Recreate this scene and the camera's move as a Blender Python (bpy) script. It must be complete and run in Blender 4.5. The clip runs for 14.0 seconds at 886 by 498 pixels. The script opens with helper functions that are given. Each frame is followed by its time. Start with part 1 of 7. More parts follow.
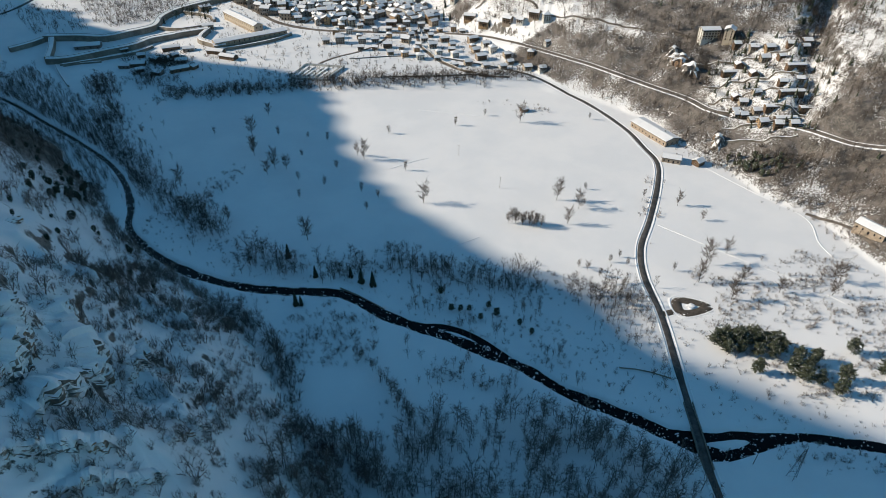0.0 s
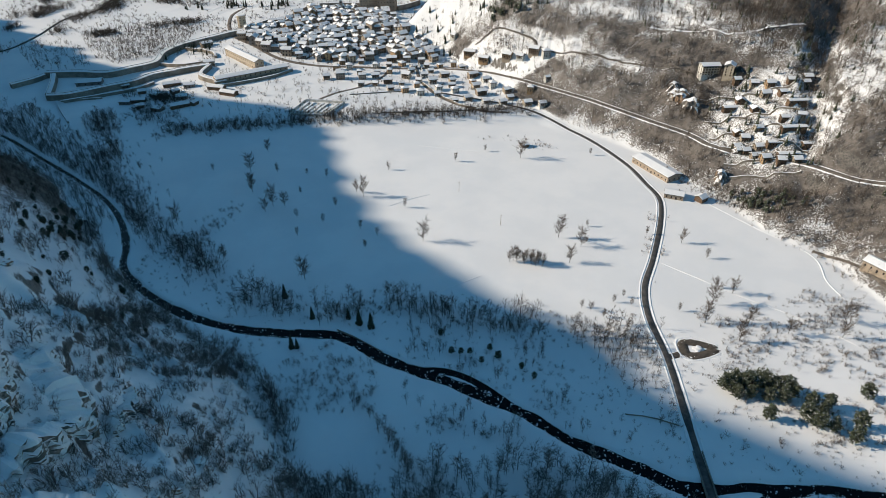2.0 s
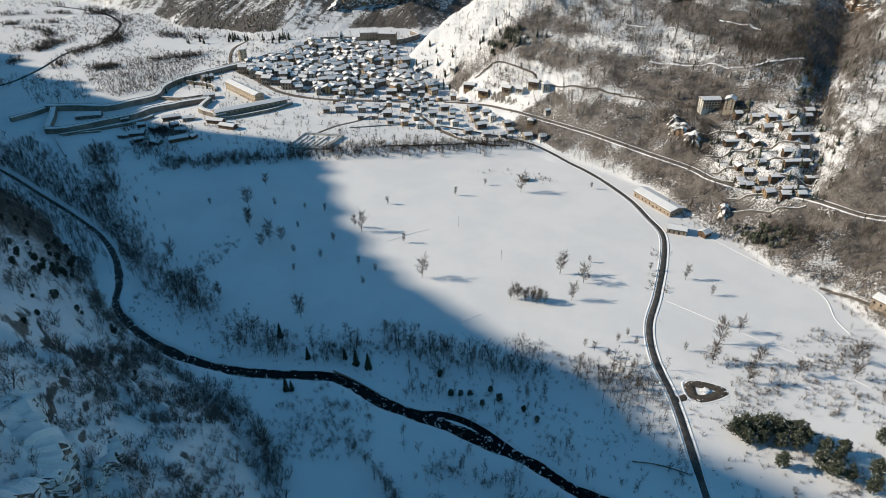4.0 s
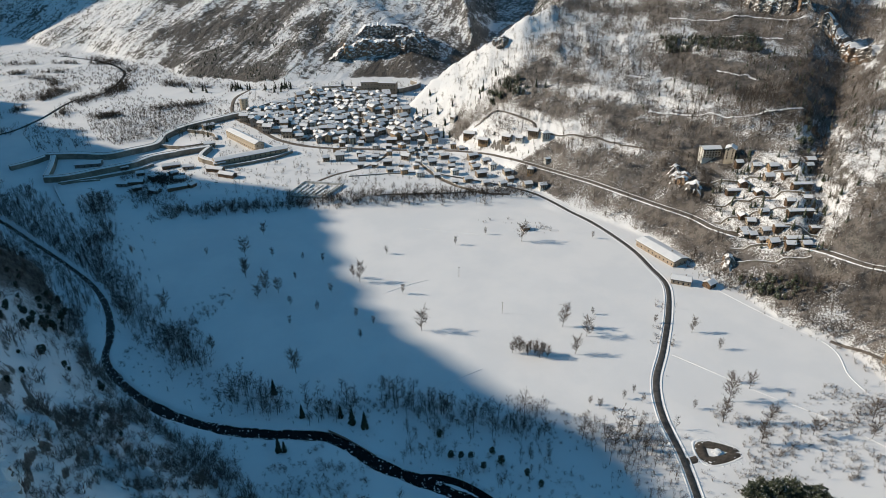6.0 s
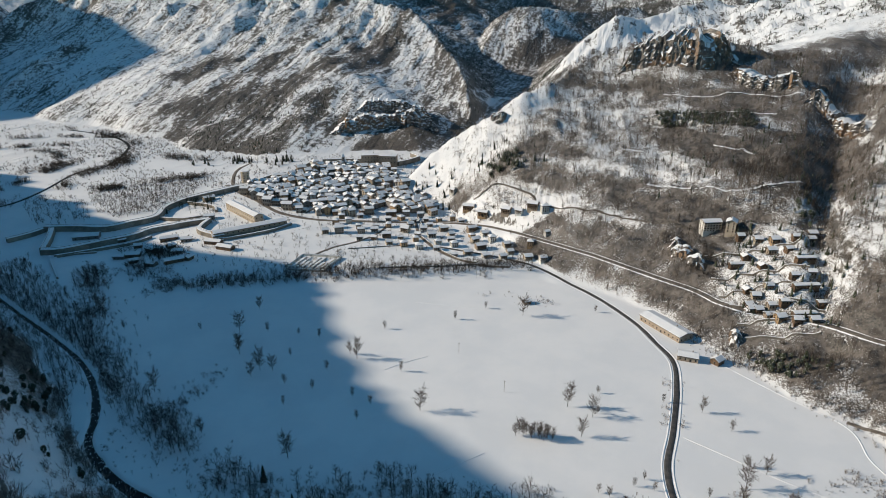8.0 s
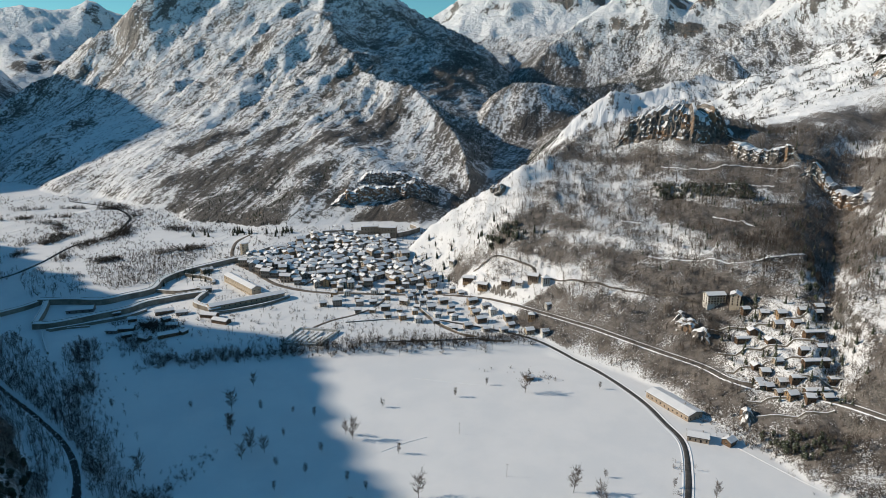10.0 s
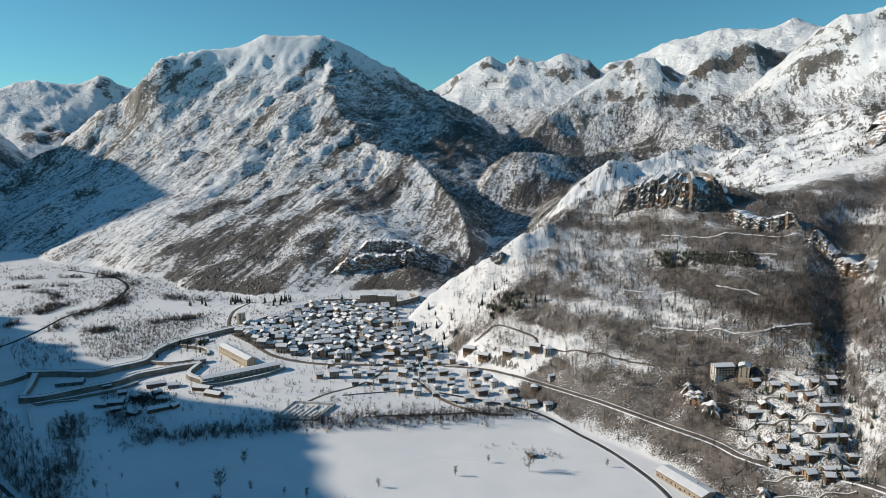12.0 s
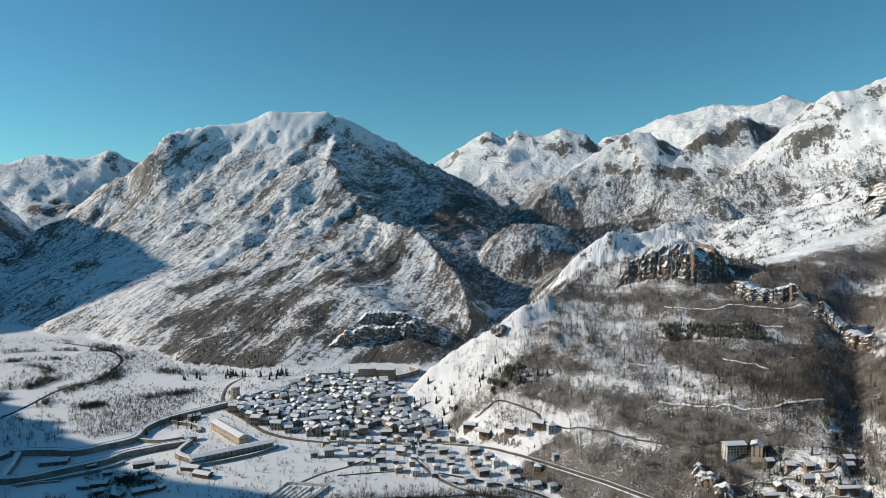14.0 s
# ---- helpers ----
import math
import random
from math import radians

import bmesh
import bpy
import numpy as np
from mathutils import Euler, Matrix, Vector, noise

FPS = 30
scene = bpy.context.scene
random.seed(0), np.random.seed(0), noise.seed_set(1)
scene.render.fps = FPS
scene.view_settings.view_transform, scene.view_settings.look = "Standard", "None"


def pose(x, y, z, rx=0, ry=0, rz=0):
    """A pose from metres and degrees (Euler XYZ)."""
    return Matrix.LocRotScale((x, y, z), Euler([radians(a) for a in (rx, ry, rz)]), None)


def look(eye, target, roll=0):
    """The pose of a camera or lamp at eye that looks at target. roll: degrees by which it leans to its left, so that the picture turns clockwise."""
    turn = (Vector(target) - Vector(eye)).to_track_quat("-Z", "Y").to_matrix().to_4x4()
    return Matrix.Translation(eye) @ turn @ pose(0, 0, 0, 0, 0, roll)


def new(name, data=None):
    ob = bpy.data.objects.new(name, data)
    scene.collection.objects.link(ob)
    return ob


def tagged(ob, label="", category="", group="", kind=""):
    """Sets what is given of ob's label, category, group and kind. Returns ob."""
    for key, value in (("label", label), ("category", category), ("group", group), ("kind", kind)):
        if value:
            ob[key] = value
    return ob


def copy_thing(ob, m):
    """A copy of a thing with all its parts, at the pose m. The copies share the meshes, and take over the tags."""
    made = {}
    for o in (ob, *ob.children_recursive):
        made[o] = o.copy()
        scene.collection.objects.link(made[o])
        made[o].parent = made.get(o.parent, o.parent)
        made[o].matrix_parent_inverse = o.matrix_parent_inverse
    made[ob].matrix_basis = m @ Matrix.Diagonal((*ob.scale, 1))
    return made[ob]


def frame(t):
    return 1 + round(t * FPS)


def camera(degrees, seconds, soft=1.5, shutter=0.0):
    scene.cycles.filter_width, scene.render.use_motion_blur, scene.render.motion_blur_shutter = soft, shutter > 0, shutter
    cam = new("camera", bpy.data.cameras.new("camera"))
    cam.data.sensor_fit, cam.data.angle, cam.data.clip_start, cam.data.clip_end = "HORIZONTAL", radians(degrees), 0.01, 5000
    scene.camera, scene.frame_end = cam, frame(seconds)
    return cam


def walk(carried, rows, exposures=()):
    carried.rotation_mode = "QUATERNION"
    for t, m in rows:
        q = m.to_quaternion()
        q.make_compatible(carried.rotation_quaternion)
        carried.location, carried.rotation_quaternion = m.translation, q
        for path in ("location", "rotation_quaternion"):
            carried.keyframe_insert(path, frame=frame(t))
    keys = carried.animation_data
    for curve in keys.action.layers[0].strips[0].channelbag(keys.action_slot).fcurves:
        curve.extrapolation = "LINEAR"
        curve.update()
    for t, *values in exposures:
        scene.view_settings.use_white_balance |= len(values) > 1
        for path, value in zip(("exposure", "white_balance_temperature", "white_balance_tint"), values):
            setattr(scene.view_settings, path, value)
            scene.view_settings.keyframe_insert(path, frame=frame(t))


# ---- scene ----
cam = camera(70.1, 14.0, soft=0.8)
PATH = [  # seconds, eye, degrees of yaw, pitch and roll
    (0, 0.0, 0.0, 240.0, 0.00, -36.82, 0.39),
    (0.5, 0.1, 2.4, 240.1, 0.03, -36.17, 0.33),
    (1, 0.3, 4.9, 240.2, 0.08, -35.49, 0.30),
    (1.5, 0.5, 7.4, 240.2, 0.11, -34.81, 0.26),
    (2, 0.8, 9.9, 240.7, 0.15, -34.17, 0.20),
    (2.5, 1.0, 12.3, 241.1, 0.18, -33.54, 0.16),
    (5, 1.5, 24.7, 240.8, 0.21, -30.07, 0.15),
    (5.5, 1.6, 27.2, 241.1, 0.22, -29.08, 0.12),
    (6, 1.7, 29.6, 241.2, 0.24, -27.64, 0.12),
    (6.5, 1.7, 32.2, 241.5, 0.23, -26.12, 0.11),
    (7, 1.5, 34.6, 241.6, 0.20, -24.55, 0.09),
    (7.5, 1.4, 37.0, 241.5, 0.19, -22.99, 0.12),
    (8, 1.4, 39.3, 241.8, 0.18, -21.45, 0.13),
    (10.5, 2.0, 50.2, 244.0, 0.21, -13.76, -0.01),
    (11, 2.1, 52.5, 244.4, 0.22, -12.26, -0.05),
    (11.5, 2.5, 54.7, 244.6, 0.25, -10.70, -0.10),
    (12, 3.3, 57.0, 244.4, 0.29, -9.24, -0.13),
    (12.5, 4.0, 59.7, 244.5, 0.33, -7.69, -0.17),
    (13, 4.5, 61.7, 244.8, 0.35, -6.12, -0.15),
    (13.5, 4.7, 63.3, 244.7, 0.37, -4.56, -0.18),
    (14, 5.2, 64.7, 244.4, 0.39, -2.80, -0.20),
]


def aim(x, y, z, yaw, pitch, roll):
    a, b = radians(yaw), radians(pitch)
    return look((x, y, z), (x - math.sin(a) * math.cos(b), y + math.cos(a) * math.cos(b), z + math.sin(b)), roll)


walk(cam, [(t, aim(*row)) for t, *row in PATH], exposures=[(0, 0.10, 6600, 10), (5, -0.06, 6600, 10), (11, -0.20, 6400, 10), (14, -0.20, 6300, 10)])

# ---- sky and sun: a low winter sun over the southern ridge
SUN_UP, SUN_TURN = 27.0, 85.4
sky_world = bpy.data.worlds.new("winter_sky")
scene.world = sky_world
sky_world.use_nodes = True
sky_node = sky_world.node_tree.nodes.new("ShaderNodeTexSky")
sky_node.sky_type, sky_node.sun_disc = "NISHITA", False
sky_node.sun_elevation, sky_node.sun_rotation = radians(SUN_UP), radians(-SUN_TURN)
sky_node.altitude, sky_node.air_density, sky_node.dust_density, sky_node.ozone_density = 900, 1.0, 0.0, 1.5
sky_back = sky_world.node_tree.nodes["Background"]
sky_back.inputs["Strength"].default_value = 0.101
sky_tint = sky_world.node_tree.nodes.new("ShaderNodeMix")
sky_tint.data_type, sky_tint.blend_type = "RGBA", "MULTIPLY"
sky_tint.inputs[0].default_value, sky_tint.inputs[7].default_value = 1.0, (0.50, 1.0, 1.04, 1.0)
sky_world.node_tree.links.new(sky_node.outputs["Color"], sky_tint.inputs[6])
sky_world.node_tree.links.new(sky_tint.outputs[2], sky_back.inputs["Color"])
sun = new("sun", bpy.data.lights.new("sun", "SUN"))
sun.data.energy, sun.data.angle, sun.data.color = 4.7, radians(1.0), (1.0, 0.88, 0.71)
sun.matrix_world = look((0, 0, 0), (math.sin(radians(SUN_TURN)) * math.cos(radians(SUN_UP)), -math.cos(radians(SUN_TURN)) * math.cos(radians(SUN_UP)), -math.sin(radians(SUN_UP))))
# ---- the land: noise, ridges and the height of the ground
def hashed(ix, iy, seed):
    n = (ix.astype(np.int64) * 374761393 + iy.astype(np.int64) * 668265263 + seed * 1442695041) & 0x7FFFFFFF
    n = ((n ^ (n >> 13)) * 1274126177) & 0x7FFFFFFF
    return ((n ^ (n >> 16)) & 0xFFFF) / 65535.0


def value_noise(x, y, seed=0):
    ix, iy = np.floor(x), np.floor(y)
    fx, fy = x - ix, y - iy
    u, v = fx * fx * fx * (fx * (fx * 6 - 15) + 10), fy * fy * fy * (fy * (fy * 6 - 15) + 10)
    a, b = hashed(ix, iy, seed), hashed(ix + 1, iy, seed)
    c, d = hashed(ix, iy + 1, seed), hashed(ix + 1, iy + 1, seed)
    return (a + (b - a) * u) * (1 - v) + (c + (d - c) * u) * v


def fbm(x, y, size, octaves=5, seed=0, gain=0.5):
    """Soft noise, -1 to 1, whose largest forms are size metres wide."""
    total, weight, amount = 0.0, 0.0, 1.0
    for n in range(octaves):
        k = 2.03**n / size
        c, s = math.cos(0.7 * n + 0.4), math.sin(0.7 * n + 0.4)
        total = total + amount * (2 * value_noise((c * x - s * y) * k + 17.3 * n, (s * x + c * y) * k - 9.1 * n, seed + n) - 1)
        weight += amount
        amount *= gain
    return total / weight


def ridged(x, y, size, octaves=5, seed=0):
    """Noise with sharp crests, 0 to 1."""
    total, weight, amount = 0.0, 0.0, 1.0
    for n in range(octaves):
        k = 2.07**n / size
        c, s = math.cos(0.9 * n), math.sin(0.9 * n)
        v = 2 * value_noise((c * x - s * y) * k + 31.7 * n, (s * x + c * y) * k + 5.3 * n, seed + 7 * n) - 1
        total = total + amount * (1 - np.abs(v)) ** 2
        weight += amount
        amount *= 0.5
    return total / weight


def smooth(a, b, v):
    t = np.clip((v - a) / (b - a), 0, 1)
    return t * t * (3 - 2 * t)


def near_line(x, y, line):
    """Distance to a polyline, the height along it at the nearest place, and the side (+1: to the left of its course)."""
    best, height, side = np.full(x.shape, 1e12), np.zeros(x.shape), np.ones(x.shape)
    for a, b in zip(line[:-1], line[1:]):
        ux, uy = b[0] - a[0], b[1] - a[1]
        t = np.clip(((x - a[0]) * ux + (y - a[1]) * uy) / (ux * ux + uy * uy), 0, 1)
        px, py = x - a[0] - t * ux, y - a[1] - t * uy
        d = px * px + py * py
        closer = d < best
        best = np.where(closer, d, best)
        za, zb = (a[2], b[2]) if len(a) > 2 else (0.0, 0.0)
        height = np.where(closer, za + t * (zb - za), height)
        side = np.where(closer, np.where(ux * py - uy * px >= 0, 1.0, -1.0), side)
    return np.sqrt(best), height, side


RIVER = [(-720, 800), (-560, 650), (-411, 551), (-344, 500), (-298, 464), (-261, 432), (-236, 402), (-218, 370), (-209, 344), (-193, 325), (-172, 308), (-146, 293), (-120, 284), (-93, 280),
         (-64, 279), (-46, 270), (-29, 258), (-1, 245), (23, 232), (42, 221), (60, 206), (80, 195), (95, 187), (102, 182), (111, 176), (120, 171), (127, 170), (135, 172), (146, 176), (157, 179), (168, 180), (184, 177), (200, 174), (240, 160), (300, 120), (420, 40)]
ISLET = [(-12, 251), (-4, 251.5), (5, 249.6), (14, 245.2), (22, 239.2), (30, 231.4), (35, 226)]
FORK = [(103, 182), (110, 181), (117, 180), (127, 180), (134, 181), (146, 180), (156, 180)]
DARK_BANDS = [([(-417, 2554), (-486, 2455), (-567, 2265), (-657, 2057), (-750, 1886), (-830, 1715), (-867, 1570)], 75), ([(-282, 1443), (-355, 1391), (-430, 1294), (-495, 1228)], 24), ([(-103, 1372), (-138, 1266), (-150, 1198)], 26), ([(-190, 1740), (-289, 1876), (-362, 2012)], 55)]
VALLEY_ROAD = [(119, 60), (116, 149), (117, 182), (119, 214), (122, 259), (121, 294), (126, 323), (140, 355), (157, 399), (166, 433), (162, 459), (155, 492), (136, 537), (115, 569), (86, 600), (40, 628), (-10, 650)]
HILL_ROAD = [(400, 330), (335, 366), (293, 405), (270, 441), (243, 464), (228, 475), (218, 488), (211, 509), (199, 526), (181, 546), (162, 567), (141, 590), (119, 613), (85, 651), (48, 693), (0, 716)]
TOE_RIGHT = [(420, 40), (330, 200), (285, 270), (262, 310), (254, 363), (228, 392), (219, 425), (205, 440), (196, 462), (189, 486), (172, 510), (150, 534), (128, 563), (98, 598), (72, 628), (45, 668), (22, 720), (0, 770), (-30, 810), (-62, 835), (-60, 870), (-20, 960), (50, 1100), (140, 1350), (240, 1700), (330, 2300)]
KNOB = [(-56, 834, 26), (-18, 850, 70), (32, 860, 98), (73, 835, 131), (107, 860, 133), (150, 900, 148), (202, 950, 170), (273, 950, 189), (329, 920, 210), (385, 900, 196), (400, 850, 176), (425, 790, 150), (423, 740, 120)]
EAST = [(420, 430, 110), (520, 560, 175), (620, 720, 230), (760, 950, 290), (860, 1250, 320)]
GULLY = [(268, 418), (283, 452), (307, 508), (341, 581), (402, 670), (485, 790), (590, 900)]
TOE_MAIN = [(-1900, 2300), (-1300, 1760), (-980, 1480), (-800, 1370), (-640, 1280), (-500, 1170), (-400, 1080), (-290, 1030), (-200, 1045), (-100, 1050), (-40, 1040), (10, 1080), (40, 1180), (90, 1400), (170, 1750), (250, 2300), (320, 3200)]
MAIN = [(-1700, 1900, 60), (-1303, 1950, 160), (-1221, 2100, 269), (-1120, 2250, 407), (-1044, 2300, 496), (-994, 2350, 558), (-888, 2450, 594), (-771, 2550, 624), (-695, 2600, 668), (-481, 2600, 676), (-410, 2650, 658), (-216, 2800, 557), (40, 3000, 450), (164, 3100, 396)]
SPUR = [(-430, 2590, 640), (-406, 2200, 429), (-300, 1980, 320), (-237, 1850, 263), (-68, 1650, 218), (-20, 1530, 165), (9, 1400, 120), (45, 1200, 55), (52, 1130, 20)]
RIB_A = [(-445, 2250, 463), (-526, 1800, 225), (-592, 1500, 100), (-630, 1320, 24)]
RIB_B = [(-740, 2450, 536), (-911, 1950, 225), (-983, 1650, 114), (-988, 1510, 30)]
RIB_C = [(-300, 1980, 320), (-330, 1600, 150), (-300, 1250, 60), (-285, 1080, 20)]
TOE_SOUTH = [(-20, -500), (-30, 60), (-40, 148), (-50, 167), (-70, 190), (-80, 212), (-98, 240), (-128, 264), (-180, 302), (-225, 345), (-255, 400), (-290, 440), (-350, 488), (-440, 535), (-560, 625), (-740, 770), (-1000, 950), (-1400, 1200)]
SOUTH = [(-650, -600, 733), (-650, -100, 641), (-650, 150, 515), (-650, 254, 435), (-650, 293, 401), (-650, 337, 374), (-650, 371, 348), (-650, 420, 321), (-650, 505, 302), (-660, 580, 291), (-715, 635, 300), (-750, 668, 274), (-820, 735, 262), (-880, 788, 254), (-960, 846, 266), (-1020, 896, 266), (-1080, 947, 256), (-1180, 1030, 240), (-1500, 1300, 298)]
BACK = [(235, 1240, 170), (312, 1270, 216), (385, 1355, 224), (545, 1470, 238), (720, 1590, 232)]
FAR_LINES = [  # skyline ranges with their steepness, after an unseen one added to cast shade
    (0.95, [(-1780, 1480, 500), (-1840, 1600, 660), (-1860, 1750, 710), (-1920, 2000, 700), (-2050, 2300, 640)]),
    (0.55, [(-3500, 2900, 560), (-2912, 3490, 545), (-2593, 3738, 595), (-2419, 3855, 652), (-2231, 3969, 630), (-2122, 4029, 656), (-1924, 4130, 590), (-1500, 4350, 420)]),
    (0.70, [(-75, 4363, 651), (153, 4362, 801), (287, 4355, 838), (362, 4349, 799), (475, 4338, 853), (587, 4325, 813), (734, 4302, 877), (860, 4278, 825), (1003, 4247, 728)]),
    (0.50, [(1003, 4400, 740), (1061, 4490, 775), (1313, 4422, 862), (1519, 4355, 945), (1820, 4182, 995), (2191, 3882, 964), (2559, 3647, 949)]),
    (0.62, [(336, 2744, 282), (553, 3014, 442), (748, 3177, 563), (954, 3225, 664), (1198, 3355, 602)]),
    (0.75, [(1096, 3072, 524), (1308, 3204, 701), (1464, 3245, 757), (1668, 3257, 721), (1804, 3297, 656)]),
    (0.62, [(1120, 2633, 414), (1292, 2663, 507), (1563, 2744, 750), (1811, 2706, 838), (2191, 2536, 942), (3000, 2300, 1000)]),
    (0.50, [(60, 1720, 60), (135, 1860, 170), (220, 1950, 238), (310, 2040, 225), (440, 2150, 215), (640, 2350, 230)]),
    (0.60, [(710, 2000, 244), (850, 2050, 336), (960, 2000, 226)]),
    (0.40, [(780, 1760, 222), (864, 1600, 264), (909, 1500, 300), (960, 1450, 317), (1138, 1400, 366), (1700, 1300, 480)]),
]


def dense(line, step):
    out = []
    for a, b in zip(line[:-1], line[1:]):
        n = max(1, round(math.dist(a[:2], b[:2]) / step))
        out += [tuple(p + (q - p) * k / n for p, q in zip(a, b)) for k in range(n)]
    return out + [line[-1]]


def near_crest(x, y, line, step):
    """Distance to a crest, and its height there, eased along the crest."""
    best, total, weight = np.full(x.shape, 1e12), np.zeros(x.shape), np.zeros(x.shape)
    for px, py, pz in dense(line, step):
        d = (x - px) ** 2 + (y - py) ** 2
        w = 1 / (d + 0.15 * step * step) ** 2
        total += w * pz
        weight += w
        best = np.minimum(best, d)
    d, z, _ = near_line(x, y, line)
    z = np.where(d < step, z + (total / weight - z) * smooth(0, step, d), total / weight)
    return d, z


def slope_between(x, y, base, toe, left, ridges, power=1.0, step=60.0):
    """Rises from base at the toe line to the crests of the ridges."""
    d, _, side = near_line(x, y, toe)
    inside = np.where(side * (1 if left else -1) > 0, d, 0.0)
    top = np.zeros(x.shape)
    for line in ridges:
        r, z = near_crest(x, y, line, step)
        rise = (z - base) * (inside / (inside + r + 1e-6)) ** power
        gap = np.abs(top - rise)
        top = np.maximum(top, rise) + 0.25 * np.clip(18 - gap, 0, None) ** 2 / 18 * smooth(5, 60, np.maximum(top, rise))
    return base + np.maximum(top, 0), inside


def land(x, y):
    """Height of the ground, and how far up a slope each place is."""
    x, y = np.asarray(x, float), np.asarray(y, float)
    reach = np.hypot(x, y)
    wx, wy = x + 14 * fbm(x, y, 90, 3, 5), y + 14 * fbm(x, y, 90, 3, 6)
    floor = 0.014 * np.clip(y - 640, 0, 700) + 0.10 * np.clip(y - 1150, 0, 4000) * smooth(-250, 150, x) + 0.02 * np.clip(y - 1500, 0, 3000)
    floor = floor + 5.0 * smooth(574, 592, y + 8 * fbm(x, y, 60, 2, 8)) * smooth(-330, -250, x) + 0.35 * fbm(x, y, 70, 3, 9)
    z, up = floor.copy(), np.zeros(x.shape)
    some = (x < 20) & (reach < 2600)
    z[some] = slope_between(wx[some], wy[some], floor[some], TOE_SOUTH, True, [SOUTH], 0.95, 90)[0]
    some = (x > -120) & (reach < 2400)
    u, v = x[some], y[some]
    hill, ins = slope_between(u + 7 * fbm(u, v, 60, 3, 25), v + 7 * fbm(u, v, 60, 3, 26), floor[some], TOE_RIGHT, False, [KNOB, EAST, BACK], 0.75, 35)
    tall, cap, k = hill - floor[some], (0.62 + 0.42 * smooth(660, 740, v)) * ins, np.minimum(8, 0.5 * ins)
    hill = floor[some] + np.clip(0.5 * (tall + cap - np.sqrt((tall - cap) ** 2 + k * k)), 0, None)
    z[some] = np.maximum(z[some], hill)
    some = (y > 950) & (x < 500)
    u, v = x[some], y[some]
    main = slope_between(u + 45 * fbm(u, v, 260, 3, 35), v + 45 * fbm(u, v, 260, 3, 36), floor[some], TOE_MAIN, True, [MAIN, SPUR, RIB_A, RIB_B, RIB_C], 0.9, 110)[0]
    z[some] = np.maximum(z[some], main)
    some = (reach > 1100) & (y > 0)
    u, v = x[some], y[some]
    far = np.full(u.shape, -1e3)
    fx, fy = u + 60 * fbm(u, v, 300, 4, 45), v + 60 * fbm(u, v, 300, 4, 46)
    for steep, line in FAR_LINES:
        d, top = near_crest(fx, fy, line, 160)
        far = np.maximum(far, top - steep * d + 0.00004 * np.minimum(d, 900) ** 2)
    z[some] = np.maximum(z[some], far)
    up = np.clip(z - floor, 0, None)
    some = (reach < 1300) & (x > 200)
    u, v = x[some], y[some]
    d, _, _ = near_line(u + 10 * fbm(u, v, 45, 3, 27), v + 10 * fbm(u, v, 45, 3, 28), GULLY)
    open_up = smooth(500, 700, v)
    z[some] -= np.minimum(0.5 * up[some], (12 + 24 * open_up) * np.exp(-((d / (12 + 22 * open_up)) ** 2)))
    rocky = smooth(-70, -110, x) * smooth(330, 240, y) * smooth(8, 30, up) * (reach < 500)
    z = z + rocky * 11 * (ridged(x + 0.5 * y, y, 52, 4, 67) - 0.45)
    # tilted strata break into ledges
    bed = (z + 0.25 * y + 7 * fbm(x, y, 40, 3, 68)) / 8.5
    bed = bed - np.floor(bed)
    z = z + rocky * smooth(-0.25, 0.15, fbm(x, y, 38, 3, 69)) * 2.6 * (smooth(0.62, 0.94, bed) - bed)
    # relief: ribs and gullies down the fall line, crags, and knolls lower down
    big = smooth(20, 200, up) * smooth(950, 1300, reach)
    across, along = 0.94 * x - 0.35 * y, 0.35 * x + 0.94 * y
    home = smooth(500, 200, x) * (reach < 3200)
    calm = 1 - 0.75 * smooth(540, 620, z) * home
    z = z + big * calm * home * (24 * (ridged(x, y, 420, 6, 51) - 0.55) + 30 * (ridged(across + 18 * fbm(x, y, 120, 3, 56), along * 0.2, 75, 4, 52) - 0.5) + 11 * (ridged(across + 10 * fbm(x, y, 50, 2, 55), along * 0.22, 27, 3, 50) - 0.5) + 13 * (ridged(x, y, 62, 4, 57) - 0.5))
    z = z + big * (1 - home) * (85 * (ridged(x + 90 * fbm(x, y, 400, 3, 58), y, 620, 6, 59) - 0.6) + 34 * (ridged(x, y, 170, 5, 60) - 0.5))
    settled_land = np.maximum(smooth(1.15, 0.8, np.hypot((x - 262) / 46, (y - 498) / 70)), smooth(1.2, 0.8, np.hypot((x - 60) / 62, (y - 675) / 60)))
    z = z + (1 - settled_land) * smooth(2, 40, up) * (1 - 0.5 * big) * (7.0 * fbm(x, y, 60, 4, 53) + 6.0 * (ridged(x, y, 38, 4, 54) - 0.5))
    shelf = z / 7.0
    step = 7.0 * (np.floor(shelf) + smooth(0.62, 0.98, shelf - np.floor(shelf)))
    z = z + (step - z) * settled_land * 0.9 * smooth(4, 9, z)
    contour = z + 3 * fbm(x, y, 80, 3, 64)
    shelf = contour / 9.0 - np.floor(contour / 9.0)
    z = z + 2.6 * (smooth(0.55, 0.95, shelf) - shelf) * smooth(10, 30, up) * (reach < 1000) * (x > -60) * smooth(420, 300, x)
    return z, up


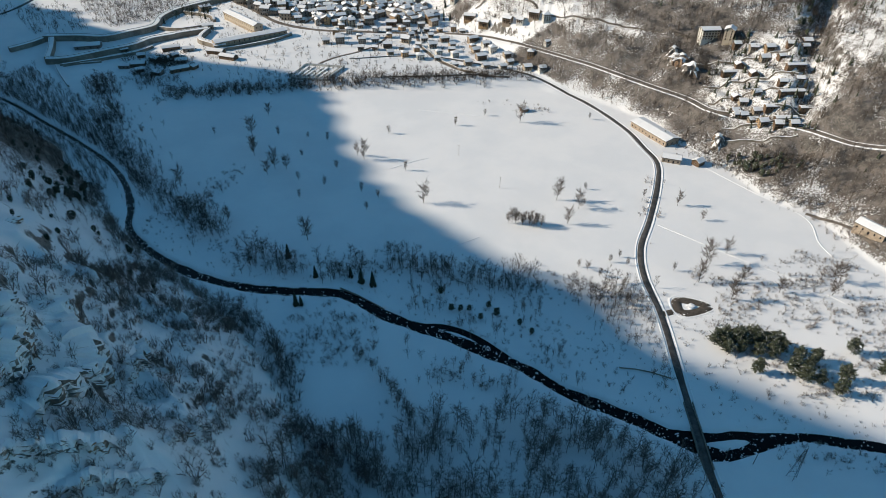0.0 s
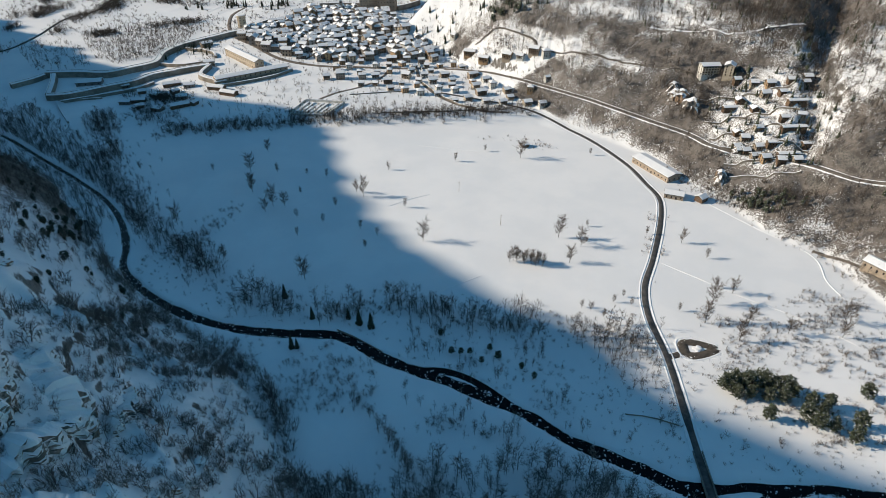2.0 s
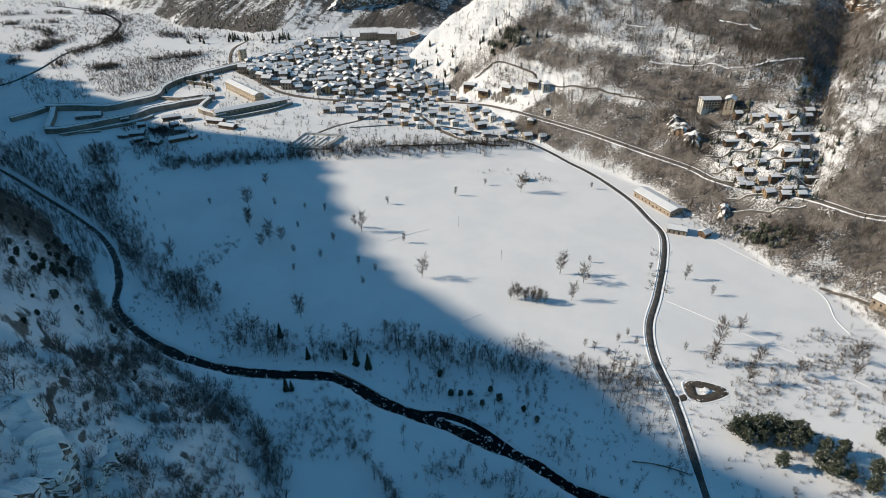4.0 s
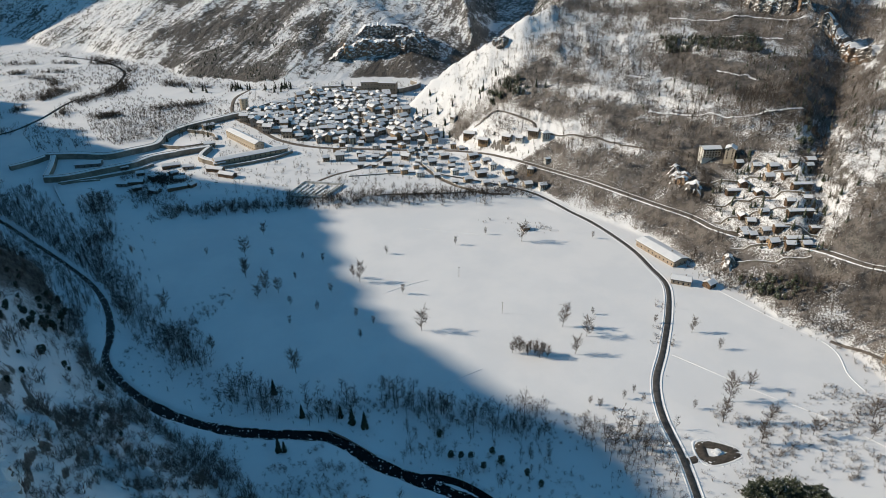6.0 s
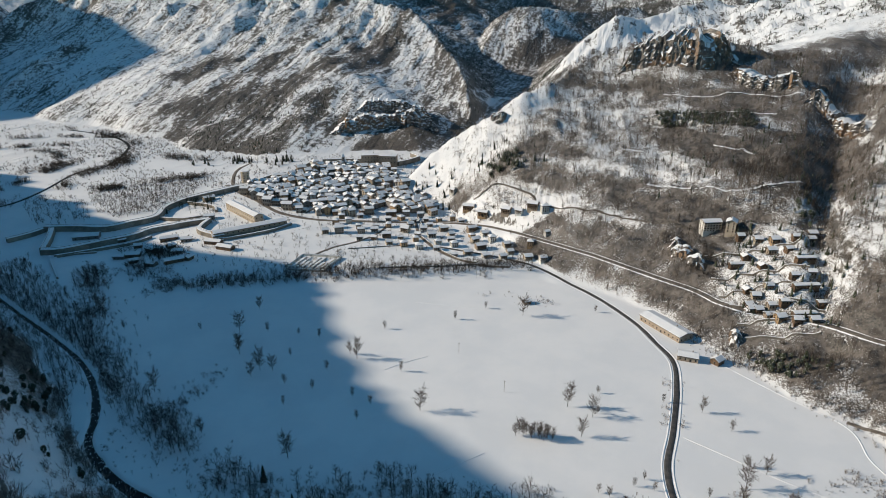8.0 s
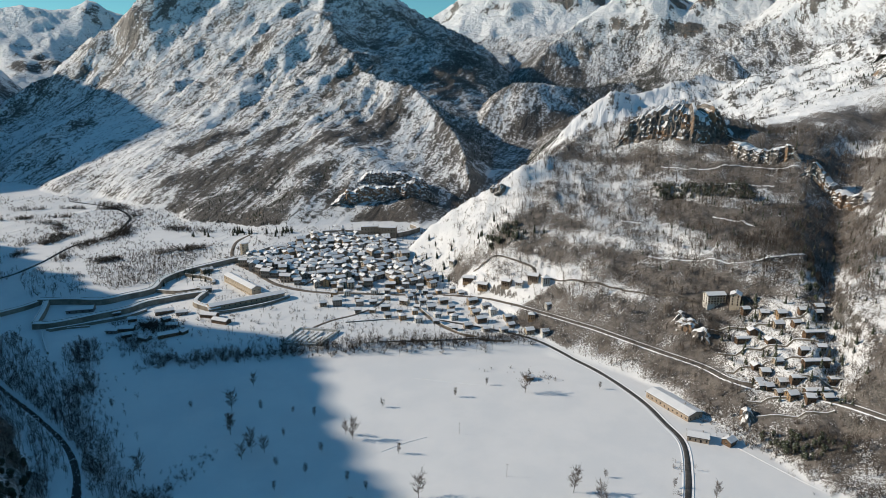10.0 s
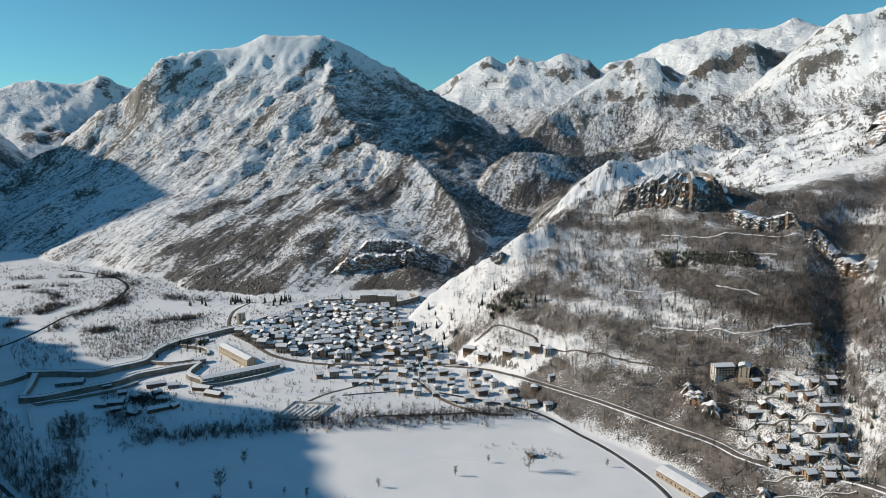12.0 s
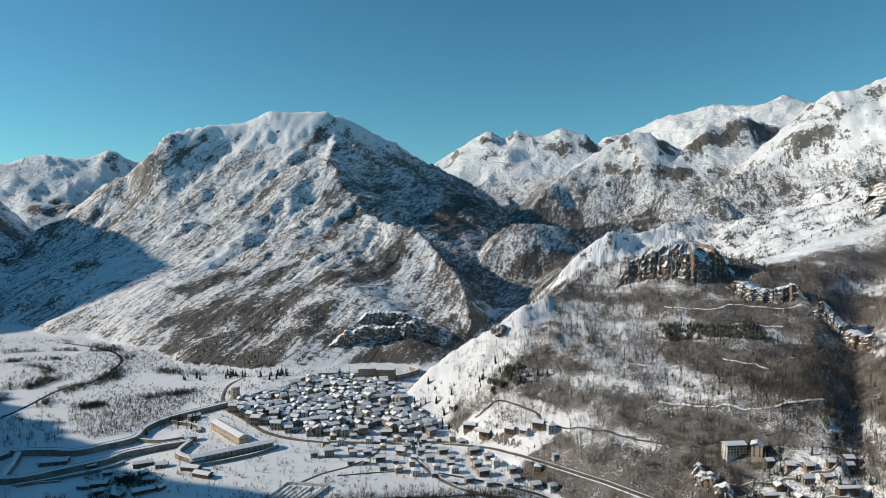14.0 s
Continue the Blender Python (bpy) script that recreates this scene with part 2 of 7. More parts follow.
def settled(line, step=4.0, ease=14):
    """A road's course: a smooth curve through the given places, with an eased height."""
    pts = np.array([p[:2] for p in line], float)
    out = []
    for n in range(len(pts) - 1):
        a, b = pts[max(n - 1, 0)], pts[n]
        c, d = pts[n + 1], pts[min(n + 2, len(pts) - 1)]
        for t in np.arange(0, 1, step / max(np.linalg.norm(c - b), step)):
            out.append(0.5 * (2 * b + (c - a) * t + (2 * a - 5 * b + 4 * c - d) * t * t + (3 * b - a - 3 * c + d) * t**3))
    out = np.array(out + [pts[-1]])
    z = land(out[:, 0], out[:, 1])[0]
    pad = np.pad(z, ease, mode="edge")
    z = np.convolve(pad, np.ones(2 * ease + 1) / (2 * ease + 1), "valid")
    return [(float(p[0]), float(p[1]), float(h)) for p, h in zip(out, z)]
# ---- materials
def material(name, rough=0.8, metal=0.0):
    m = bpy.data.materials.new(name)
    m.use_nodes = True
    b = m.node_tree.nodes["Principled BSDF"]
    b.inputs["Roughness"].default_value, b.inputs["Metallic"].default_value = rough, metal
    return m, m.node_tree, b


def node(tree, kind, **inputs):
    n = tree.nodes.new(kind)
    for key, value in inputs.items():
        n.inputs[key.replace("_", " ")].default_value = value
    return n


def noise_of(tree, scale, detail=4.0, rough=0.6, seed=0.0):
    """Noise in world metres."""
    geo = tree.nodes.new("ShaderNodeNewGeometry")
    move = tree.nodes.new("ShaderNodeVectorMath")
    move.inputs[1].default_value = (seed, 3.1 * seed, 1.7 * seed)
    tree.links.new(geo.outputs["Position"], move.inputs[0])
    n = node(tree, "ShaderNodeTexNoise", Scale=scale, Detail=detail, Roughness=rough)
    tree.links.new(move.outputs[0], n.inputs["Vector"])
    return n.outputs["Fac"]


def calc(tree, op, a, b=None, clamp=False):
    n = tree.nodes.new("ShaderNodeMath")
    n.operation, n.use_clamp = op, clamp
    for k, v in enumerate((a, b)):
        if v is None:
            continue
        if isinstance(v, (int, float)):
            n.inputs[k].default_value = v
        else:
            tree.links.new(v, n.inputs[k])
    return n.outputs[0]


def ramp(tree, value, low, high):
    n = tree.nodes.new("ShaderNodeMapRange")
    n.interpolation_type = "SMOOTHSTEP"
    n.inputs["From Min"].default_value, n.inputs["From Max"].default_value = low, high
    tree.links.new(value, n.inputs["Value"])
    return n.outputs["Result"]


def mixed(tree, fac, a, b):
    n = tree.nodes.new("ShaderNodeMix")
    n.data_type = "RGBA"
    for key, v in ((0, fac), (6, a), (7, b)):
        if isinstance(v, (int, float)):
            n.inputs[key].default_value = v
        elif isinstance(v, tuple):
            n.inputs[key].default_value = (*v, 1.0)
        else:
            tree.links.new(v, n.inputs[key])
    return n.outputs[2]


def bumped(tree, b, value, strength, distance):
    n = node(tree, "ShaderNodeBump", Strength=strength, Distance=distance)
    tree.links.new(value, n.inputs["Height"])
    tree.links.new(n.outputs["Normal"], b.inputs["Normal"])


def mottled(name, a, b, scale, rough=0.85, bump=0.0, size=0.1, fine=0.0, by_object=0.0):
    """A plain surface in two tones of noise, with grain."""
    m, tree, shade = material(name, rough)
    fac = ramp(tree, noise_of(tree, scale, 5), 0.35, 0.65)
    colour = mixed(tree, fac, a, b)
    if fine:
        colour = mixed(tree, calc(tree, "MULTIPLY", ramp(tree, noise_of(tree, fine, 3, 0.7, 5), 0.4, 0.62), 0.35), colour, tuple(0.5 * v for v in a))
    if by_object:
        info = tree.nodes.new("ShaderNodeObjectInfo")
        hue = node(tree, "ShaderNodeHueSaturation")
        tree.links.new(calc(tree, "ADD", calc(tree, "MULTIPLY", info.outputs["Random"], by_object), 1 - by_object / 2), hue.inputs["Value"])
        tree.links.new(colour, hue.inputs["Color"])
        colour = hue.outputs["Color"]
    tree.links.new(colour, shade.inputs["Base Color"])
    if bump:
        bumped(tree, shade, noise_of(tree, 4 * scale, 4), bump, size)
    return m


def streaks_of(tree, scale, detail, rough, seed):
    """Noise drawn out along the dip of the mountain's strata."""
    geo = tree.nodes.new("ShaderNodeNewGeometry")
    join = tree.nodes.new("ShaderNodeCombineXYZ")
    for k, way in enumerate(((0.94, -0.35, 0.0), (0.056, 0.15, 0.0), (0.05, 0.0, 0.3))):
        dot = tree.nodes.new("ShaderNodeVectorMath")
        dot.operation = "DOT_PRODUCT"
        dot.inputs[1].default_value = way
        tree.links.new(geo.outputs["Position"], dot.inputs[0])
        tree.links.new(calc(tree, "ADD", dot.outputs["Value"], seed), join.inputs[k])
    n = node(tree, "ShaderNodeTexNoise", Scale=scale, Detail=detail, Roughness=rough)
    tree.links.new(join.outputs[0], n.inputs["Vector"])
    return n.outputs["Fac"]


def ground_material():
    """Snow, with brush that pokes through it, dry grass and bare rock where it is steep."""
    m, tree, shade = material("snow_ground", 0.62)
    wood = tree.nodes.new("ShaderNodeAttribute")
    wood.attribute_name = "wood"
    crag = tree.nodes.new("ShaderNodeAttribute")
    crag.attribute_name = "crag"
    geo = tree.nodes.new("ShaderNodeNewGeometry")
    apart = tree.nodes.new("ShaderNodeSeparateXYZ")
    tree.links.new(geo.outputs["Normal"], apart.inputs[0])
    apart_place = tree.nodes.new("ShaderNodeSeparateXYZ")
    tree.links.new(geo.outputs["Position"], apart_place.inputs[0])
    fine, mid, broad = noise_of(tree, 0.8, 6, 0.85), noise_of(tree, 0.12, 5, 0.7, 3), noise_of(tree, 0.025, 4, 0.6, 9)
    high = ramp(tree, apart_place.outputs["Y"], 800.0, 1200.0)
    alpine = calc(tree, "MAXIMUM", ramp(tree, apart_place.outputs["Y"], 2500.0, 3000.0), ramp(tree, apart_place.outputs["Z"], 460.0, 580.0))
    snow = mixed(tree, ramp(tree, broad, 0.35, 0.65), (0.80, 0.81, 0.83), (0.86, 0.86, 0.87))
    # brush: twigs and litter, denser where there is wood, in streaks on the mountain
    coarse, strata = noise_of(tree, 0.17, 7, 0.85, 17), streaks_of(tree, 0.085, 7, 0.72, 61.0)
    far_spot = calc(tree, "ADD", calc(tree, "MULTIPLY", coarse, 0.55), calc(tree, "MULTIPLY", strata, 0.45))
    spot = calc(tree, "ADD", calc(tree, "MULTIPLY", fine, calc(tree, "SUBTRACT", 1.0, high)), calc(tree, "MULTIPLY", far_spot, high))
    dens = calc(tree, "ADD", calc(tree, "MULTIPLY", spot, 0.75), calc(tree, "MULTIPLY", mid, 0.25))
    cover = calc(tree, "ADD", dens, calc(tree, "MULTIPLY", calc(tree, "SUBTRACT", wood.outputs["Fac"], 0.61), calc(tree, "SUBTRACT", 0.40, calc(tree, "MULTIPLY", high, 0.21))))
    brush = calc(tree, "MULTIPLY", ramp(tree, cover, 0.475, 0.54), ramp(tree, wood.outputs["Fac"], 0.02, 0.25))
    litter = mixed(tree, ramp(tree, mid, 0.4, 0.62), (0.085, 0.073, 0.064), (0.20, 0.175, 0.155))
    # darker litter past the village: dark forest, with the spur's shade in its colour
    dark_wood = mixed(tree, ramp(tree, coarse, 0.42, 0.6), (0.030, 0.027, 0.023), (0.105, 0.088, 0.074))
    litter = mixed(tree, calc(tree, "MULTIPLY", high, 0.85), litter, dark_wood)
    colour = mixed(tree, brush, snow, litter)
    # rock
    steep = calc(tree, "ADD", calc(tree, "SUBTRACT", 1.0, apart.outputs["Z"]), calc(tree, "MULTIPLY", calc(tree, "SUBTRACT", mid, 0.5), 0.5))
    steep = calc(tree, "ADD", steep, calc(tree, "MULTIPLY", crag.outputs["Fac"], 0.30))
    steep = calc(tree, "ADD", steep, calc(tree, "MULTIPLY", calc(tree, "MULTIPLY", calc(tree, "SUBTRACT", noise_of(tree, 0.012, 6, 0.75, 31), 0.47), 0.9), high))
    ragged = calc(tree, "MULTIPLY", calc(tree, "MULTIPLY", calc(tree, "SUBTRACT", streaks_of(tree, 0.05, 9, 0.78, 13.0), 0.5), 1.9), calc(tree, "MULTIPLY", high, calc(tree, "SUBTRACT", 1.0, calc(tree, "MULTIPLY", alpine, 0.7))))
    steep = calc(tree, "ADD", steep, ragged)
    bare = ramp(tree, calc(tree, "ADD", steep, calc(tree, "MULTIPLY", calc(tree, "SUBTRACT", spot, 0.5), calc(tree, "ADD", 0.35, calc(tree, "MULTIPLY", calc(tree, "SUBTRACT", high, calc(tree, "MULTIPLY", alpine, 0.85)), 0.75)))), 0.40, 0.48)
    stone = mixed(tree, ramp(tree, broad, 0.4, 0.6), (0.15, 0.138, 0.125), (0.29, 0.262, 0.23))
    stone = mixed(tree, calc(tree, "MULTIPLY", ramp(tree, noise_of(tree, 0.04, 3, 0.5, 21), 0.55, 0.65), crag.outputs["Fac"]), stone, (0.36, 0.21, 0.11))
    stone = mixed(tree, ramp(tree, calc(tree, "MAXIMUM", fine, calc(tree, "MULTIPLY", coarse, high)), 0.45, 0.6), stone, (0.065, 0.06, 0.056))
    colour = mixed(tree, bare, colour, stone)
    tree.links.new(colour, shade.inputs["Base Color"])
    relief = calc(tree, "ADD", calc(tree, "MULTIPLY", mid, 2.0), fine)
    amount = calc(tree, "ADD", 0.10, calc(tree, "MULTIPLY", calc(tree, "MAXIMUM", wood.outputs["Fac"], bare), 0.8), True)
    n = node(tree, "ShaderNodeBump", Distance=1.2)
    tree.links.new(amount, n.inputs["Strength"])
    tree.links.new(relief, n.inputs["Height"])
    # ledges of the mountain's strata, gullies and ribs of the high slopes
    ledges = node(tree, "ShaderNodeBump", Distance=26.0)
    tree.links.new(calc(tree, "MULTIPLY", high, calc(tree, "SUBTRACT", 0.55, calc(tree, "MULTIPLY", alpine, 0.4))), ledges.inputs["Strength"])
    tree.links.new(calc(tree, "ABSOLUTE", calc(tree, "SUBTRACT", streaks_of(tree, 0.03, 8, 0.6, 77.0), 0.5)), ledges.inputs["Height"])
    tree.links.new(n.outputs["Normal"], ledges.inputs["Normal"])
    folds = calc(tree, "ABSOLUTE", calc(tree, "SUBTRACT", noise_of(tree, 0.009, 9, 0.62, 51), 0.5))
    ribs = node(tree, "ShaderNodeBump", Distance=160.0)
    tree.links.new(calc(tree, "MULTIPLY", ramp(tree, apart_place.outputs["Y"], 2300.0, 2900.0), 0.55), ribs.inputs["Strength"])
    tree.links.new(folds, ribs.inputs["Height"])
    tree.links.new(ledges.outputs["Normal"], ribs.inputs["Normal"])
    tree.links.new(ribs.outputs["Normal"], shade.inputs["Normal"])
    return m


GROUND = ground_material()
ASPHALT = mottled("wet_asphalt", (0.045, 0.042, 0.040), (0.11, 0.102, 0.094), 0.3, 0.6, 0.2, 0.03, 2.0)
GRIT = mottled("gritted_road", (0.12, 0.10, 0.085), (0.22, 0.19, 0.16), 0.25, 0.85, 0.3, 0.05, 1.5)
SNOW = mottled("snow", (0.80, 0.81, 0.83), (0.87, 0.87, 0.88), 0.2, 0.6, 0.25, 0.15)
BARK = mottled("bark", (0.055, 0.043, 0.034), (0.11, 0.088, 0.070), 0.4, 0.95)
TWIG = mottled("twigs", (0.085, 0.066, 0.054), (0.19, 0.155, 0.130), 0.12, 0.95)
RIME = mottled("rimed_twigs", (0.085, 0.068, 0.058), (0.20, 0.170, 0.150), 0.2, 0.95)
FROST = mottled("snowy_twigs", (0.10, 0.085, 0.072), (0.42, 0.40, 0.39), 0.25, 0.95)
NEEDLE = mottled("needles", (0.012, 0.020, 0.012), (0.035, 0.048, 0.026), 0.5, 0.9)
def snowy_rock(name="snowy_rock", low=0.42):
    """Rock with snow on all that faces up."""
    m, tree, shade = material(name, 0.85)
    geo = tree.nodes.new("ShaderNodeNewGeometry")
    apart = tree.nodes.new("ShaderNodeSeparateXYZ")
    tree.links.new(geo.outputs["Normal"], apart.inputs[0])
    fine, mid = noise_of(tree, 0.9, 4, 0.7), noise_of(tree, 0.16, 4, 0.6, 7)
    stone = mixed(tree, ramp(tree, mid, 0.4, 0.6), (0.12, 0.11, 0.10), (0.30, 0.265, 0.23))
    stone = mixed(tree, calc(tree, "MULTIPLY", ramp(tree, noise_of(tree, 0.05, 3, 0.5, 13), 0.52, 0.62), 0.8), stone, (0.33, 0.20, 0.11))
    stone = mixed(tree, ramp(tree, fine, 0.5, 0.62), stone, (0.07, 0.065, 0.06))
    lies = ramp(tree, calc(tree, "ADD", apart.outputs["Z"], calc(tree, "MULTIPLY", calc(tree, "SUBTRACT", mid, 0.5), 0.7)), low, low + 0.14)
    tree.links.new(mixed(tree, lies, stone, (0.84, 0.84, 0.85)), shade.inputs["Base Color"])
    bumped(tree, shade, calc(tree, "ADD", fine, mid), 0.9, 0.6)
    return m


SNOWY_ROCK = snowy_rock()
NEEDLE_SNOW = mottled("snowy_needles", (0.028, 0.038, 0.020), (0.070, 0.082, 0.044), 0.5, 0.9)
tree_of = NEEDLE_SNOW.node_tree
shade_of = tree_of.nodes["Principled BSDF"]
dust = ramp(tree_of, noise_of(tree_of, 1.1, 4, 0.75, 3), 0.56, 0.64)
tree_of.links.new(mixed(tree_of, calc(tree_of, "MULTIPLY", dust, 0.75), shade_of.inputs["Base Color"].links[0].from_socket, (0.7, 0.71, 0.73)), shade_of.inputs["Base Color"])
STONE = mottled("fort_stone", (0.20, 0.175, 0.14), (0.34, 0.30, 0.25), 0.12, 0.9, 0.4, 0.1, 1.2)
ROCK = mottled("rock", (0.11, 0.10, 0.09), (0.27, 0.24, 0.21), 0.3, 0.9, 0.8, 0.3, 1.4)


def water_material():
    m, tree, shade = material("river_water", 0.18)
    foam = ramp(tree, noise_of(tree, 0.8, 5, 0.75), 0.60, 0.68)
    foam = calc(tree, "MULTIPLY", foam, ramp(tree, noise_of(tree, 0.05, 2, 0.5, 4), 0.5, 0.62))
    tree.links.new(mixed(tree, calc(tree, "MULTIPLY", foam, 0.5), (0.003, 0.004, 0.005), (0.5, 0.52, 0.54)), shade.inputs["Base Color"])
    tree.links.new(calc(tree, "ADD", 0.2, calc(tree, "MULTIPLY", foam, 0.6)), shade.inputs["Roughness"])
    shade.inputs["Specular IOR Level"].default_value = 0.12
    bumped(tree, shade, noise_of(tree, 1.2, 4), 0.5, 0.15)
    return m


WATER = water_material()


# ---- small helpers for meshes
def mesh_of(name, verts, faces, mats, smooth_shade=False):
    me = bpy.data.meshes.new(name)
    me.from_pydata([tuple(map(float, v)) for v in verts], [], [tuple(map(int, f)) for f in faces])
    for m in mats:
        me.materials.append(m)
    if smooth_shade:
        me.polygons.foreach_set("use_smooth", np.ones(len(me.polygons), bool))
    me.update()
    return me


def array_mesh(name, verts, corners, size, mats, slots=None, smooth_shade=False):
    """A mesh from numpy arrays: faces of one size each."""
    me = bpy.data.meshes.new(name)
    n = len(corners)
    me.vertices.add(len(verts))
    me.vertices.foreach_set("co", np.ascontiguousarray(verts, np.float32).ravel())
    me.loops.add(n * size)
    me.loops.foreach_set("vertex_index", np.ascontiguousarray(corners, np.int32).ravel())
    me.polygons.add(n)
    me.polygons.foreach_set("loop_start", np.arange(n, dtype=np.int32) * size)
    for m in mats:
        me.materials.append(m)
    if slots is not None:
        me.polygons.foreach_set("material_index", np.ascontiguousarray(slots, np.int32))
    if smooth_shade:
        me.polygons.foreach_set("use_smooth", np.ones(n, bool))
    me.update(calc_edges=True)
    return me


def part(name, bm, mat, parent, label=""):
    me = bpy.data.meshes.new(name)
    bm.to_mesh(me)
    bm.free()
    me.materials.append(mat)
    ob = new(name, me)
    ob.parent = parent
    return tagged(ob, label) if label else ob


def box(bm, x0, y0, z0, x1, y1, z1):
    v = [bm.verts.new(p) for p in ((x0, y0, z0), (x1, y0, z0), (x1, y1, z0), (x0, y1, z0), (x0, y0, z1), (x1, y0, z1), (x1, y1, z1), (x0, y1, z1))]
    for f in ((0, 3, 2, 1), (4, 5, 6, 7), (0, 1, 5, 4), (1, 2, 6, 5), (2, 3, 7, 6), (3, 0, 4, 7)):
        bm.faces.new([v[k] for k in f])
    return bm


# ---- roads settle into the slopes, the river cuts its bed
ROADS = [(settled(VALLEY_ROAD, ease=6), 2.4), (settled(HILL_ROAD, ease=14), 3.0)]
BRIDGE = (117.2, 181.0)


def within(x, y, line, reach):
    a = np.array([p[:2] for p in line])
    return (x > a[:, 0].min() - reach) & (x < a[:, 0].max() + reach) & (y > a[:, 1].min() - reach) & (y < a[:, 1].max() + reach)


RIVER_COURSE = [p[:2] for p in settled(RIVER, 6.0, 4)]


WATERS = [(RIVER_COURSE, 1.0), ([p[:2] for p in settled(ISLET, 3.0, 2)], 0.1), ([p[:2] for p in settled(FORK, 3.0, 2)], 0.6)]


def inside_shape(x, y, shape):
    hit = np.zeros(x.shape, bool)
    for (ax, ay), (bx, by) in zip(shape, shape[1:] + shape[:1]):
        hit ^= ((ay > y) != (by > y)) & (x < (bx - ax) * (y - ay) / (by - ay + 1e-9) + ax)
    return hit


def bed_width(x, y):
    return np.maximum(1.5 + 0.9 * fbm(x, y, 45, 2, 71) + 1.1 * fbm(x, y, 9, 2, 72), 0.9) * (0.30 + 0.70 * smooth(-280, -140, x)) * (1 - 0.35 * smooth(120, 128, x))


def ground_at(x, y):
    """Height of the finished ground, and how far up a slope."""
    x, y = np.atleast_1d(np.asarray(x, float)), np.atleast_1d(np.asarray(y, float))
    z, up = land(x, y)
    for line, half in ROADS:
        m = within(x, y, line, 14)
        if m.any():
            d, h, _ = near_line(x[m], y[m], line)
            z[m] += (h - z[m]) * (1 - smooth(half + 0.8, half + 9, d))
    for course, share in WATERS:
        m = within(x, y, course, 30)
        if not m.any():
            continue
        d, _, _ = near_line(x[m], y[m], course)
        w = share * bed_width(x[m], y[m])
        low = np.minimum(z[m], -2.6)
        z[m] += (low - z[m]) * (1 - smooth(w, w + 3.4 * (0.55 + 0.45 * smooth(-300, -150, x[m])), d))
    return z, up


TOWN = [(-268, 840), (-262, 872), (-218, 910), (-196, 965), (-139, 975), (-76, 950), (-50, 838), (-18, 806), (-5, 775), (-12, 748), (-70, 757), (-101, 742), (-155, 746), (-205, 772), (-240, 806)]
CLEARED = [(265, 498, 46, 62), (50, 672, 34, 34), (92, 676, 24, 14), (22, 728, 24, 26)]


def wooded(x, y, z, up):
    """How thick brush and wood stand, 0 to 1; in the gorge it also carries painted shade."""
    far = np.hypot(x, y)
    patch = 0.5 + 0.5 * fbm(x, y, 70, 4, 61)
    small = 0.5 + 0.5 * fbm(x, y, 18, 3, 66)
    wide = 0.5 + 0.5 * fbm(x, y, 420, 4, 62)
    streak = 0.5 + 0.5 * fbm(0.94 * x - 0.35 * y, 0.15 * (0.35 * x + 0.94 * y), 70, 5, 63, 0.6)
    band = fbm(0.22 * x + 0.1 * y, 1.6 * z, 26, 3, 65)
    near = smooth(0.6, 8, up) * np.clip(0.20 + 0.65 * patch + 0.5 * (small - 0.5), 0, 1)
    # the mountain beyond the village, with dark stands low down and bare snow above
    mount = smooth(0.2, 2.5, up) * smooth(0.47, 0.64, 0.3 * wide + 0.3 * patch + 0.4 * streak + 0.05 * smooth(160, 20, up) + 0.03 * smooth(30, 5, up)) * (1 - smooth(330, 520, z + 60 * (wide - 0.5)))
    rough = smooth(1, 8, up) * (1 - smooth(430, 600, z + 120 * (patch - 0.5))) * (0.36 + 0.42 * streak + 0.3 * (small - 0.5))
    rough = rough * (1 - 0.65 * smooth(2500, 3000, far))
    for line, wide_by in DARK_BANDS:
        d = near_line(x, y, line)[0]
        mount = np.maximum(mount, smooth(wide_by, 0.35 * wide_by, d + 0.9 * wide_by * (small - 0.5) + 0.6 * wide_by * (patch - 0.5)) * smooth(0.30, 0.62, streak + 0.4 * (patch - 0.5)) * (0.86 + 0.3 * small))
    w = np.where(far > 1050, np.maximum(0.95 * mount, 1.05 * rough), near)
    side = near_line(x, y, SPUR + [(52, 1000, 10)])[2]
    shady = (side > 0) & (far > 1100) & (y > 1050) & (x < 420) & (far < 3300)
    w = np.where(shady, np.maximum(w, smooth(3, 25, up) * (1 - smooth(500, 640, z + 160 * (wide - 0.5))) * (0.34 + 0.30 * patch + 0.45 * streak)), w)
    deep = (far > 1150) & (x > 40) & (y > 1200)
    w = np.where(deep, np.maximum(w, 0.66 * (1 - 0.6 * smooth(200, 120, np.hypot(x - 220, y - 1940))) * smooth(0.48, 0.60, 0.5 * wide + 0.5 * patch + 0.16 * smooth(420, 200, z)) * (1 - smooth(300, 480, z + 420 * (wide - 0.5) + 160 * (patch - 0.5)))), w)
    w = np.where((x < -30) & (y < 330) & (far < 500), w * (1 - 0.35 * smooth(6, 16, up) * smooth(330, 230, y)), w)
    bank = (x < -150) & (y > 250) & (y < 900)
    w = np.where(bank, np.maximum(w, smooth(0.6, 8, up) * smooth(240, 330, y) * (0.5 + 0.7 * patch)), w)
    knob = near_line(x, y, KNOB)[0]
    hill = smooth(-0.1, 1.5, up) * np.clip(0.85 + 0.20 * (patch - 0.5) + 0.45 * (small - 0.5) - 0.26 * smooth(0.05, 0.40, band) + 0.16 * smooth(240, 290, x) * smooth(400, 350, x) * smooth(560, 620, y) * smooth(150, 90, z) - 0.20 * smooth(300, 360, x + 0.4 * (y - 560)) * smooth(620, 520, y), 0, 1)
    hill = hill * (1 - 0.48 * smooth(95, 35, knob + 40 * (small - 0.5)) * smooth(160, 90, x))
    hill = hill * (1 - 0.55 * smooth(900, 980, y) * smooth(330, 400, x))
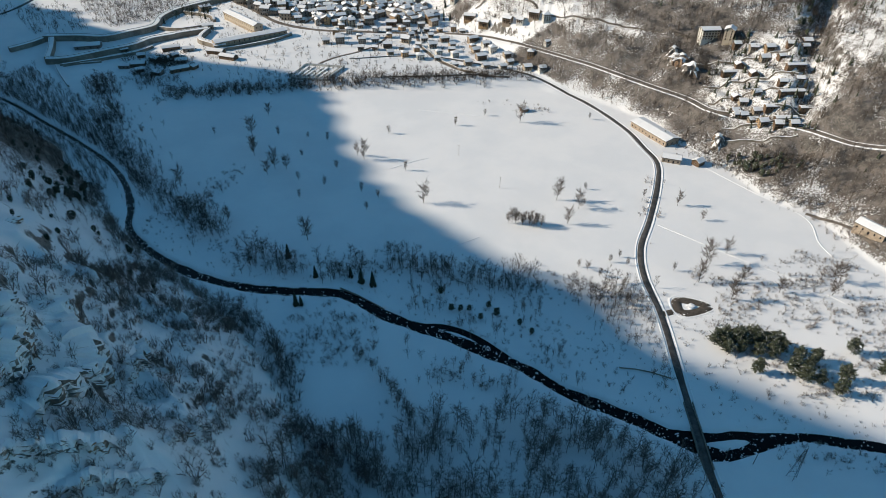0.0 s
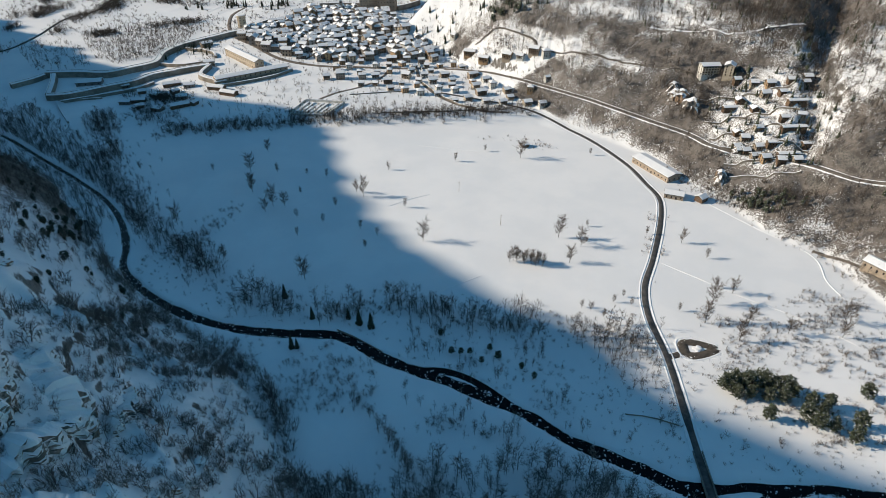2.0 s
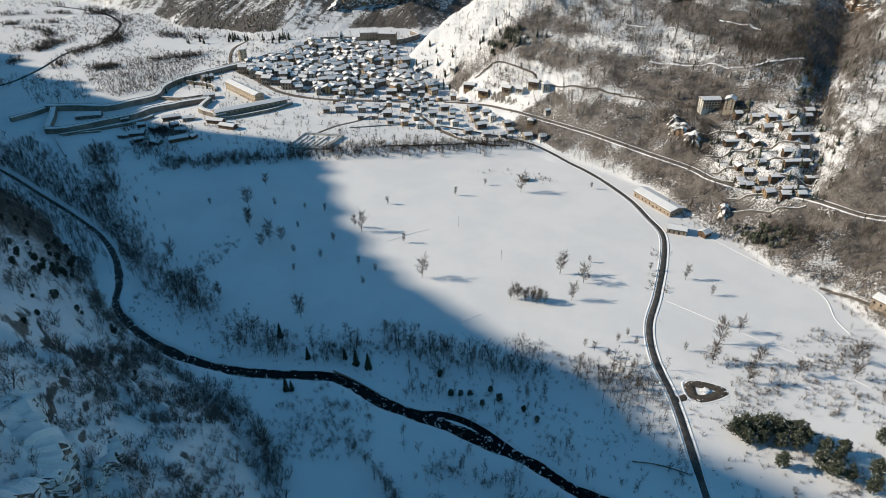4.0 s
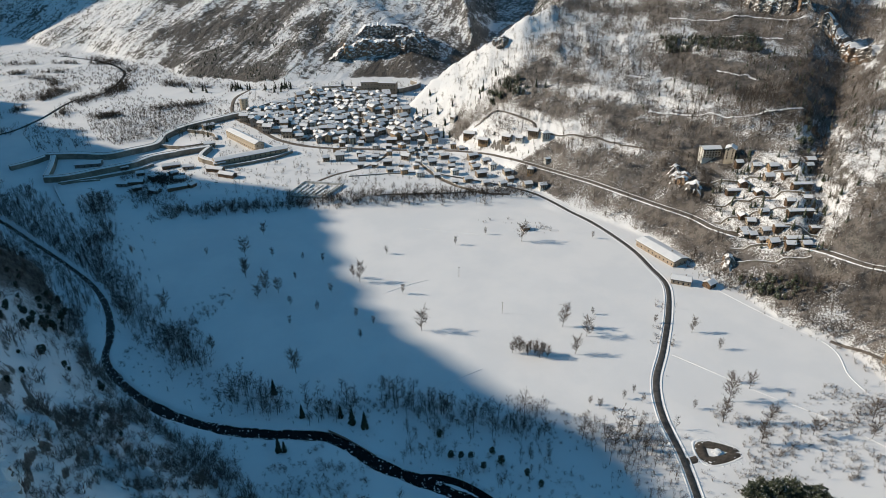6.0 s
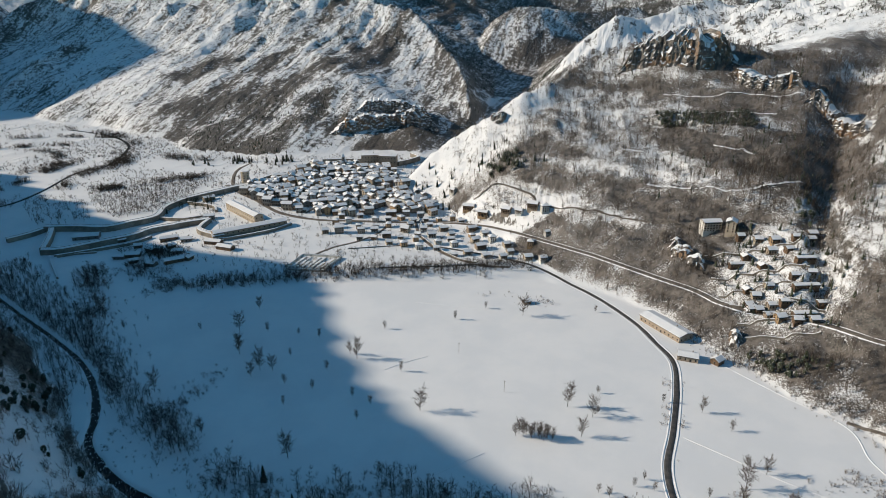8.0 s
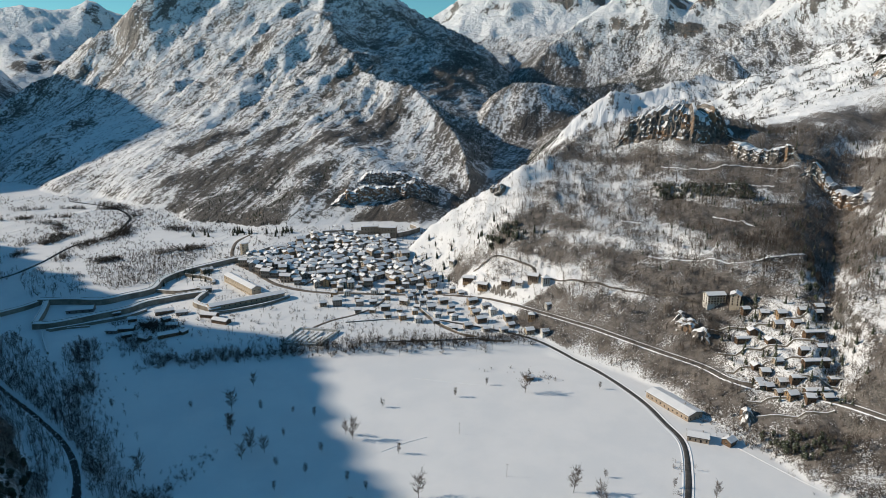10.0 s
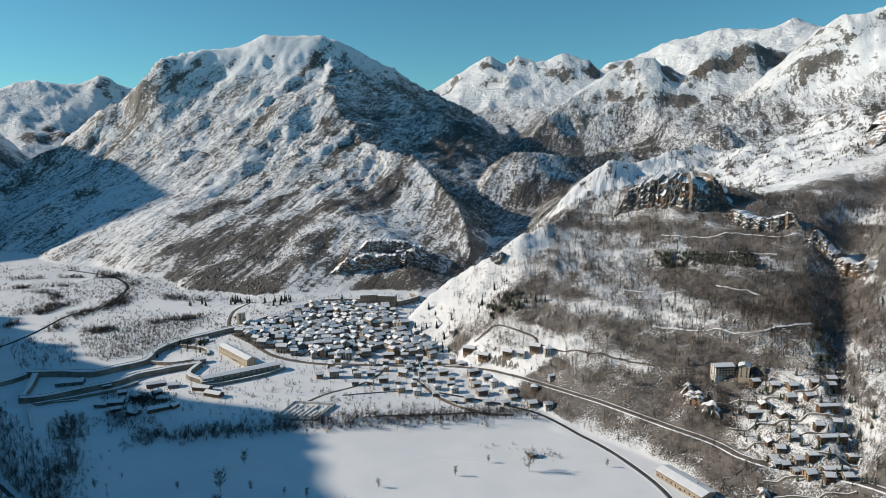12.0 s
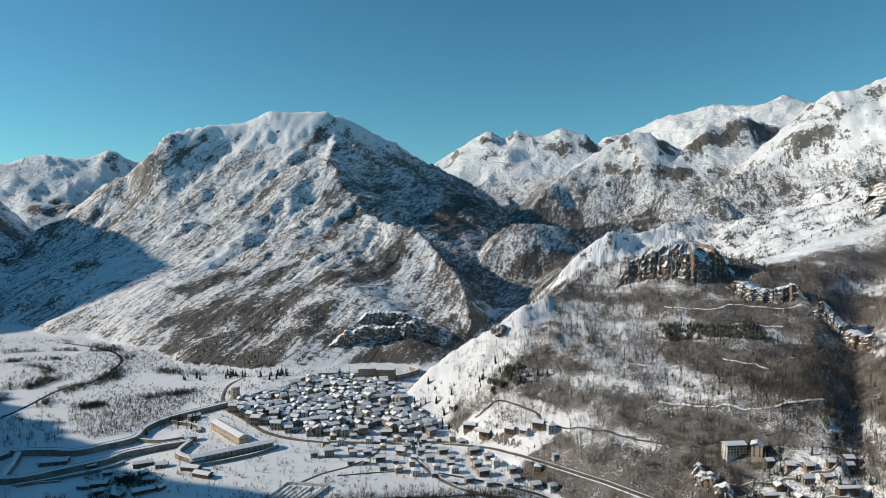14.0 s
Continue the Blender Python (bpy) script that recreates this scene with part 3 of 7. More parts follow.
    w = np.where((far < 1150) & (x > -60) & (y > 300), hill, w)
    w = np.where((far > 2500) & (x > -150), np.maximum(w, (0.62 + 0.5 * (streak - 0.5)) * smooth(560, 400, z + 160 * (patch - 0.5)) * smooth(-150, 60, x)), w)
    # gorge wood, thickened so its dark cover also paints the spur's cast shade
    w = np.where((x > -20) & (x < 520) & (y > 1450) & (y < 2900), np.maximum(w, (0.82 + 0.4 * (streak - 0.5)) * smooth(400, 260, z + 70 * (patch - 0.5)) * (1 - 0.8 * smooth(200, 110, np.hypot(x - 220, y - 1940)))), w)
    w = w * (1 - 0.35 * smooth(-600, -780, x) * smooth(1200, 1350, y) * smooth(1900, 1650, y))
    w = w * (1 - 0.8 * smooth(150, 60, near_line(x, y, BACK[:3])[0] + 60 * (small - 0.5)) * (y > 1000))
    shelf_field = smooth(1.2, 0.75, np.hypot((x - 560) / 200, (y - 1270) / 200)) + smooth(1.3, 0.7, np.hypot((x - 270) / 90, (y - 1290) / 90))
    w = w * (1 - 0.72 * np.clip(shelf_field, 0, 1) * smooth(0.62, 0.42, small))
    for cx, cy, rx, ry in CLEARED:
        w = w * (1 - (0.3 if rx > 40 else 0.7) * smooth(1.15, 0.8, np.hypot((x - cx) / rx, (y - cy) / ry)))
    return np.clip(w, 0, 1)


def build_ground():
    turn = np.concatenate([np.arange(-180, -120, 2.0), np.arange(-120, -52, 0.7), np.arange(-52, -38, 0.3), np.arange(-38, 38, 0.175), np.arange(38, 53, 0.28), np.arange(53, 180, 2.0)])
    rings = np.concatenate([[3.0, 25.0, 50.0], np.geomspace(75, 4860, 620)])
    a, r = np.meshgrid(np.radians(turn), rings)
    x, y = (r * np.sin(a)).ravel(), (r * np.cos(a)).ravel()
    z, up = ground_at(x, y)
    n, k = len(turn), len(rings)
    i, j = np.meshgrid(np.arange(k - 1), np.arange(n), indexing="ij")
    nxt = (j + 1) % n
    quads = np.stack([i * n + j, i * n + nxt, (i + 1) * n + nxt, (i + 1) * n + j], -1).reshape(-1, 4)[:, ::-1]
    me = array_mesh("ground", np.stack([x, y, z], -1), quads, 4, [GROUND], smooth_shade=True)
    w = wooded(x, y, z, up)
    w = np.where((x < -30) & (y < 420), w * (1 - 0.75 * smooth(420, 280, y)), w)
    me.attributes.new("wood", "FLOAT", "POINT").data.foreach_set("value", w.astype(np.float32))
    knob = near_line(x, y, [(300, 905), (345, 890), (395, 850), (425, 790)])[0]
    crag = 0.8 * smooth(60, 15, knob) * smooth(120, 150, z)
    crag = np.maximum(crag, 0.75 * smooth(130, 50, near_line(x, y, [(-330, 1090), (-200, 1110), (-90, 1140), (20, 1150)])[0]) * (up > 1))
    w = np.where(inside_shape(x, y, TOWN), np.maximum(w, 0.74), w)
    rugged = ridged(x, y, 160, 5, 91)
    for line, reach, much in ((FAR_LINES[5][1], 330, 1.1), (FAR_LINES[2][1], 420, 0.62), (FAR_LINES[4][1], 300, 0.6), (MAIN[3:8], 150, 0.42), (FAR_LINES[6][1], 420, 0.3), (FAR_LINES[1][1], 420, 0.5)):
        crag = np.maximum(crag, much * smooth(reach, 0.3 * reach, near_line(x, y, line)[0]) * smooth(0.35, 0.7, rugged))
    me.attributes.new("crag", "FLOAT", "POINT").data.foreach_set("value", crag.astype(np.float32))
    ob = new("ground", me)
    return tagged(ob, "snow-covered alpine valley floor and wooded rocky mountain slopes", "ground", kind="structure")


ground = build_ground()


def ribbon(name, course, half, mat, label, category, lift=0.12, crown=0.05):
    """A road's surface, with its edges bent down into the snow."""
    p = np.array(course)
    if p.shape[1] < 3:
        p = np.column_stack([p, ground_at(p[:, 0], p[:, 1])[0]])
    t = np.gradient(p[:, :2], axis=0)
    t /= np.linalg.norm(t, axis=1)[:, None]
    s = np.stack([t[:, 1], -t[:, 0]], -1)
    off = [(-half - 0.5, -0.6), (-half, 0.0), (0, crown), (half, 0.0), (half + 0.5, -0.6)]
    rng = np.random.default_rng(len(p))
    wob = 1 + 0.06 * np.convolve(rng.normal(size=len(p) + 4), np.ones(5) / 2.2, "valid")
    verts = np.stack([np.column_stack([p[:, :2] + s * o * wob[:, None], p[:, 2] + lift + h]) for o, h in off], 1).reshape(-1, 3)
    n = len(off)
    faces = [(i * n + k, (i + 1) * n + k, (i + 1) * n + k + 1, i * n + k + 1)[::-1] for i in range(len(p) - 1) for k in range(n - 1)]
    ob = new(name, mesh_of(name, verts, faces, [mat], True))
    return tagged(ob, label, category, kind="structure")


ribbon("road", ROADS[0][0], 1.7, ASPHALT, "narrow dark asphalt valley road cleared of snow", "road")
ribbon("road", ROADS[1][0], 2.7, GRIT, "grey-brown gritted hillside main road", "road", 0.3)


def river_sheet(course, share, label):
    p = np.array(course)
    t = np.gradient(p, axis=0)
    t /= np.linalg.norm(t, axis=1)[:, None]
    s = np.stack([t[:, 1], -t[:, 0]], -1)
    half = (share * bed_width(p[:, 0], p[:, 1]) + 2.3 * (0.55 + 0.45 * smooth(-300, -150, p[:, 0])))[:, None]
    level = -1.15 if share == 1 else -1.16 - 0.01 * share
    verts = np.concatenate([np.column_stack([p + s * half * k, np.full(len(p), level)]) for k in (-1, 0, 1)])
    n = len(p)
    faces = [(a * n + i, (a + 1) * n + i, (a + 1) * n + i + 1, a * n + i + 1) for a in (0, 1) for i in range(n - 1)]
    tagged(new("river", mesh_of("river", verts, faces, [WATER])), label, "river", kind="structure")


for (course, share), label in zip(WATERS, ("dark shallow winter river between snowy banks", "narrow dark river arm behind a snowy islet", "dark side arm of the river at the bridge")):
    river_sheet(course, share, label)
# ---- trees: bare ones of trunk, limbs and twigs; dark conifers of drooping sprays
def blade(a, b, wide, tip=0.25):
    """A thin three-sided limb from a to b."""
    a, b = np.array(a, float), np.array(b, float)
    u = (b - a) / (np.linalg.norm(b - a) + 1e-9)
    s = np.cross(u, (0.3, 0.5, 0.81))
    s /= np.linalg.norm(s) + 1e-9
    t = np.cross(u, s)
    ring = [math.cos(k) * s + math.sin(k) * t for k in (0, 2.094, 4.189)]
    verts = [a + wide * r for r in ring] + [b + wide * tip * r for r in ring]
    return verts, [(0, 1, 4), (0, 4, 3), (1, 2, 5), (1, 5, 4), (2, 0, 3), (2, 3, 5)]


def sliver(a, b, wide, turn):
    """A twig: one thin triangle."""
    a, b = np.array(a, float), np.array(b, float)
    s = np.cross(b - a, (math.cos(turn), math.sin(turn), 0.4))
    s *= wide / (np.linalg.norm(s) + 1e-9)
    return [a - s, a + s, b], [(0, 1, 2)]


def bare_shape(seed, limbs=12, twigs=5, spread=0.34, low=0.22, thick=0.014, fine=0.006):
    """Trunk and crown of a leafless tree one unit high: two lists of vertices and triangles."""
    rng = np.random.default_rng(seed)
    trunk, crown = ([], []), ([], [])

    def add(to, made):
        v, f = made
        n = len(to[0])
        to[0].extend(v)
        to[1].extend([tuple(k + n for k in t) for t in f])

    lean = rng.normal(0, 0.03, 2)
    mid, top = np.array([lean[0], lean[1], 0.45]), np.array([1.6 * lean[0], 1.6 * lean[1], 0.88])
    add(trunk, blade((0, 0, -0.06), mid, thick, 0.7))
    add(trunk, blade(mid, top, 0.7 * thick, 0.25))
    for k in range(limbs):
        h = low + (0.86 - low) * (k + rng.random()) / limbs
        start = mid * (h / 0.45) if h < 0.45 else mid + (top - mid) * (h - 0.45) / 0.43
        turn = 2.4 * k + rng.normal(0, 0.4)
        full = (max(0.0, 1 - ((h + 0.1 - 0.58) / 0.5) ** 2)) ** 0.5
        out = spread * (0.35 + 0.65 * full) * rng.uniform(0.6, 1.1)
        way = np.array([math.cos(turn) * out, math.sin(turn) * out, out * rng.uniform(0.55, 1.5)])
        end = start + way
        add(crown, sliver(start, end, 0.55 * thick, rng.uniform(0, 6.28)))
        for j in range(twigs):
            p = start + way * rng.uniform(0.25, 1.0)
            q = p + 0.38 * way * rng.uniform(0.4, 1.1) + rng.normal(0, 0.055, 3) + (0, 0, rng.uniform(0.0, 0.06))
            add(crown, sliver(p, q, fine, rng.uniform(0, 6.28)))
            r = p + (q - p) * rng.uniform(0.3, 0.7)
            add(crown, sliver(r, r + 0.6 * (q - p) + rng.normal(0, 0.05, 3), 0.85 * fine, rng.uniform(0, 6.28)))
    for j in range(twigs):
        add(crown, sliver(top - (0, 0, 0.06 * j / twigs), top + rng.normal(0, 0.05, 3) + (0, 0, 0.10), fine, rng.uniform(0, 6.28)))
    return trunk, crown


def bush_shape(seed, stems=9, twigs=3, fine=0.016):
    """A rounded leafless bush, one unit high."""
    rng = np.random.default_rng(seed)
    v, f = [], []

    def add(p, q, w):
        w3, f3 = sliver(p, q, w, rng.uniform(0, 6.28))
        f.append(tuple(t + len(v) for t in f3[0]))
        v.extend(w3)

    for k in range(stems):
        turn, tilt = 2.4 * k + rng.normal(0, 0.3), rng.uniform(0.05, 0.75)
        a = np.array([rng.normal(0, 0.08), rng.normal(0, 0.08), -0.05])
        b = a + 0.72 * rng.uniform(0.8, 1.1) * np.array([math.cos(turn) * tilt, math.sin(turn) * tilt, 1 - 0.5 * tilt])
        add(a, b, 1.3 * fine)
        for j in range(twigs):
            p = a + (b - a) * rng.uniform(0.35, 1.0)
            q = p + 0.35 * (b - a) * rng.uniform(0.5, 1.1) + rng.normal(0, 0.14, 3)
            add(p, q, fine)
    return v, f


def shrub_shape(seed, stems=8, boughs=4, twigs=3, fine=0.011):
    """A domed bush of arching stems that fork twice, one unit high."""
    rng = np.random.default_rng(seed)
    v, f = [], []

    def add(p, q, w):
        w3, f3 = sliver(p, q, w, rng.uniform(0, 6.28))
        f.append(tuple(t + len(v) for t in f3[0]))
        v.extend(w3)

    for k in range(stems):
        turn, tilt = 2.4 * k + rng.normal(0, 0.3), rng.uniform(0.1, 1.15)
        a = np.array([0.05 * math.cos(turn), 0.05 * math.sin(turn), -0.05])
        b = np.array([0.42 * math.cos(turn) * math.sin(tilt), 0.42 * math.sin(turn) * math.sin(tilt), 0.22 + 0.45 * math.cos(tilt)])
        add(a, b, 1.8 * fine)
        for j in range(boughs):
            p = a + (b - a) * rng.uniform(0.5, 1.0)
            q = p + 0.26 * (b - a) / np.linalg.norm(b - a) + rng.normal(0, 0.11, 3) + (0, 0, 0.04)
            add(p, q, 1.1 * fine)
            for i in range(twigs):
                r = p + (q - p) * rng.uniform(0.3, 1.0)
                add(r, r + 0.55 * (q - p) + rng.normal(0, 0.07, 3), fine)
    return v, f


def fir_shape(seed, tiers=9, sprays=9, width=0.20, low=0.06, round_top=False):
    """Needled sprays in tiers round a stem, one unit high."""
    rng = np.random.default_rng(seed)
    v, f = [], []
    for k in range(tiers):
        h = low + (0.93 - low) * k / tiers
        wide = width * ((1 - h) ** 0.8 if not round_top else (1 - abs(h - 0.5) ** 2 * 3.2)) + 0.015
        for j in range(sprays):
            turn = 6.28 * j / sprays + 0.5 * k + rng.normal(0, 0.25)
            r = wide * rng.uniform(0.55, 1.15)
            c, s = math.cos(turn), math.sin(turn)
            side = 0.42 * r
            base = np.array([0.02 * c, 0.02 * s, h + 0.10 + rng.uniform(-0.02, 0.02)])
            drop = h - (0.05 if not round_top else -0.02) + rng.uniform(-0.03, 0.03)
            tip = np.array([r * c, r * s, drop])
            l, m = tip * (0.65, 0.65, 1) + (-s * side, c * side, 0.01), tip * (0.65, 0.65, 1) + (s * side, -c * side, 0.01)
            n = len(v)
            v.extend([base, l, tip, m])
            f.extend([(n, n + 1, n + 2), (n, n + 2, n + 3)])
    n = len(v)
    v.extend([np.array(p) for p in ((0.02, 0, 0.85), (-0.012, 0.017, 0.85), (-0.012, -0.017, 0.85), (0, 0, 1.0))])
    f.extend([(n, n + 1, n + 3), (n + 1, n + 2, n + 3), (n + 2, n, n + 3)])
    w3, f3 = blade((0, 0, -0.05), (0, 0, 0.5), 0.016, 0.6)
    f.extend([tuple(t + len(v) for t in tri) for tri in f3])
    v.extend(w3)
    return v, f


def both(shape):
    (a, f), (b, g) = shape
    return list(a) + list(b), list(f) + [tuple(k + len(a) for k in t) for t in g]


TREES = [both(bare_shape(s, 11, 5, 0.24 + 0.03 * (s % 3), 0.16, 0.015, 0.008)) for s in range(6)]
SLIM = [both(bare_shape(s + 20, 9, 3, 0.15, 0.25, 0.015, 0.011)) for s in range(4)]
LITE = [both(bare_shape(s + 60, 9, 2, 0.20 + 0.03 * (s % 3), 0.22, 0.020, 0.019)) for s in range(6)]
DARK_TREES = [both(bare_shape(s + 70, 9, 2, 0.17, 0.3, 0.030, 0.022)) for s in range(4)]
TALL_TREES = [both(bare_shape(s + 80, 14, 6, 0.17 + 0.03 * (s % 3), 0.3, 0.014, 0.0058)) for s in range(5)]
BUSHES = [bush_shape(s, 10, 4, 0.013) for s in range(5)]
ROUND_BUSHES = [shrub_shape(s + 30) for s in range(6)]
SCRUB = [bush_shape(s + 9, 5, 2, 0.04) for s in range(4)]
FIRS = [fir_shape(s) for s in range(4)]


def spire_shape(seed):
    """A far conifer: two ragged skirts round a stem."""
    rng = np.random.default_rng(seed)
    v, f = [], []
    for low, high, wide in ((0.0, 0.65, 0.22), (0.4, 1.0, 0.15)):
        n = len(v)
        v.append(np.array((0, 0, high)))
        for k in range(5):
            r = wide * rng.uniform(0.7, 1.25)
            v.append(np.array((r * math.cos(1.257 * k), r * math.sin(1.257 * k), low + rng.uniform(-0.05, 0.06))))
        f.extend([(n, n + 1 + k, n + 1 + (k + 1) % 5) for k in range(5)])
    return v, f


SOFT_FIRS = [fir_shape(s + 40, 6, 7, 0.30, 0.12, True) for s in range(4)]
FAR_FIRS = [spire_shape(s + 5) for s in range(4)]


def pine_shape(seed, clumps=19):
    """Ragged clumps of needles on the ends of boughs, one unit high."""
    rng = np.random.default_rng(seed)
    v, f = [], []
    for k in range(clumps):
        h = 0.20 + 0.72 * k / clumps
        out = 0.21 * (1 - ((h - 0.42) / 0.62) ** 2) * rng.uniform(0.35, 1.15)
        turn = 2.4 * k + rng.normal(0, 0.5)
        mid = np.array([math.cos(turn) * out, math.sin(turn) * out, h + rng.uniform(-0.03, 0.05)])
        bough, tri = blade((0, 0, h - 0.06), mid, 0.012, 0.4)
        f.extend([tuple(t + len(v) for t in q) for q in tri])
        v.extend(bough)
        big = rng.uniform(0.09, 0.16)
        for j in range(30):
            a = mid + rng.normal(0, 0.42, 3) * big * (1.2, 1.2, 0.7)
            b = a + rng.normal(0, 0.55, 3) * big * (1, 1, 0.6)
            c = a + rng.normal(0, 0.55, 3) * big * (1, 1, 0.6)
            n = len(v)
            v.extend([a, b, c])
            f.append((n, n + 1, n + 2))
    w3, f3 = blade((0, 0, -0.05), (0, 0, 0.9), 0.02, 0.4)
    f.extend([tuple(t + len(v) for t in tri) for tri in f3])
    v.extend(w3)
    return v, f


PINES = [pine_shape(s + 11) for s in range(4)]


def scattered(name, x, y, tall, shapes, mat, label, category, seed=1, wide=(0.8, 1.25), level=None):
    """Many plants as one mesh of stuff."""
    rng = np.random.default_rng(seed)
    z = ground_at(x, y)[0] if level is None else np.full(len(x), level)
    which = rng.integers(0, len(shapes), len(x))
    verts, tris, n = [], [], 0
    for k, (v, f) in enumerate(shapes):
        m = which == k
        if not m.any():
            continue
        v, f, c = np.array(v, float), np.array(f), m.sum()
        a = rng.uniform(0, 6.28, c)
        s, w = tall[m], tall[m] * rng.uniform(*wide, c)
        px = (v[None, :, 0] * np.cos(a)[:, None] - v[None, :, 1] * np.sin(a)[:, None]) * w[:, None] + x[m][:, None]
        py = (v[None, :, 0] * np.sin(a)[:, None] + v[None, :, 1] * np.cos(a)[:, None]) * w[:, None] + y[m][:, None]
        pz = v[None, :, 2] * s[:, None] + z[m][:, None]
        verts.append(np.stack([px, py, pz], -1).reshape(-1, 3))
        tris.append((f[None] + (np.arange(c) * len(v))[:, None, None] + n).reshape(-1, 3))
        n += c * len(v)
    if not verts:
        return None
    ob = new(name, array_mesh(name, np.concatenate(verts), np.concatenate(tris), 3, [mat]))
    return tagged(ob, label, category, kind="stuff")


def clear_of_roads(x, y, gap=5.0):
    ok = np.ones(x.shape, bool)
    for line, half in ROADS:
        m = within(x, y, line, 20)
        if m.any():
            ok[m] &= near_line(x[m], y[m], line)[0] > half + gap
    m = within(x, y, RIVER_COURSE, 20)
    if m.any():
        ok[m] &= near_line(x[m], y[m], RIVER_COURSE)[0] > bed_width(x[m], y[m]) + 3.0
    return ok


def spread(count, x0, x1, y0, y1, seed):
    rng = np.random.default_rng(seed)
    return rng.uniform(x0, x1, count), rng.uniform(y0, y1, count), rng


def along(line, count, width, seed, gather=0.0):
    """Places beside a line; gather: how much they stand in groups."""
    rng = np.random.default_rng(seed)
    p = np.array([q[:2] for q in settled(line, 3.0, 2)])
    k = rng.uniform(0, len(p) - 1.01, count)
    if gather:
        keep = rng.random(count) < smooth(0.5 - gather / 2, 0.5 + gather / 2, value_noise(k / 7.0, 0 * k + seed, 3))
        k = k[keep]
    i = k.astype(int)
    q = p[i] + (p[i + 1] - p[i]) * (k - i)[:, None]
    off = rng.normal(0, width / 2, (len(k), 2))
    return q[:, 0] + off[:, 0], q[:, 1] + off[:, 1], rng


HAMLET = [(206, 545), (245, 560), (318, 560), (288, 450), (262, 405), (222, 400), (212, 440), (228, 500)]
FIELD_EDGE = [(-335, 590), (-319, 561), (-290, 510), (-272, 475), (-242, 430), (-216, 394), (-195, 378), (-173, 360), (-150, 335), (-130, 320), (-100, 303), (-76, 297), (-29, 303), (26, 290), (72, 283), (112, 268)]


def plant_woods():
    # the wooded hill on the sunny side
    x, y, rng = spread(52000, 10, 600, 330, 1000, 1)
    z, up = ground_at(x, y)
    w = wooded(x, y, z, up)
    ok = (rng.random(len(x)) < 0.62 * smooth(0.10, 0.70, w)) & (up > 0.5) & clear_of_roads(x, y, 3.0) & ~inside_shape(x, y, HAMLET) & (np.hypot(x, y) < 1000)
    x, y = x[ok], y[ok]
    kind = rng.random(len(x))
    tall = rng.uniform(3.0, 8.0, len(x))
    a = kind < 0.5
    scattered("bare_wood", x[a], y[a], 1.05 * tall[a], LITE, TWIG, "leafless grey-brown wood on the snowy hillside", "woodland", 2)
    a = (kind >= 0.5) & (kind < 0.60)
    scattered("dark_wood", x[a], y[a], 1.25 * tall[a], DARK_TREES, BARK, "taller dark leafless trees among the hillside brush", "woodland", 181)
    a = (kind >= 0.60) & (kind < 0.94)
    scattered("brush", x[a], y[a], 0.45 * tall[a], SCRUB, FROST, "snow-dusted brush on the hillside", "shrubs", 3)
    a = (kind >= 0.94) & (fbm(x, y, 120, 3, 81) > -0.05)
    scattered("hill_conifers", x[a], y[a], 0.9 * tall[a], FIRS[:2], NEEDLE_SNOW, "dark small conifers scattered on the wooded hillside", "conifers", 4)
    # conifer stands below the cliff and above the village
    for shape, n, tall, seed in (([(251, 797), (336, 736), (329, 702), (248, 763)], 900, 6.0, 151), ([(50, 784), (88, 763), (89, 735), (55, 754)], 90, 8.0, 152), ([(215, 440), (245, 425), (262, 400), (232, 402)], 110, 6.0, 153), ([(300, 560), (335, 600), (320, 560), (300, 520)], 90, 7.0, 154)):
        a = np.array(shape)
        x, y, rng = spread(n, a[:, 0].min(), a[:, 0].max(), a[:, 1].min(), a[:, 1].max(), seed)
        ok = inside_shape(x, y, shape) & clear_of_roads(x, y, 1.0)
        scattered("conifer_stand", x[ok], y[ok], tall * rng.uniform(0.6, 1.2, ok.sum()), SOFT_FIRS, NEEDLE_SNOW, "dense dark conifer stand on the hillside", "conifers", seed)
    x, y, rng = spread(700, 275, 335, 560, 640, 155)
    ok = clear_of_roads(x, y, 1.0)
    scattered("gully_wood", x[ok], y[ok], rng.uniform(4, 8, ok.sum()), SLIM, BARK, "dark leafless wood beside the gully", "woodland", 156)
    # the shaded southern slope
    x, y, rng = spread(12500, -420, -30, 110, 500, 5)
    z, up = ground_at(x, y)
    w = smooth(0.30, 0.72, 0.5 + 0.5 * fbm(x, y, 34, 4, 87)) * smooth(0.5, 4, up)
    ok = (rng.random(len(x)) < 0.5 * w) & (up > 1.5) & (x > -0.78 * y - 40) & clear_of_roads(x, y, 1.0)
    x, y = x[ok], y[ok]
    kind, tall = rng.random(len(x)), rng.uniform(3.0, 9.5, len(x))
    a = kind < 0.45
    scattered("bare_wood", x[a], y[a], tall[a], TREES[:3] + ROUND_BUSHES, RIME, "leafless dark wood on the shaded slope", "woodland", 6)
    a = (kind >= 0.45) & (kind < 0.97)
    scattered("brush", x[a], y[a], 0.5 * tall[a], ROUND_BUSHES, RIME, "low leafless brush on the shaded rocky slope", "shrubs", 7)
    x, y, rng = spread(7600, -190, -18, 95, 290, 105)
    z, up = ground_at(x, y)
    w = smooth(0.40, 0.62, 0.5 + 0.5 * fbm(x, y, 26, 4, 106)) * (0.35 + 0.65 * smooth(60, 15, up)) + 0.3 * smooth(135, 110, y)
    ok = (rng.random(len(x)) < w) & (up > 0.8) & (x > -0.78 * y - 40) & clear_of_roads(x, y, 1.0)
    x, y = x[ok][:3600], y[ok][:3600]
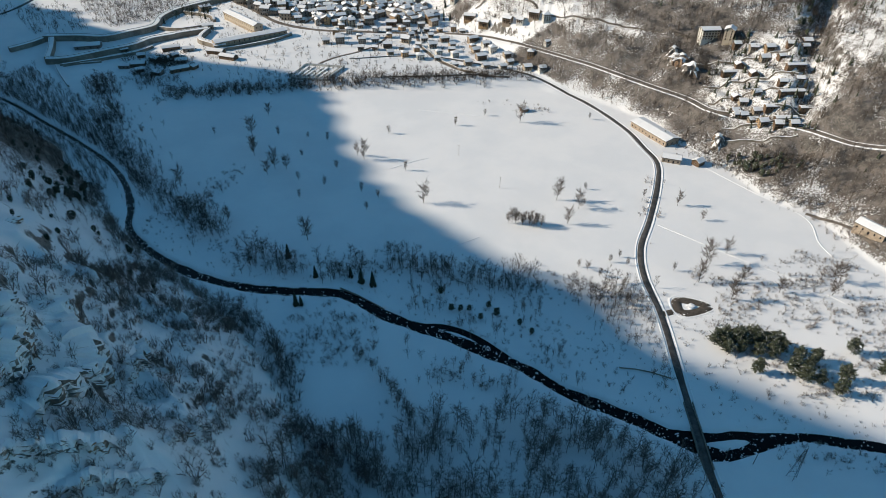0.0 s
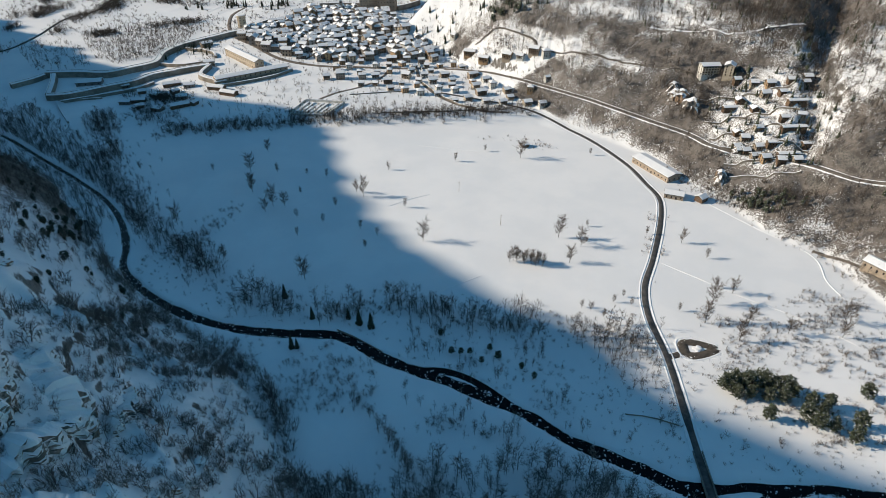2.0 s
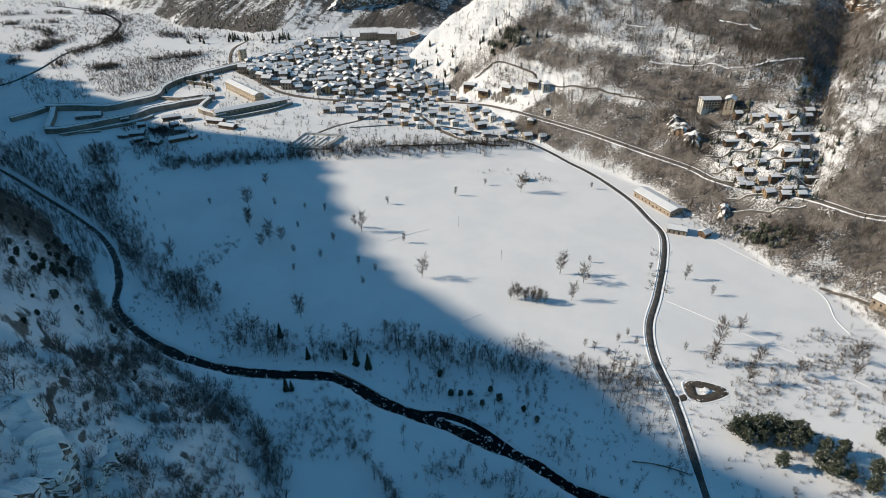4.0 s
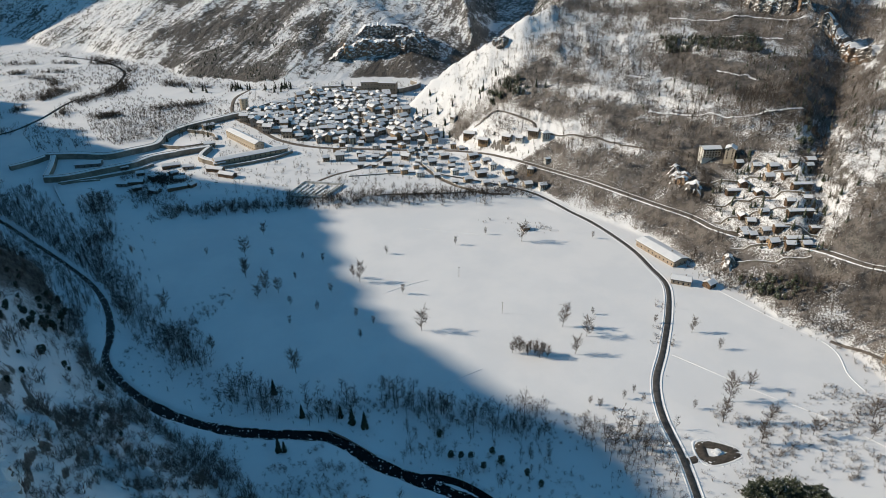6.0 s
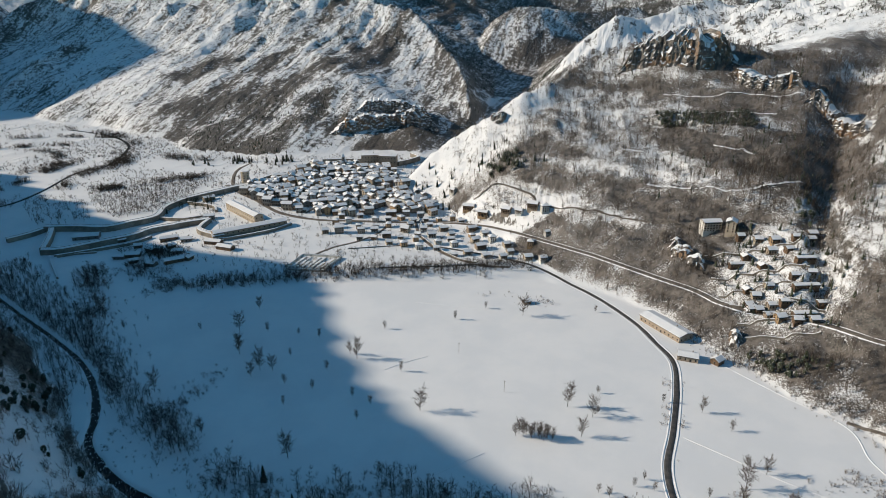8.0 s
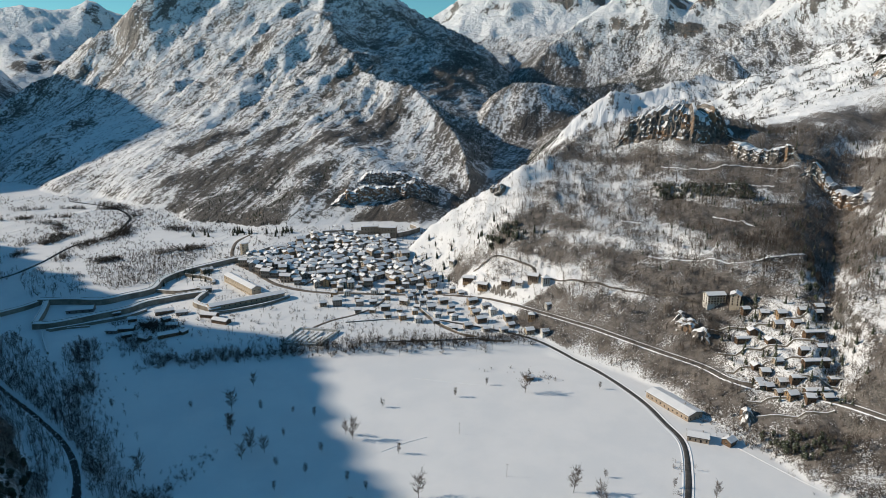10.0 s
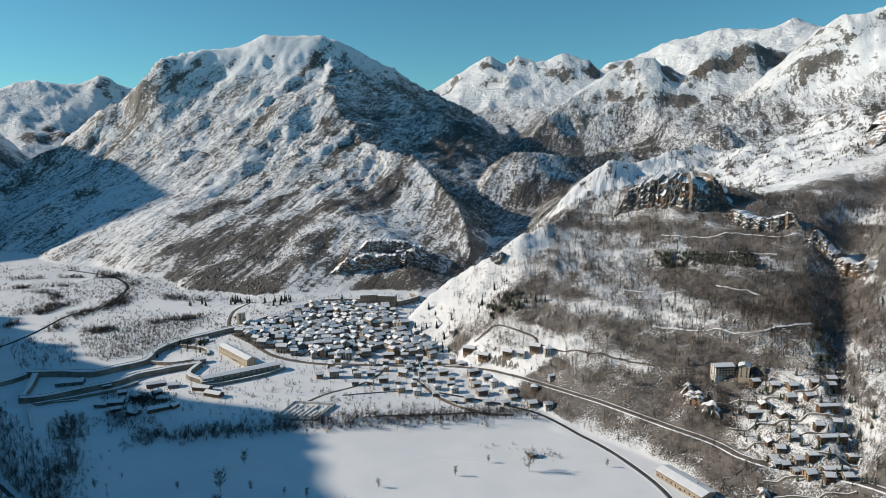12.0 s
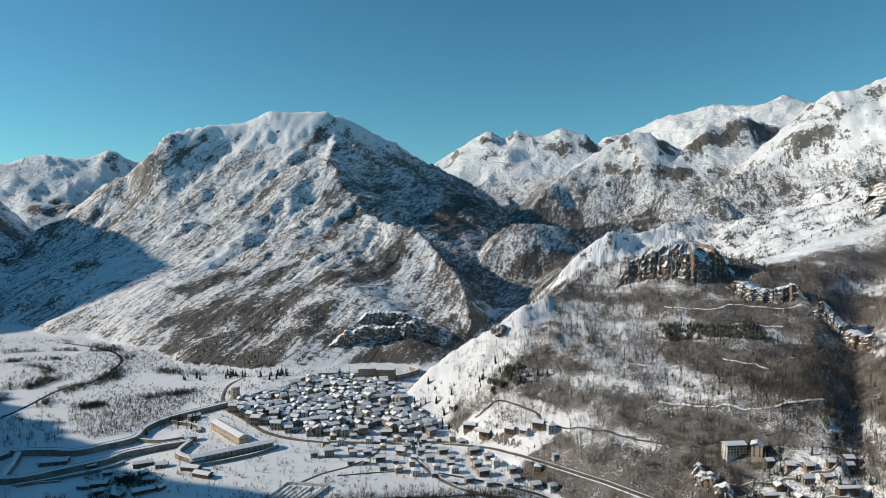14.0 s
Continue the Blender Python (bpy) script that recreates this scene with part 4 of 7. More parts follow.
    scattered("thicket", x, y, rng.uniform(1.6, 5.0, len(x)), ROUND_BUSHES + TREES[:1], RIME, "dense rounded leafless bushes on the snowy lower slope", "shrubs", 107)
    x, y, rng = spread(2600, -420, -150, 250, 500, 108)
    ok = (ground_at(x, y)[1] > 6) & clear_of_roads(x, y, 3.0)
    x, y = x[ok], y[ok]
    kind, tall = rng.random(len(x)), rng.uniform(3, 9.5, len(x))
    a = kind >= 0.955
    scattered("slope_conifers", x[a], y[a], 0.8 * tall[a], SOFT_FIRS, NEEDLE, "dark conifers on the steep shaded slope", "conifers", 8)
    x, y, rng = along([(-470, 590), (-411, 551), (-344, 500), (-298, 464), (-261, 432), (-240, 405)], 1700, 36, 15)
    ok = clear_of_roads(x, y, 1.0)
    scattered("river_wood", x[ok], y[ok], rng.uniform(3, 8, ok.sum()), LITE, BARK, "dark leafless wood along the shaded river gorge", "woodland", 16)
    x, y, rng = spread(5200, -640, -190, 290, 700, 12)
    z, up = ground_at(x, y)
    ok = (rng.random(len(x)) < wooded(x, y, z, up)) & (up > 0.8) & (x > -0.80 * y - 60) & clear_of_roads(x, y, 1.0)
    x, y = x[ok], y[ok]
    a = fbm(x, y, 60, 3, 86) + 0.2 * rng.normal(size=len(x)) > 0.5
    scattered("slope_firs", x[a], y[a], rng.uniform(4, 8, a.sum()), SOFT_FIRS, NEEDLE, "dark firs on the steep shaded river bank", "conifers", 13)
    scattered("steep_wood", x[~a], y[~a], rng.uniform(4, 9, (~a).sum()), SLIM, BARK, "dense dark leafless wood above the river", "woodland", 14)
    # the mountains beyond the village
    x, y, rng = spread(110000, -1500, 900, 1000, 2700, 9)
    z, up = ground_at(x, y)
    w = wooded(x, y, z, up)
    ok = (rng.random(len(x)) < 0.75 * w**2.2) & (up > 2) & (np.abs(x) < 0.76 * y)
    x, y = x[ok], y[ok]
    tall, kind = rng.uniform(4, 9, len(x)), fbm(x, y, 240, 4, 82) + 0.12 * rng.normal(size=len(x)) + 0.25 * (x > 40)
    a = kind > 0.0
    scattered("mountain_conifers", x[a][:15000], y[a][:15000], 0.62 * tall[a][:15000], FAR_FIRS, NEEDLE, "dark conifer stands on the snowy mountainside", "conifers", 10)
    a = kind <= 0.0
    scattered("mountain_brush", x[a][:7000], y[a][:7000], 0.7 * tall[a][:7000], SCRUB, TWIG, "leafless brown wood on the mountainside", "woodland", 11)


def plant_valley():
    # belt between the river and the big field
    x, y, rng = along(FIELD_EDGE, 1300, 13, 21, 0.35)
    ok = clear_of_roads(x, y, 1.0)
    x, y = x[ok], y[ok]
    tall = rng.uniform(5, 14, len(x)) * rng.uniform(0.5, 1.0, len(x))
    scattered("riverside_trees", x, y, tall, TREES[:4] + TALL_TREES, BARK, "belt of leafless trees along the snowy river terrace", "trees", 22)
    x, y, rng = along(FIELD_EDGE, 1900, 15, 121, 0.7)
    ok = clear_of_roads(x, y, 1.0)
    scattered("riverside_bushes", x[ok], y[ok], rng.uniform(1.2, 4.0, ok.sum()), BUSHES, RIME, "leafless bushes below the riverside trees", "shrubs", 122)
    # scrub on the flood plain
    x, y, rng = spread(9000, -330, 260, 160, 480, 23)
    d = near_line(x, y, RIVER_COURSE)[0]
    north = near_line(x, y, RIVER_COURSE)[2] * 1.0
    e = near_line(x, y, FIELD_EDGE)
    plain = (d < 75) & (e[2] < 0) & (north > 0)
    thick = 0.5 + 0.5 * fbm(x, y, 40, 3, 83)
    ok = plain & clear_of_roads(x, y, 0.5) & (rng.random(len(x)) < smooth(0.28, 0.66, thick))
    x, y = x[ok], y[ok]
    scattered("flood_plain_scrub", x, y, rng.uniform(1.0, 4.6, len(x)) * rng.uniform(0.5, 1.1, len(x)), BUSHES + TREES[:1], RIME, "leafless scrub poking through snow on the flood plain", "shrubs", 24)
    # low shrubs on the sunny rough ground round the pines, and trees by the shaded road
    rough = [(128, 330), (128, 222), (175, 200), (250, 205), (262, 300), (210, 330), (170, 290)]
    x, y, rng = spread(3200, 128, 262, 200, 330, 171)
    ok = inside_shape(x, y, rough) & clear_of_roads(x, y, 1.0) & (np.hypot((x - 141) / 13, (y - 267) / 10) > 1) & (rng.random(len(x)) < smooth(0.35, 0.65, 0.5 + 0.5 * fbm(x, y, 24, 3, 172)))
    scattered("rough_ground_shrubs", x[ok], y[ok], rng.uniform(0.6, 3.8, ok.sum()), BUSHES, TWIG, "low leafless shrubs poking through sunny snow", "shrubs", 173)
    x, y, rng = spread(760, -20, 120, 205, 290, 174)
    ok = clear_of_roads(x, y, 4.0) & (rng.random(len(x)) < smooth(0.45, 0.65, 0.5 + 0.5 * fbm(x, y, 20, 3, 175)))
    scattered("roadside_trees", x[ok], y[ok], rng.uniform(3, 8, ok.sum()), TALL_TREES + SLIM, RIME, "slim leafless trees on the snowy flood plain", "trees", 176)
    # southern bank: trees by the track and the grove above the bridge
    x, y, rng = along([(-255, 395), (-215, 335), (-165, 292), (-120, 262), (-92, 238), (-78, 212), (-70, 190), (-50, 168), (-30, 158)], 400, 7, 25)
    ok = clear_of_roads(x, y, 1.0)
    scattered("bank_trees", x[ok], y[ok], rng.uniform(3, 9, ok.sum()), TREES + ROUND_BUSHES, RIME, "leafless trees and bushes beside the snowed-in track", "trees", 26)
    x, y, rng = spread(1700, -70, 115, 125, 215, 27)
    grove = [(-69, 184), (-49, 181), (-22, 181), (-1, 193), (53, 193), (84, 179), (112, 163), (114, 126), (-66, 126)]
    ok = inside_shape(x, y, grove) & clear_of_roads(x, y, 3.0) & (rng.random(len(x)) < smooth(0.12, 0.55, 0.5 + 0.5 * fbm(x, y, 22, 3, 84)))
    scattered("grove", x[ok], y[ok], rng.uniform(6, 16, ok.sum()) * rng.uniform(0.7, 1.1, ok.sum()), TALL_TREES + TREES[:1], RIME, "leafless grove on the shaded river bank", "trees", 28)
    x, y, rng = along([(-44, 230), (-29, 212), (-14, 188)], 60, 3, 191)
    scattered("tree_row", x, y, rng.uniform(3, 9, len(x)), TALL_TREES + TREES[:2], RIME, "row of slim leafless trees beside a snowy meadow", "trees", 192)
    x, y, rng = spread(260, -86, -35, 220, 258, 29)
    ok = clear_of_roads(x, y, 2.0)
    scattered("thicket", x[ok], y[ok], rng.uniform(1.5, 5, ok.sum()), TREES + BUSHES, RIME, "leafless thicket by the river bend", "shrubs", 30)
    # the wooded bank between the lower field and the village terrace
    x, y, rng = along([(-225, 562), (-185, 572), (-140, 580), (-99, 584), (-46, 588), (0, 592), (40, 598), (75, 600)], 1150, 13, 31)
    scattered("hedgerow_trees", x, y, rng.uniform(2.5, 8.5, len(x)), TREES[:3] + SLIM + BUSHES, BARK, "dark leafless hedgerow on the terrace bank", "trees", 32)
    for line, n, seed in (([(-330, 600), (-300, 575), (-262, 590), (-235, 570)], 110, 33), ([(-175, 368), (-169, 378), (-162, 397), (-155, 414)], 150, 34), ([(-30, 536), (15, 548), (45, 545), (70, 535), (95, 528)], 130, 35),
                          ([(128, 330), (138, 352), (150, 385), (158, 410)], 120, 36), ([(210, 285), (240, 300), (262, 330), (262, 365)], 220, 37), ([(135, 250), (165, 250), (205, 262), (250, 270)], 190, 38),
                          ([(150, 166), (172, 170), (190, 168), (205, 166), (215, 160)], 110, 39), ([(262, 310), (254, 363), (228, 392), (219, 425), (205, 440), (196, 462), (194, 500)], 420, 131), ([(-20, 188), (-36, 206), (-42, 216)], 60, 132), ([(45, 200), (20, 207), (-10, 222)], 60, 133),
                          ([(-200, 330), (-167, 298), (-144, 281), (-125, 272), (-91, 270), (-73, 267), (-54, 258), (-55, 242)], 200, 134), ([(-306, 608), (-274, 594), (-254, 570), (-263, 542)], 190, 135)):
        x, y, rng = along(line, n, 9, seed, 0.5)
        ok = clear_of_roads(x, y, 1.0)
        scattered("hedge", x[ok], y[ok], rng.uniform(1.2, 4.5, ok.sum()), TREES[:2] + BUSHES, RIME, "leafless hedge and scrub along a snowy field", "shrubs", seed)
    # the upper valley beyond the fort
    for line, n, wide, seed in (([(-469, 857), (-418, 889), (-382, 913), (-343, 929)], 260, 10, 43), ([(-600, 850), (-590, 914), (-588, 963), (-576, 1005), (-560, 1032), (-540, 1071)], 260, 10, 44),
                                ([(-520, 862), (-525, 942), (-500, 988), (-515, 1070)], 180, 14, 45), ([(-760, 1096), (-701, 1112), (-654, 1123)], 90, 5, 46), ([(-552, 790), (-532, 862), (-534, 942), (-510, 988), (-522, 1075), (-548, 1136), (-615, 1205), (-720, 1256)], 330, 16, 50), ([(-800, 1170), (-700, 1190), (-600, 1185)], 110, 5, 51), ([(-620, 940), (-600, 1000), (-640, 1060), (-700, 1085)], 120, 9, 52), ([(-522, 1083), (-434, 1040), (-376, 1025), (-330, 1020)], 220, 14, 47),
                                ([(-300, 600), (-275, 580), (-247, 560), (-230, 562)], 200, 12, 48), ([(-333, 645), (-300, 640), (-270, 620)], 90, 14, 49)):
        x, y, rng = along(line, 4 * n, wide, seed, 0.5)
        ok = clear_of_roads(x, y, 1.0)
        scattered("tree_row", x[ok], y[ok], rng.uniform(3, 8.5, ok.sum()), LITE + BUSHES, BARK, "row of leafless trees in the upper valley", "trees", seed)
    for shape, n, seed in (([(-452, 816), (-435, 862), (-369, 886), (-331, 794), (-379, 745)], 420, 141), ([(-545, 817), (-500, 840), (-442, 795), (-411, 733), (-470, 720)], 330, 142)):
        a = np.array(shape)
        x, y, rng = spread(n, a[:, 0].min(), a[:, 0].max(), a[:, 1].min(), a[:, 1].max(), seed)
        ok = inside_shape(x, y, shape)
        scattered("orchard", x[ok], y[ok], rng.uniform(3, 8, ok.sum()), LITE + BUSHES[:2], BARK, "leafless orchard trees in snow below the fort", "trees", seed)
    gorge = [(-427, 620), (-394, 602), (-332, 542), (-275, 482), (-240, 433), (-244, 418), (-303, 482), (-349, 507), (-420, 560)]
    x, y, rng = spread(3200, -430, -238, 415, 622, 143)
    ok = inside_shape(x, y, gorge) & clear_of_roads(x, y, 0.5)
    scattered("gorge_wood", x[ok], y[ok], rng.uniform(3, 8, ok.sum()), LITE + SLIM, BARK, "dense dark wood beside the river below the fort", "woodland", 144)
    gardens = [(-482, 858), (-403, 928), (-332, 910), (-333, 811), (-383, 744), (-423, 769)]
    x, y, rng = spread(1700, -482, -330, 744, 930, 145)
    ok = inside_shape(x, y, gardens)
    scattered("orchard", x[ok], y[ok], rng.uniform(2.5, 6, ok.sum()), LITE + BUSHES[:2], BARK, "leafless orchard trees on the sunny valley floor", "trees", 146)
    x, y, rng = spread(620, -300, -70, 592, 650, 147)
    ok = clear_of_roads(x, y, 2.0) & (fbm(x, y, 30, 3, 148) > 0.0)
    scattered("garden_shrubs", x[ok], y[ok], rng.uniform(1.2, 4.5, ok.sum()), LITE[:3] + BUSHES, BARK, "leafless shrubs in the snowy gardens below the fort", "shrubs", 149)
    # gardens between the chalets and the wood below them
    x, y, rng = spread(1700, 205, 320, 400, 560, 157)
    ok = inside_shape(x, y, HAMLET) & clear_of_roads(x, y, 1.0) & (fbm(x, y, 22, 3, 158) > -0.15)
    scattered("garden_shrubs", x[ok], y[ok], rng.uniform(1.2, 5.0, ok.sum()), LITE[:3] + BUSHES[:3], BARK, "dark leafless shrubs and fruit trees between the chalets", "shrubs", 159)
    for shape, n, seed in (([(206, 446), (228, 433), (260, 420), (268, 399), (262, 385), (237, 405), (206, 428)], 520, 161), ([(330, 555), (318, 502), (300, 470), (284, 440), (276, 455), (292, 499), (318, 560)], 420, 162), ([(200, 590), (223, 568), (242, 522), (225, 507), (206, 539)], 420, 163)):
        a = np.array(shape)
        x, y, rng = spread(n, a[:, 0].min(), a[:, 0].max(), a[:, 1].min(), a[:, 1].max(), seed)
        ok = inside_shape(x, y, shape) & clear_of_roads(x, y, 1.0)
        scattered("hillside_wood", x[ok], y[ok], rng.uniform(3, 8, ok.sum()), LITE + SLIM, BARK, "dark leafless wood on the bank by the chalets", "woodland", seed)
    x, y, rng = spread(9000, -950, -230, 860, 1300, 41)
    z, up = ground_at(x, y)
    thick = 0.5 + 0.5 * fbm(x, y, 110, 4, 85)
    ok = (up < 3) & (rng.random(len(x)) < smooth(0.40, 0.66, thick)) & (x < -0.5 * (y - 760) - 70)
    scattered("valley_trees", x[ok], y[ok], rng.uniform(2, 6, ok.sum()), LITE[:2] + SCRUB, BARK, "scattered leafless trees on the upper valley floor", "trees", 42)


plant_woods()
plant_valley()


def tree_thing(seed, label, tall=1.0):
    trunk, crown = bare_shape(seed, 24, 12, 0.19 + 0.03 * (seed % 3), 0.16, 0.014, 0.007)
    root = tagged(new("bare_tree"), label, "tree", "bare trees in the snowy fields")
    for name, (v, f), m in (("trunk", trunk, BARK), ("crown", crown, RIME)):
        ob = new(name, mesh_of(name, v, f, [m]))
        ob.parent = root
    return root


def conifer_thing(seed, label, pine):
    root = tagged(new("pine" if pine else "fir"), label, "tree", "conifers in the valley")
    v, f = (PINES if pine else FIRS)[seed % 4]
    n = len(f) - 6
    ob = new("crown", mesh_of("crown", v, f[:n], [NEEDLE_SNOW if pine else NEEDLE]))
    ob.parent = root
    w3, f3 = blade((0, 0, -0.05), (0, 0, 0.85), 0.02, 0.4)
    ob = new("trunk", mesh_of("trunk", w3, f3, [BARK]))
    ob.parent = root
    return root


def stand(root, places, tall, seed):
    """The first place takes the tree itself, the others copies of it."""
    rng = np.random.default_rng(seed)
    for n, p in enumerate(places):
        z = float(ground_at(p[0], p[1])[0][0])
        h = tall * rng.uniform(0.8, 1.2) * (p[2] if len(p) > 2 else 1.0)
        m = Matrix.LocRotScale((p[0], p[1], z), Euler((0, 0, rng.uniform(0, 6.28))), None)
        ob = root if n == 0 else copy_thing(root, m)
        ob.matrix_basis = Matrix.LocRotScale((p[0], p[1], z), Euler((0, 0, rng.uniform(0, 6.28))), (h, h, h))


FIELD_TREES = [(-191, 394), (-159, 476), (-149, 442), (-128, 420), (-119, 420), (-68, 443), (-154, 514), (-14, 374), (80, 379, 1.3), (83, 349), (94, 368), (-62, 436), (-152, 450), (-132, 412), (-144, 351), (-87, 329), (66, 505), (164, 373), (178, 317), (162, 306), (152, 289), (177, 289), (233, 290), (166, 274), (225, 277), (196, 280)]
SMALL_TREES = [(-252, 480), (36, 518), (10, 498), (-107, 404), (-59, 389), (-81, 421), (-111, 440), (-87, 398), (-102, 380), (-46, 381), (-53, 365), (-191, 478), (127, 511), (103, 394), (143, 384), (175, 355), (-137, 476), (-112, 472), (-95, 467), (-34, 318), (98, 372), (88, 300), (83, 303), (103, 308), (110, 313), (113, 305), (94, 294), (-46, 481), (170, 323), (140, 300), (-29, 420)]
PINE_PLACES = [(144, 238), (150, 241), (155, 238), (161, 240), (168, 236), (173, 235), (176, 232), (182, 226), (191, 226), (148, 232), (155, 232), (163, 230), (170, 229), (158, 218), (176, 218), (186, 211), (199, 213), (213, 232), (221, 217), (192, 204), (180, 213), (187, 222), (147, 236), (152, 238), (158, 236), (164, 238), (166, 233), (172, 232), (179, 229), (186, 227), (150, 229), (160, 233), (145, 241), (176, 236), (203, 224), (208, 208), (196, 221)]
SHADE_PINES = [(-48, 287, 1.3), (-41, 284, 1.3), (-83, 267), (-80, 267), (-76, 292), (-55, 292), (-96, 311)]
SMALL_PINES = [(15, 263), (10, 263), (21, 256), (5, 263), (-1, 277), (42, 252), (30, 259), (48, 245), (26, 266)]
for n, some in enumerate((FIELD_TREES[0::3], FIELD_TREES[1::3], FIELD_TREES[2::3])):
    stand(tree_thing(40 + n, "tall leafless tree standing alone in deep snow"), some, 14.0, 50 + n)
for n, some in enumerate((SMALL_TREES[0::2], SMALL_TREES[1::2])):
    stand(tree_thing(45 + n, "small leafless fruit tree in a snowy field"), some, 6.5, 60 + n)
clump = [(44 + 20 * k / 13 + (k % 3) * 0.8, 350 - 6 * k / 13 + (k * 7 % 5) * 1.1) for k in range(14)]
stand(tree_thing(48, "leafless tree in a dense clump on the sunny field"), clump, 9.5, 70)
for n in range(3):
    stand(conifer_thing(n, "bushy dark green pine dusted with snow", True), PINE_PLACES[n:26:3], 11.0, 80 + n)
stand(conifer_thing(1, "dark fir on the shaded river bank", False), SHADE_PINES, 9.5, 90)
stand(conifer_thing(2, "small dark pine on the snowy flood plain", True), SMALL_PINES, 5.0, 91)


# ---- buildings
WALLS = {
    "cream": mottled("cream_render", (0.44, 0.37, 0.28), (0.54, 0.46, 0.36), 0.4, 0.9, 0.15, 0.02, 2.0, 0.35),
    "white": mottled("white_render", (0.60, 0.58, 0.54), (0.70, 0.68, 0.63), 0.4, 0.9, 0.15, 0.02, 2.0, 0.3),
    "ochre": mottled("ochre_render", (0.36, 0.24, 0.13), (0.46, 0.31, 0.18), 0.4, 0.9, 0.15, 0.02, 2.0, 0.35),
    "grey": mottled("grey_stone", (0.20, 0.185, 0.17), (0.34, 0.31, 0.28), 0.6, 0.92, 0.4, 0.05, 1.5, 0.45),
    "tan": mottled("tan_render", (0.28, 0.225, 0.17), (0.38, 0.31, 0.24), 0.4, 0.9, 0.15, 0.02, 2.0, 0.4),
    "wood": mottled("dark_timber", (0.10, 0.060, 0.035), (0.19, 0.115, 0.065), 0.9, 0.85, 0.3, 0.03, 3.0, 0.4),
}
EAVES = mottled("roof_slates", (0.075, 0.068, 0.063), (0.14, 0.125, 0.115), 0.8, 0.8, 0.3, 0.05)
TIMBER = mottled("timber", (0.085, 0.052, 0.032), (0.15, 0.095, 0.058), 1.2, 0.8)
GLASS = material("window_glass", 0.12)[0]
GLASS.node_tree.nodes["Principled BSDF"].inputs["Base Color"].default_value = (0.012, 0.014, 0.017, 1)
FRAME = mottled("window_frames", (0.22, 0.16, 0.11), (0.34, 0.26, 0.19), 1.0, 0.7)


def window_mesh(w, h):
    """A sunk pane in a frame with a sill, facing -y."""
    bm = bmesh.new()
    t = 0.13
    box(bm, -w / 2, -0.05, -0.1, w / 2, 0.05, h)
    n = len(bm.faces)
    box(bm, -w / 2 + t, -0.058, 0.02, w / 2 - t, -0.05, h - t)
    bm.faces.ensure_lookup_table()
    bmesh.ops.delete(bm, geom=[f for f in bm.faces if f.calc_center_median().y > 0.04 or (f.index >= n and f.normal.y > 0.5)], context="FACES")
    bm.normal_update()
    n -= 1
    me = bpy.data.meshes.new("window")
    bm.faces.ensure_lookup_table()
    for k, f in enumerate(bm.faces):
        f.material_index = int(k >= n)
    bm.to_mesh(me)
    bm.free()
    me.materials.append(FRAME)
    me.materials.append(GLASS)
    return me


WINDOW, WIDE_WINDOW, DOORWAY = window_mesh(1.15, 1.6), window_mesh(1.9, 2.0), window_mesh(1.4, 2.3)


def put_part(name, me, parent, x, y, z, turn=0.0, sx=1.0):
    ob = new(name, me)
    ob.parent = parent
    ob.matrix_basis = Matrix.LocRotScale((x, y, z), Euler((0, 0, radians(turn))), (sx, 1, 1))
    return ob


def gable_roof(bm, w, d, h, rise, over, low, thick):
    """Two slabs that meet at the ridge, along x; low: height of their underside over the wall plate."""
    a, b = w / 2 + over, d / 2 + over
    drop = rise * over / (d / 2)
    prof = [(-b, h - drop + low), (0, h + rise + low), (b, h - drop + low), (b, h - drop + low + thick), (0, h + rise + low + thick), (-b, h - drop + low + thick)]
    ends = [[bm.verts.new((x, y, z)) for y, z in prof] for x in (-a, a)]
    for k in range(6):
        j = (k + 1) % 6
        bm.faces.new((ends[0][k], ends[0][j], ends[1][j], ends[1][k]))
    for e, flip in ((ends[0], False), (ends[1], True)):
        for q in ((0, 5, 4, 1), (1, 4, 3, 2)):
            bm.faces.new([e[k] for k in (q if not flip else q[::-1])])
    return bm


def hip_roof(bm, w, d, h, rise, over, low, thick):
    a, b = w / 2 + over, d / 2 + over
    drop, r = rise * over / (d / 2), max(w / 2 - d / 2, 0.4)
    z0, z1 = h - drop + low, h + rise + low
    v = [bm.verts.new(p) for p in ((-a, -b, z0), (a, -b, z0), (a, b, z0), (-a, b, z0), (-a, -b, z0 + thick), (a, -b, z0 + thick), (a, b, z0 + thick), (-a, b, z0 + thick), (-r, 0, z1 + thick), (r, 0, z1 + thick))]
    for f in ((0, 3, 2, 1), (0, 1, 5, 4), (1, 2, 6, 5), (2, 3, 7, 6), (3, 0, 4, 7), (4, 5, 9, 8), (5, 6, 9), (6, 7, 8, 9), (7, 4, 8)):
        bm.faces.new([v[k] for k in f])
    return bm


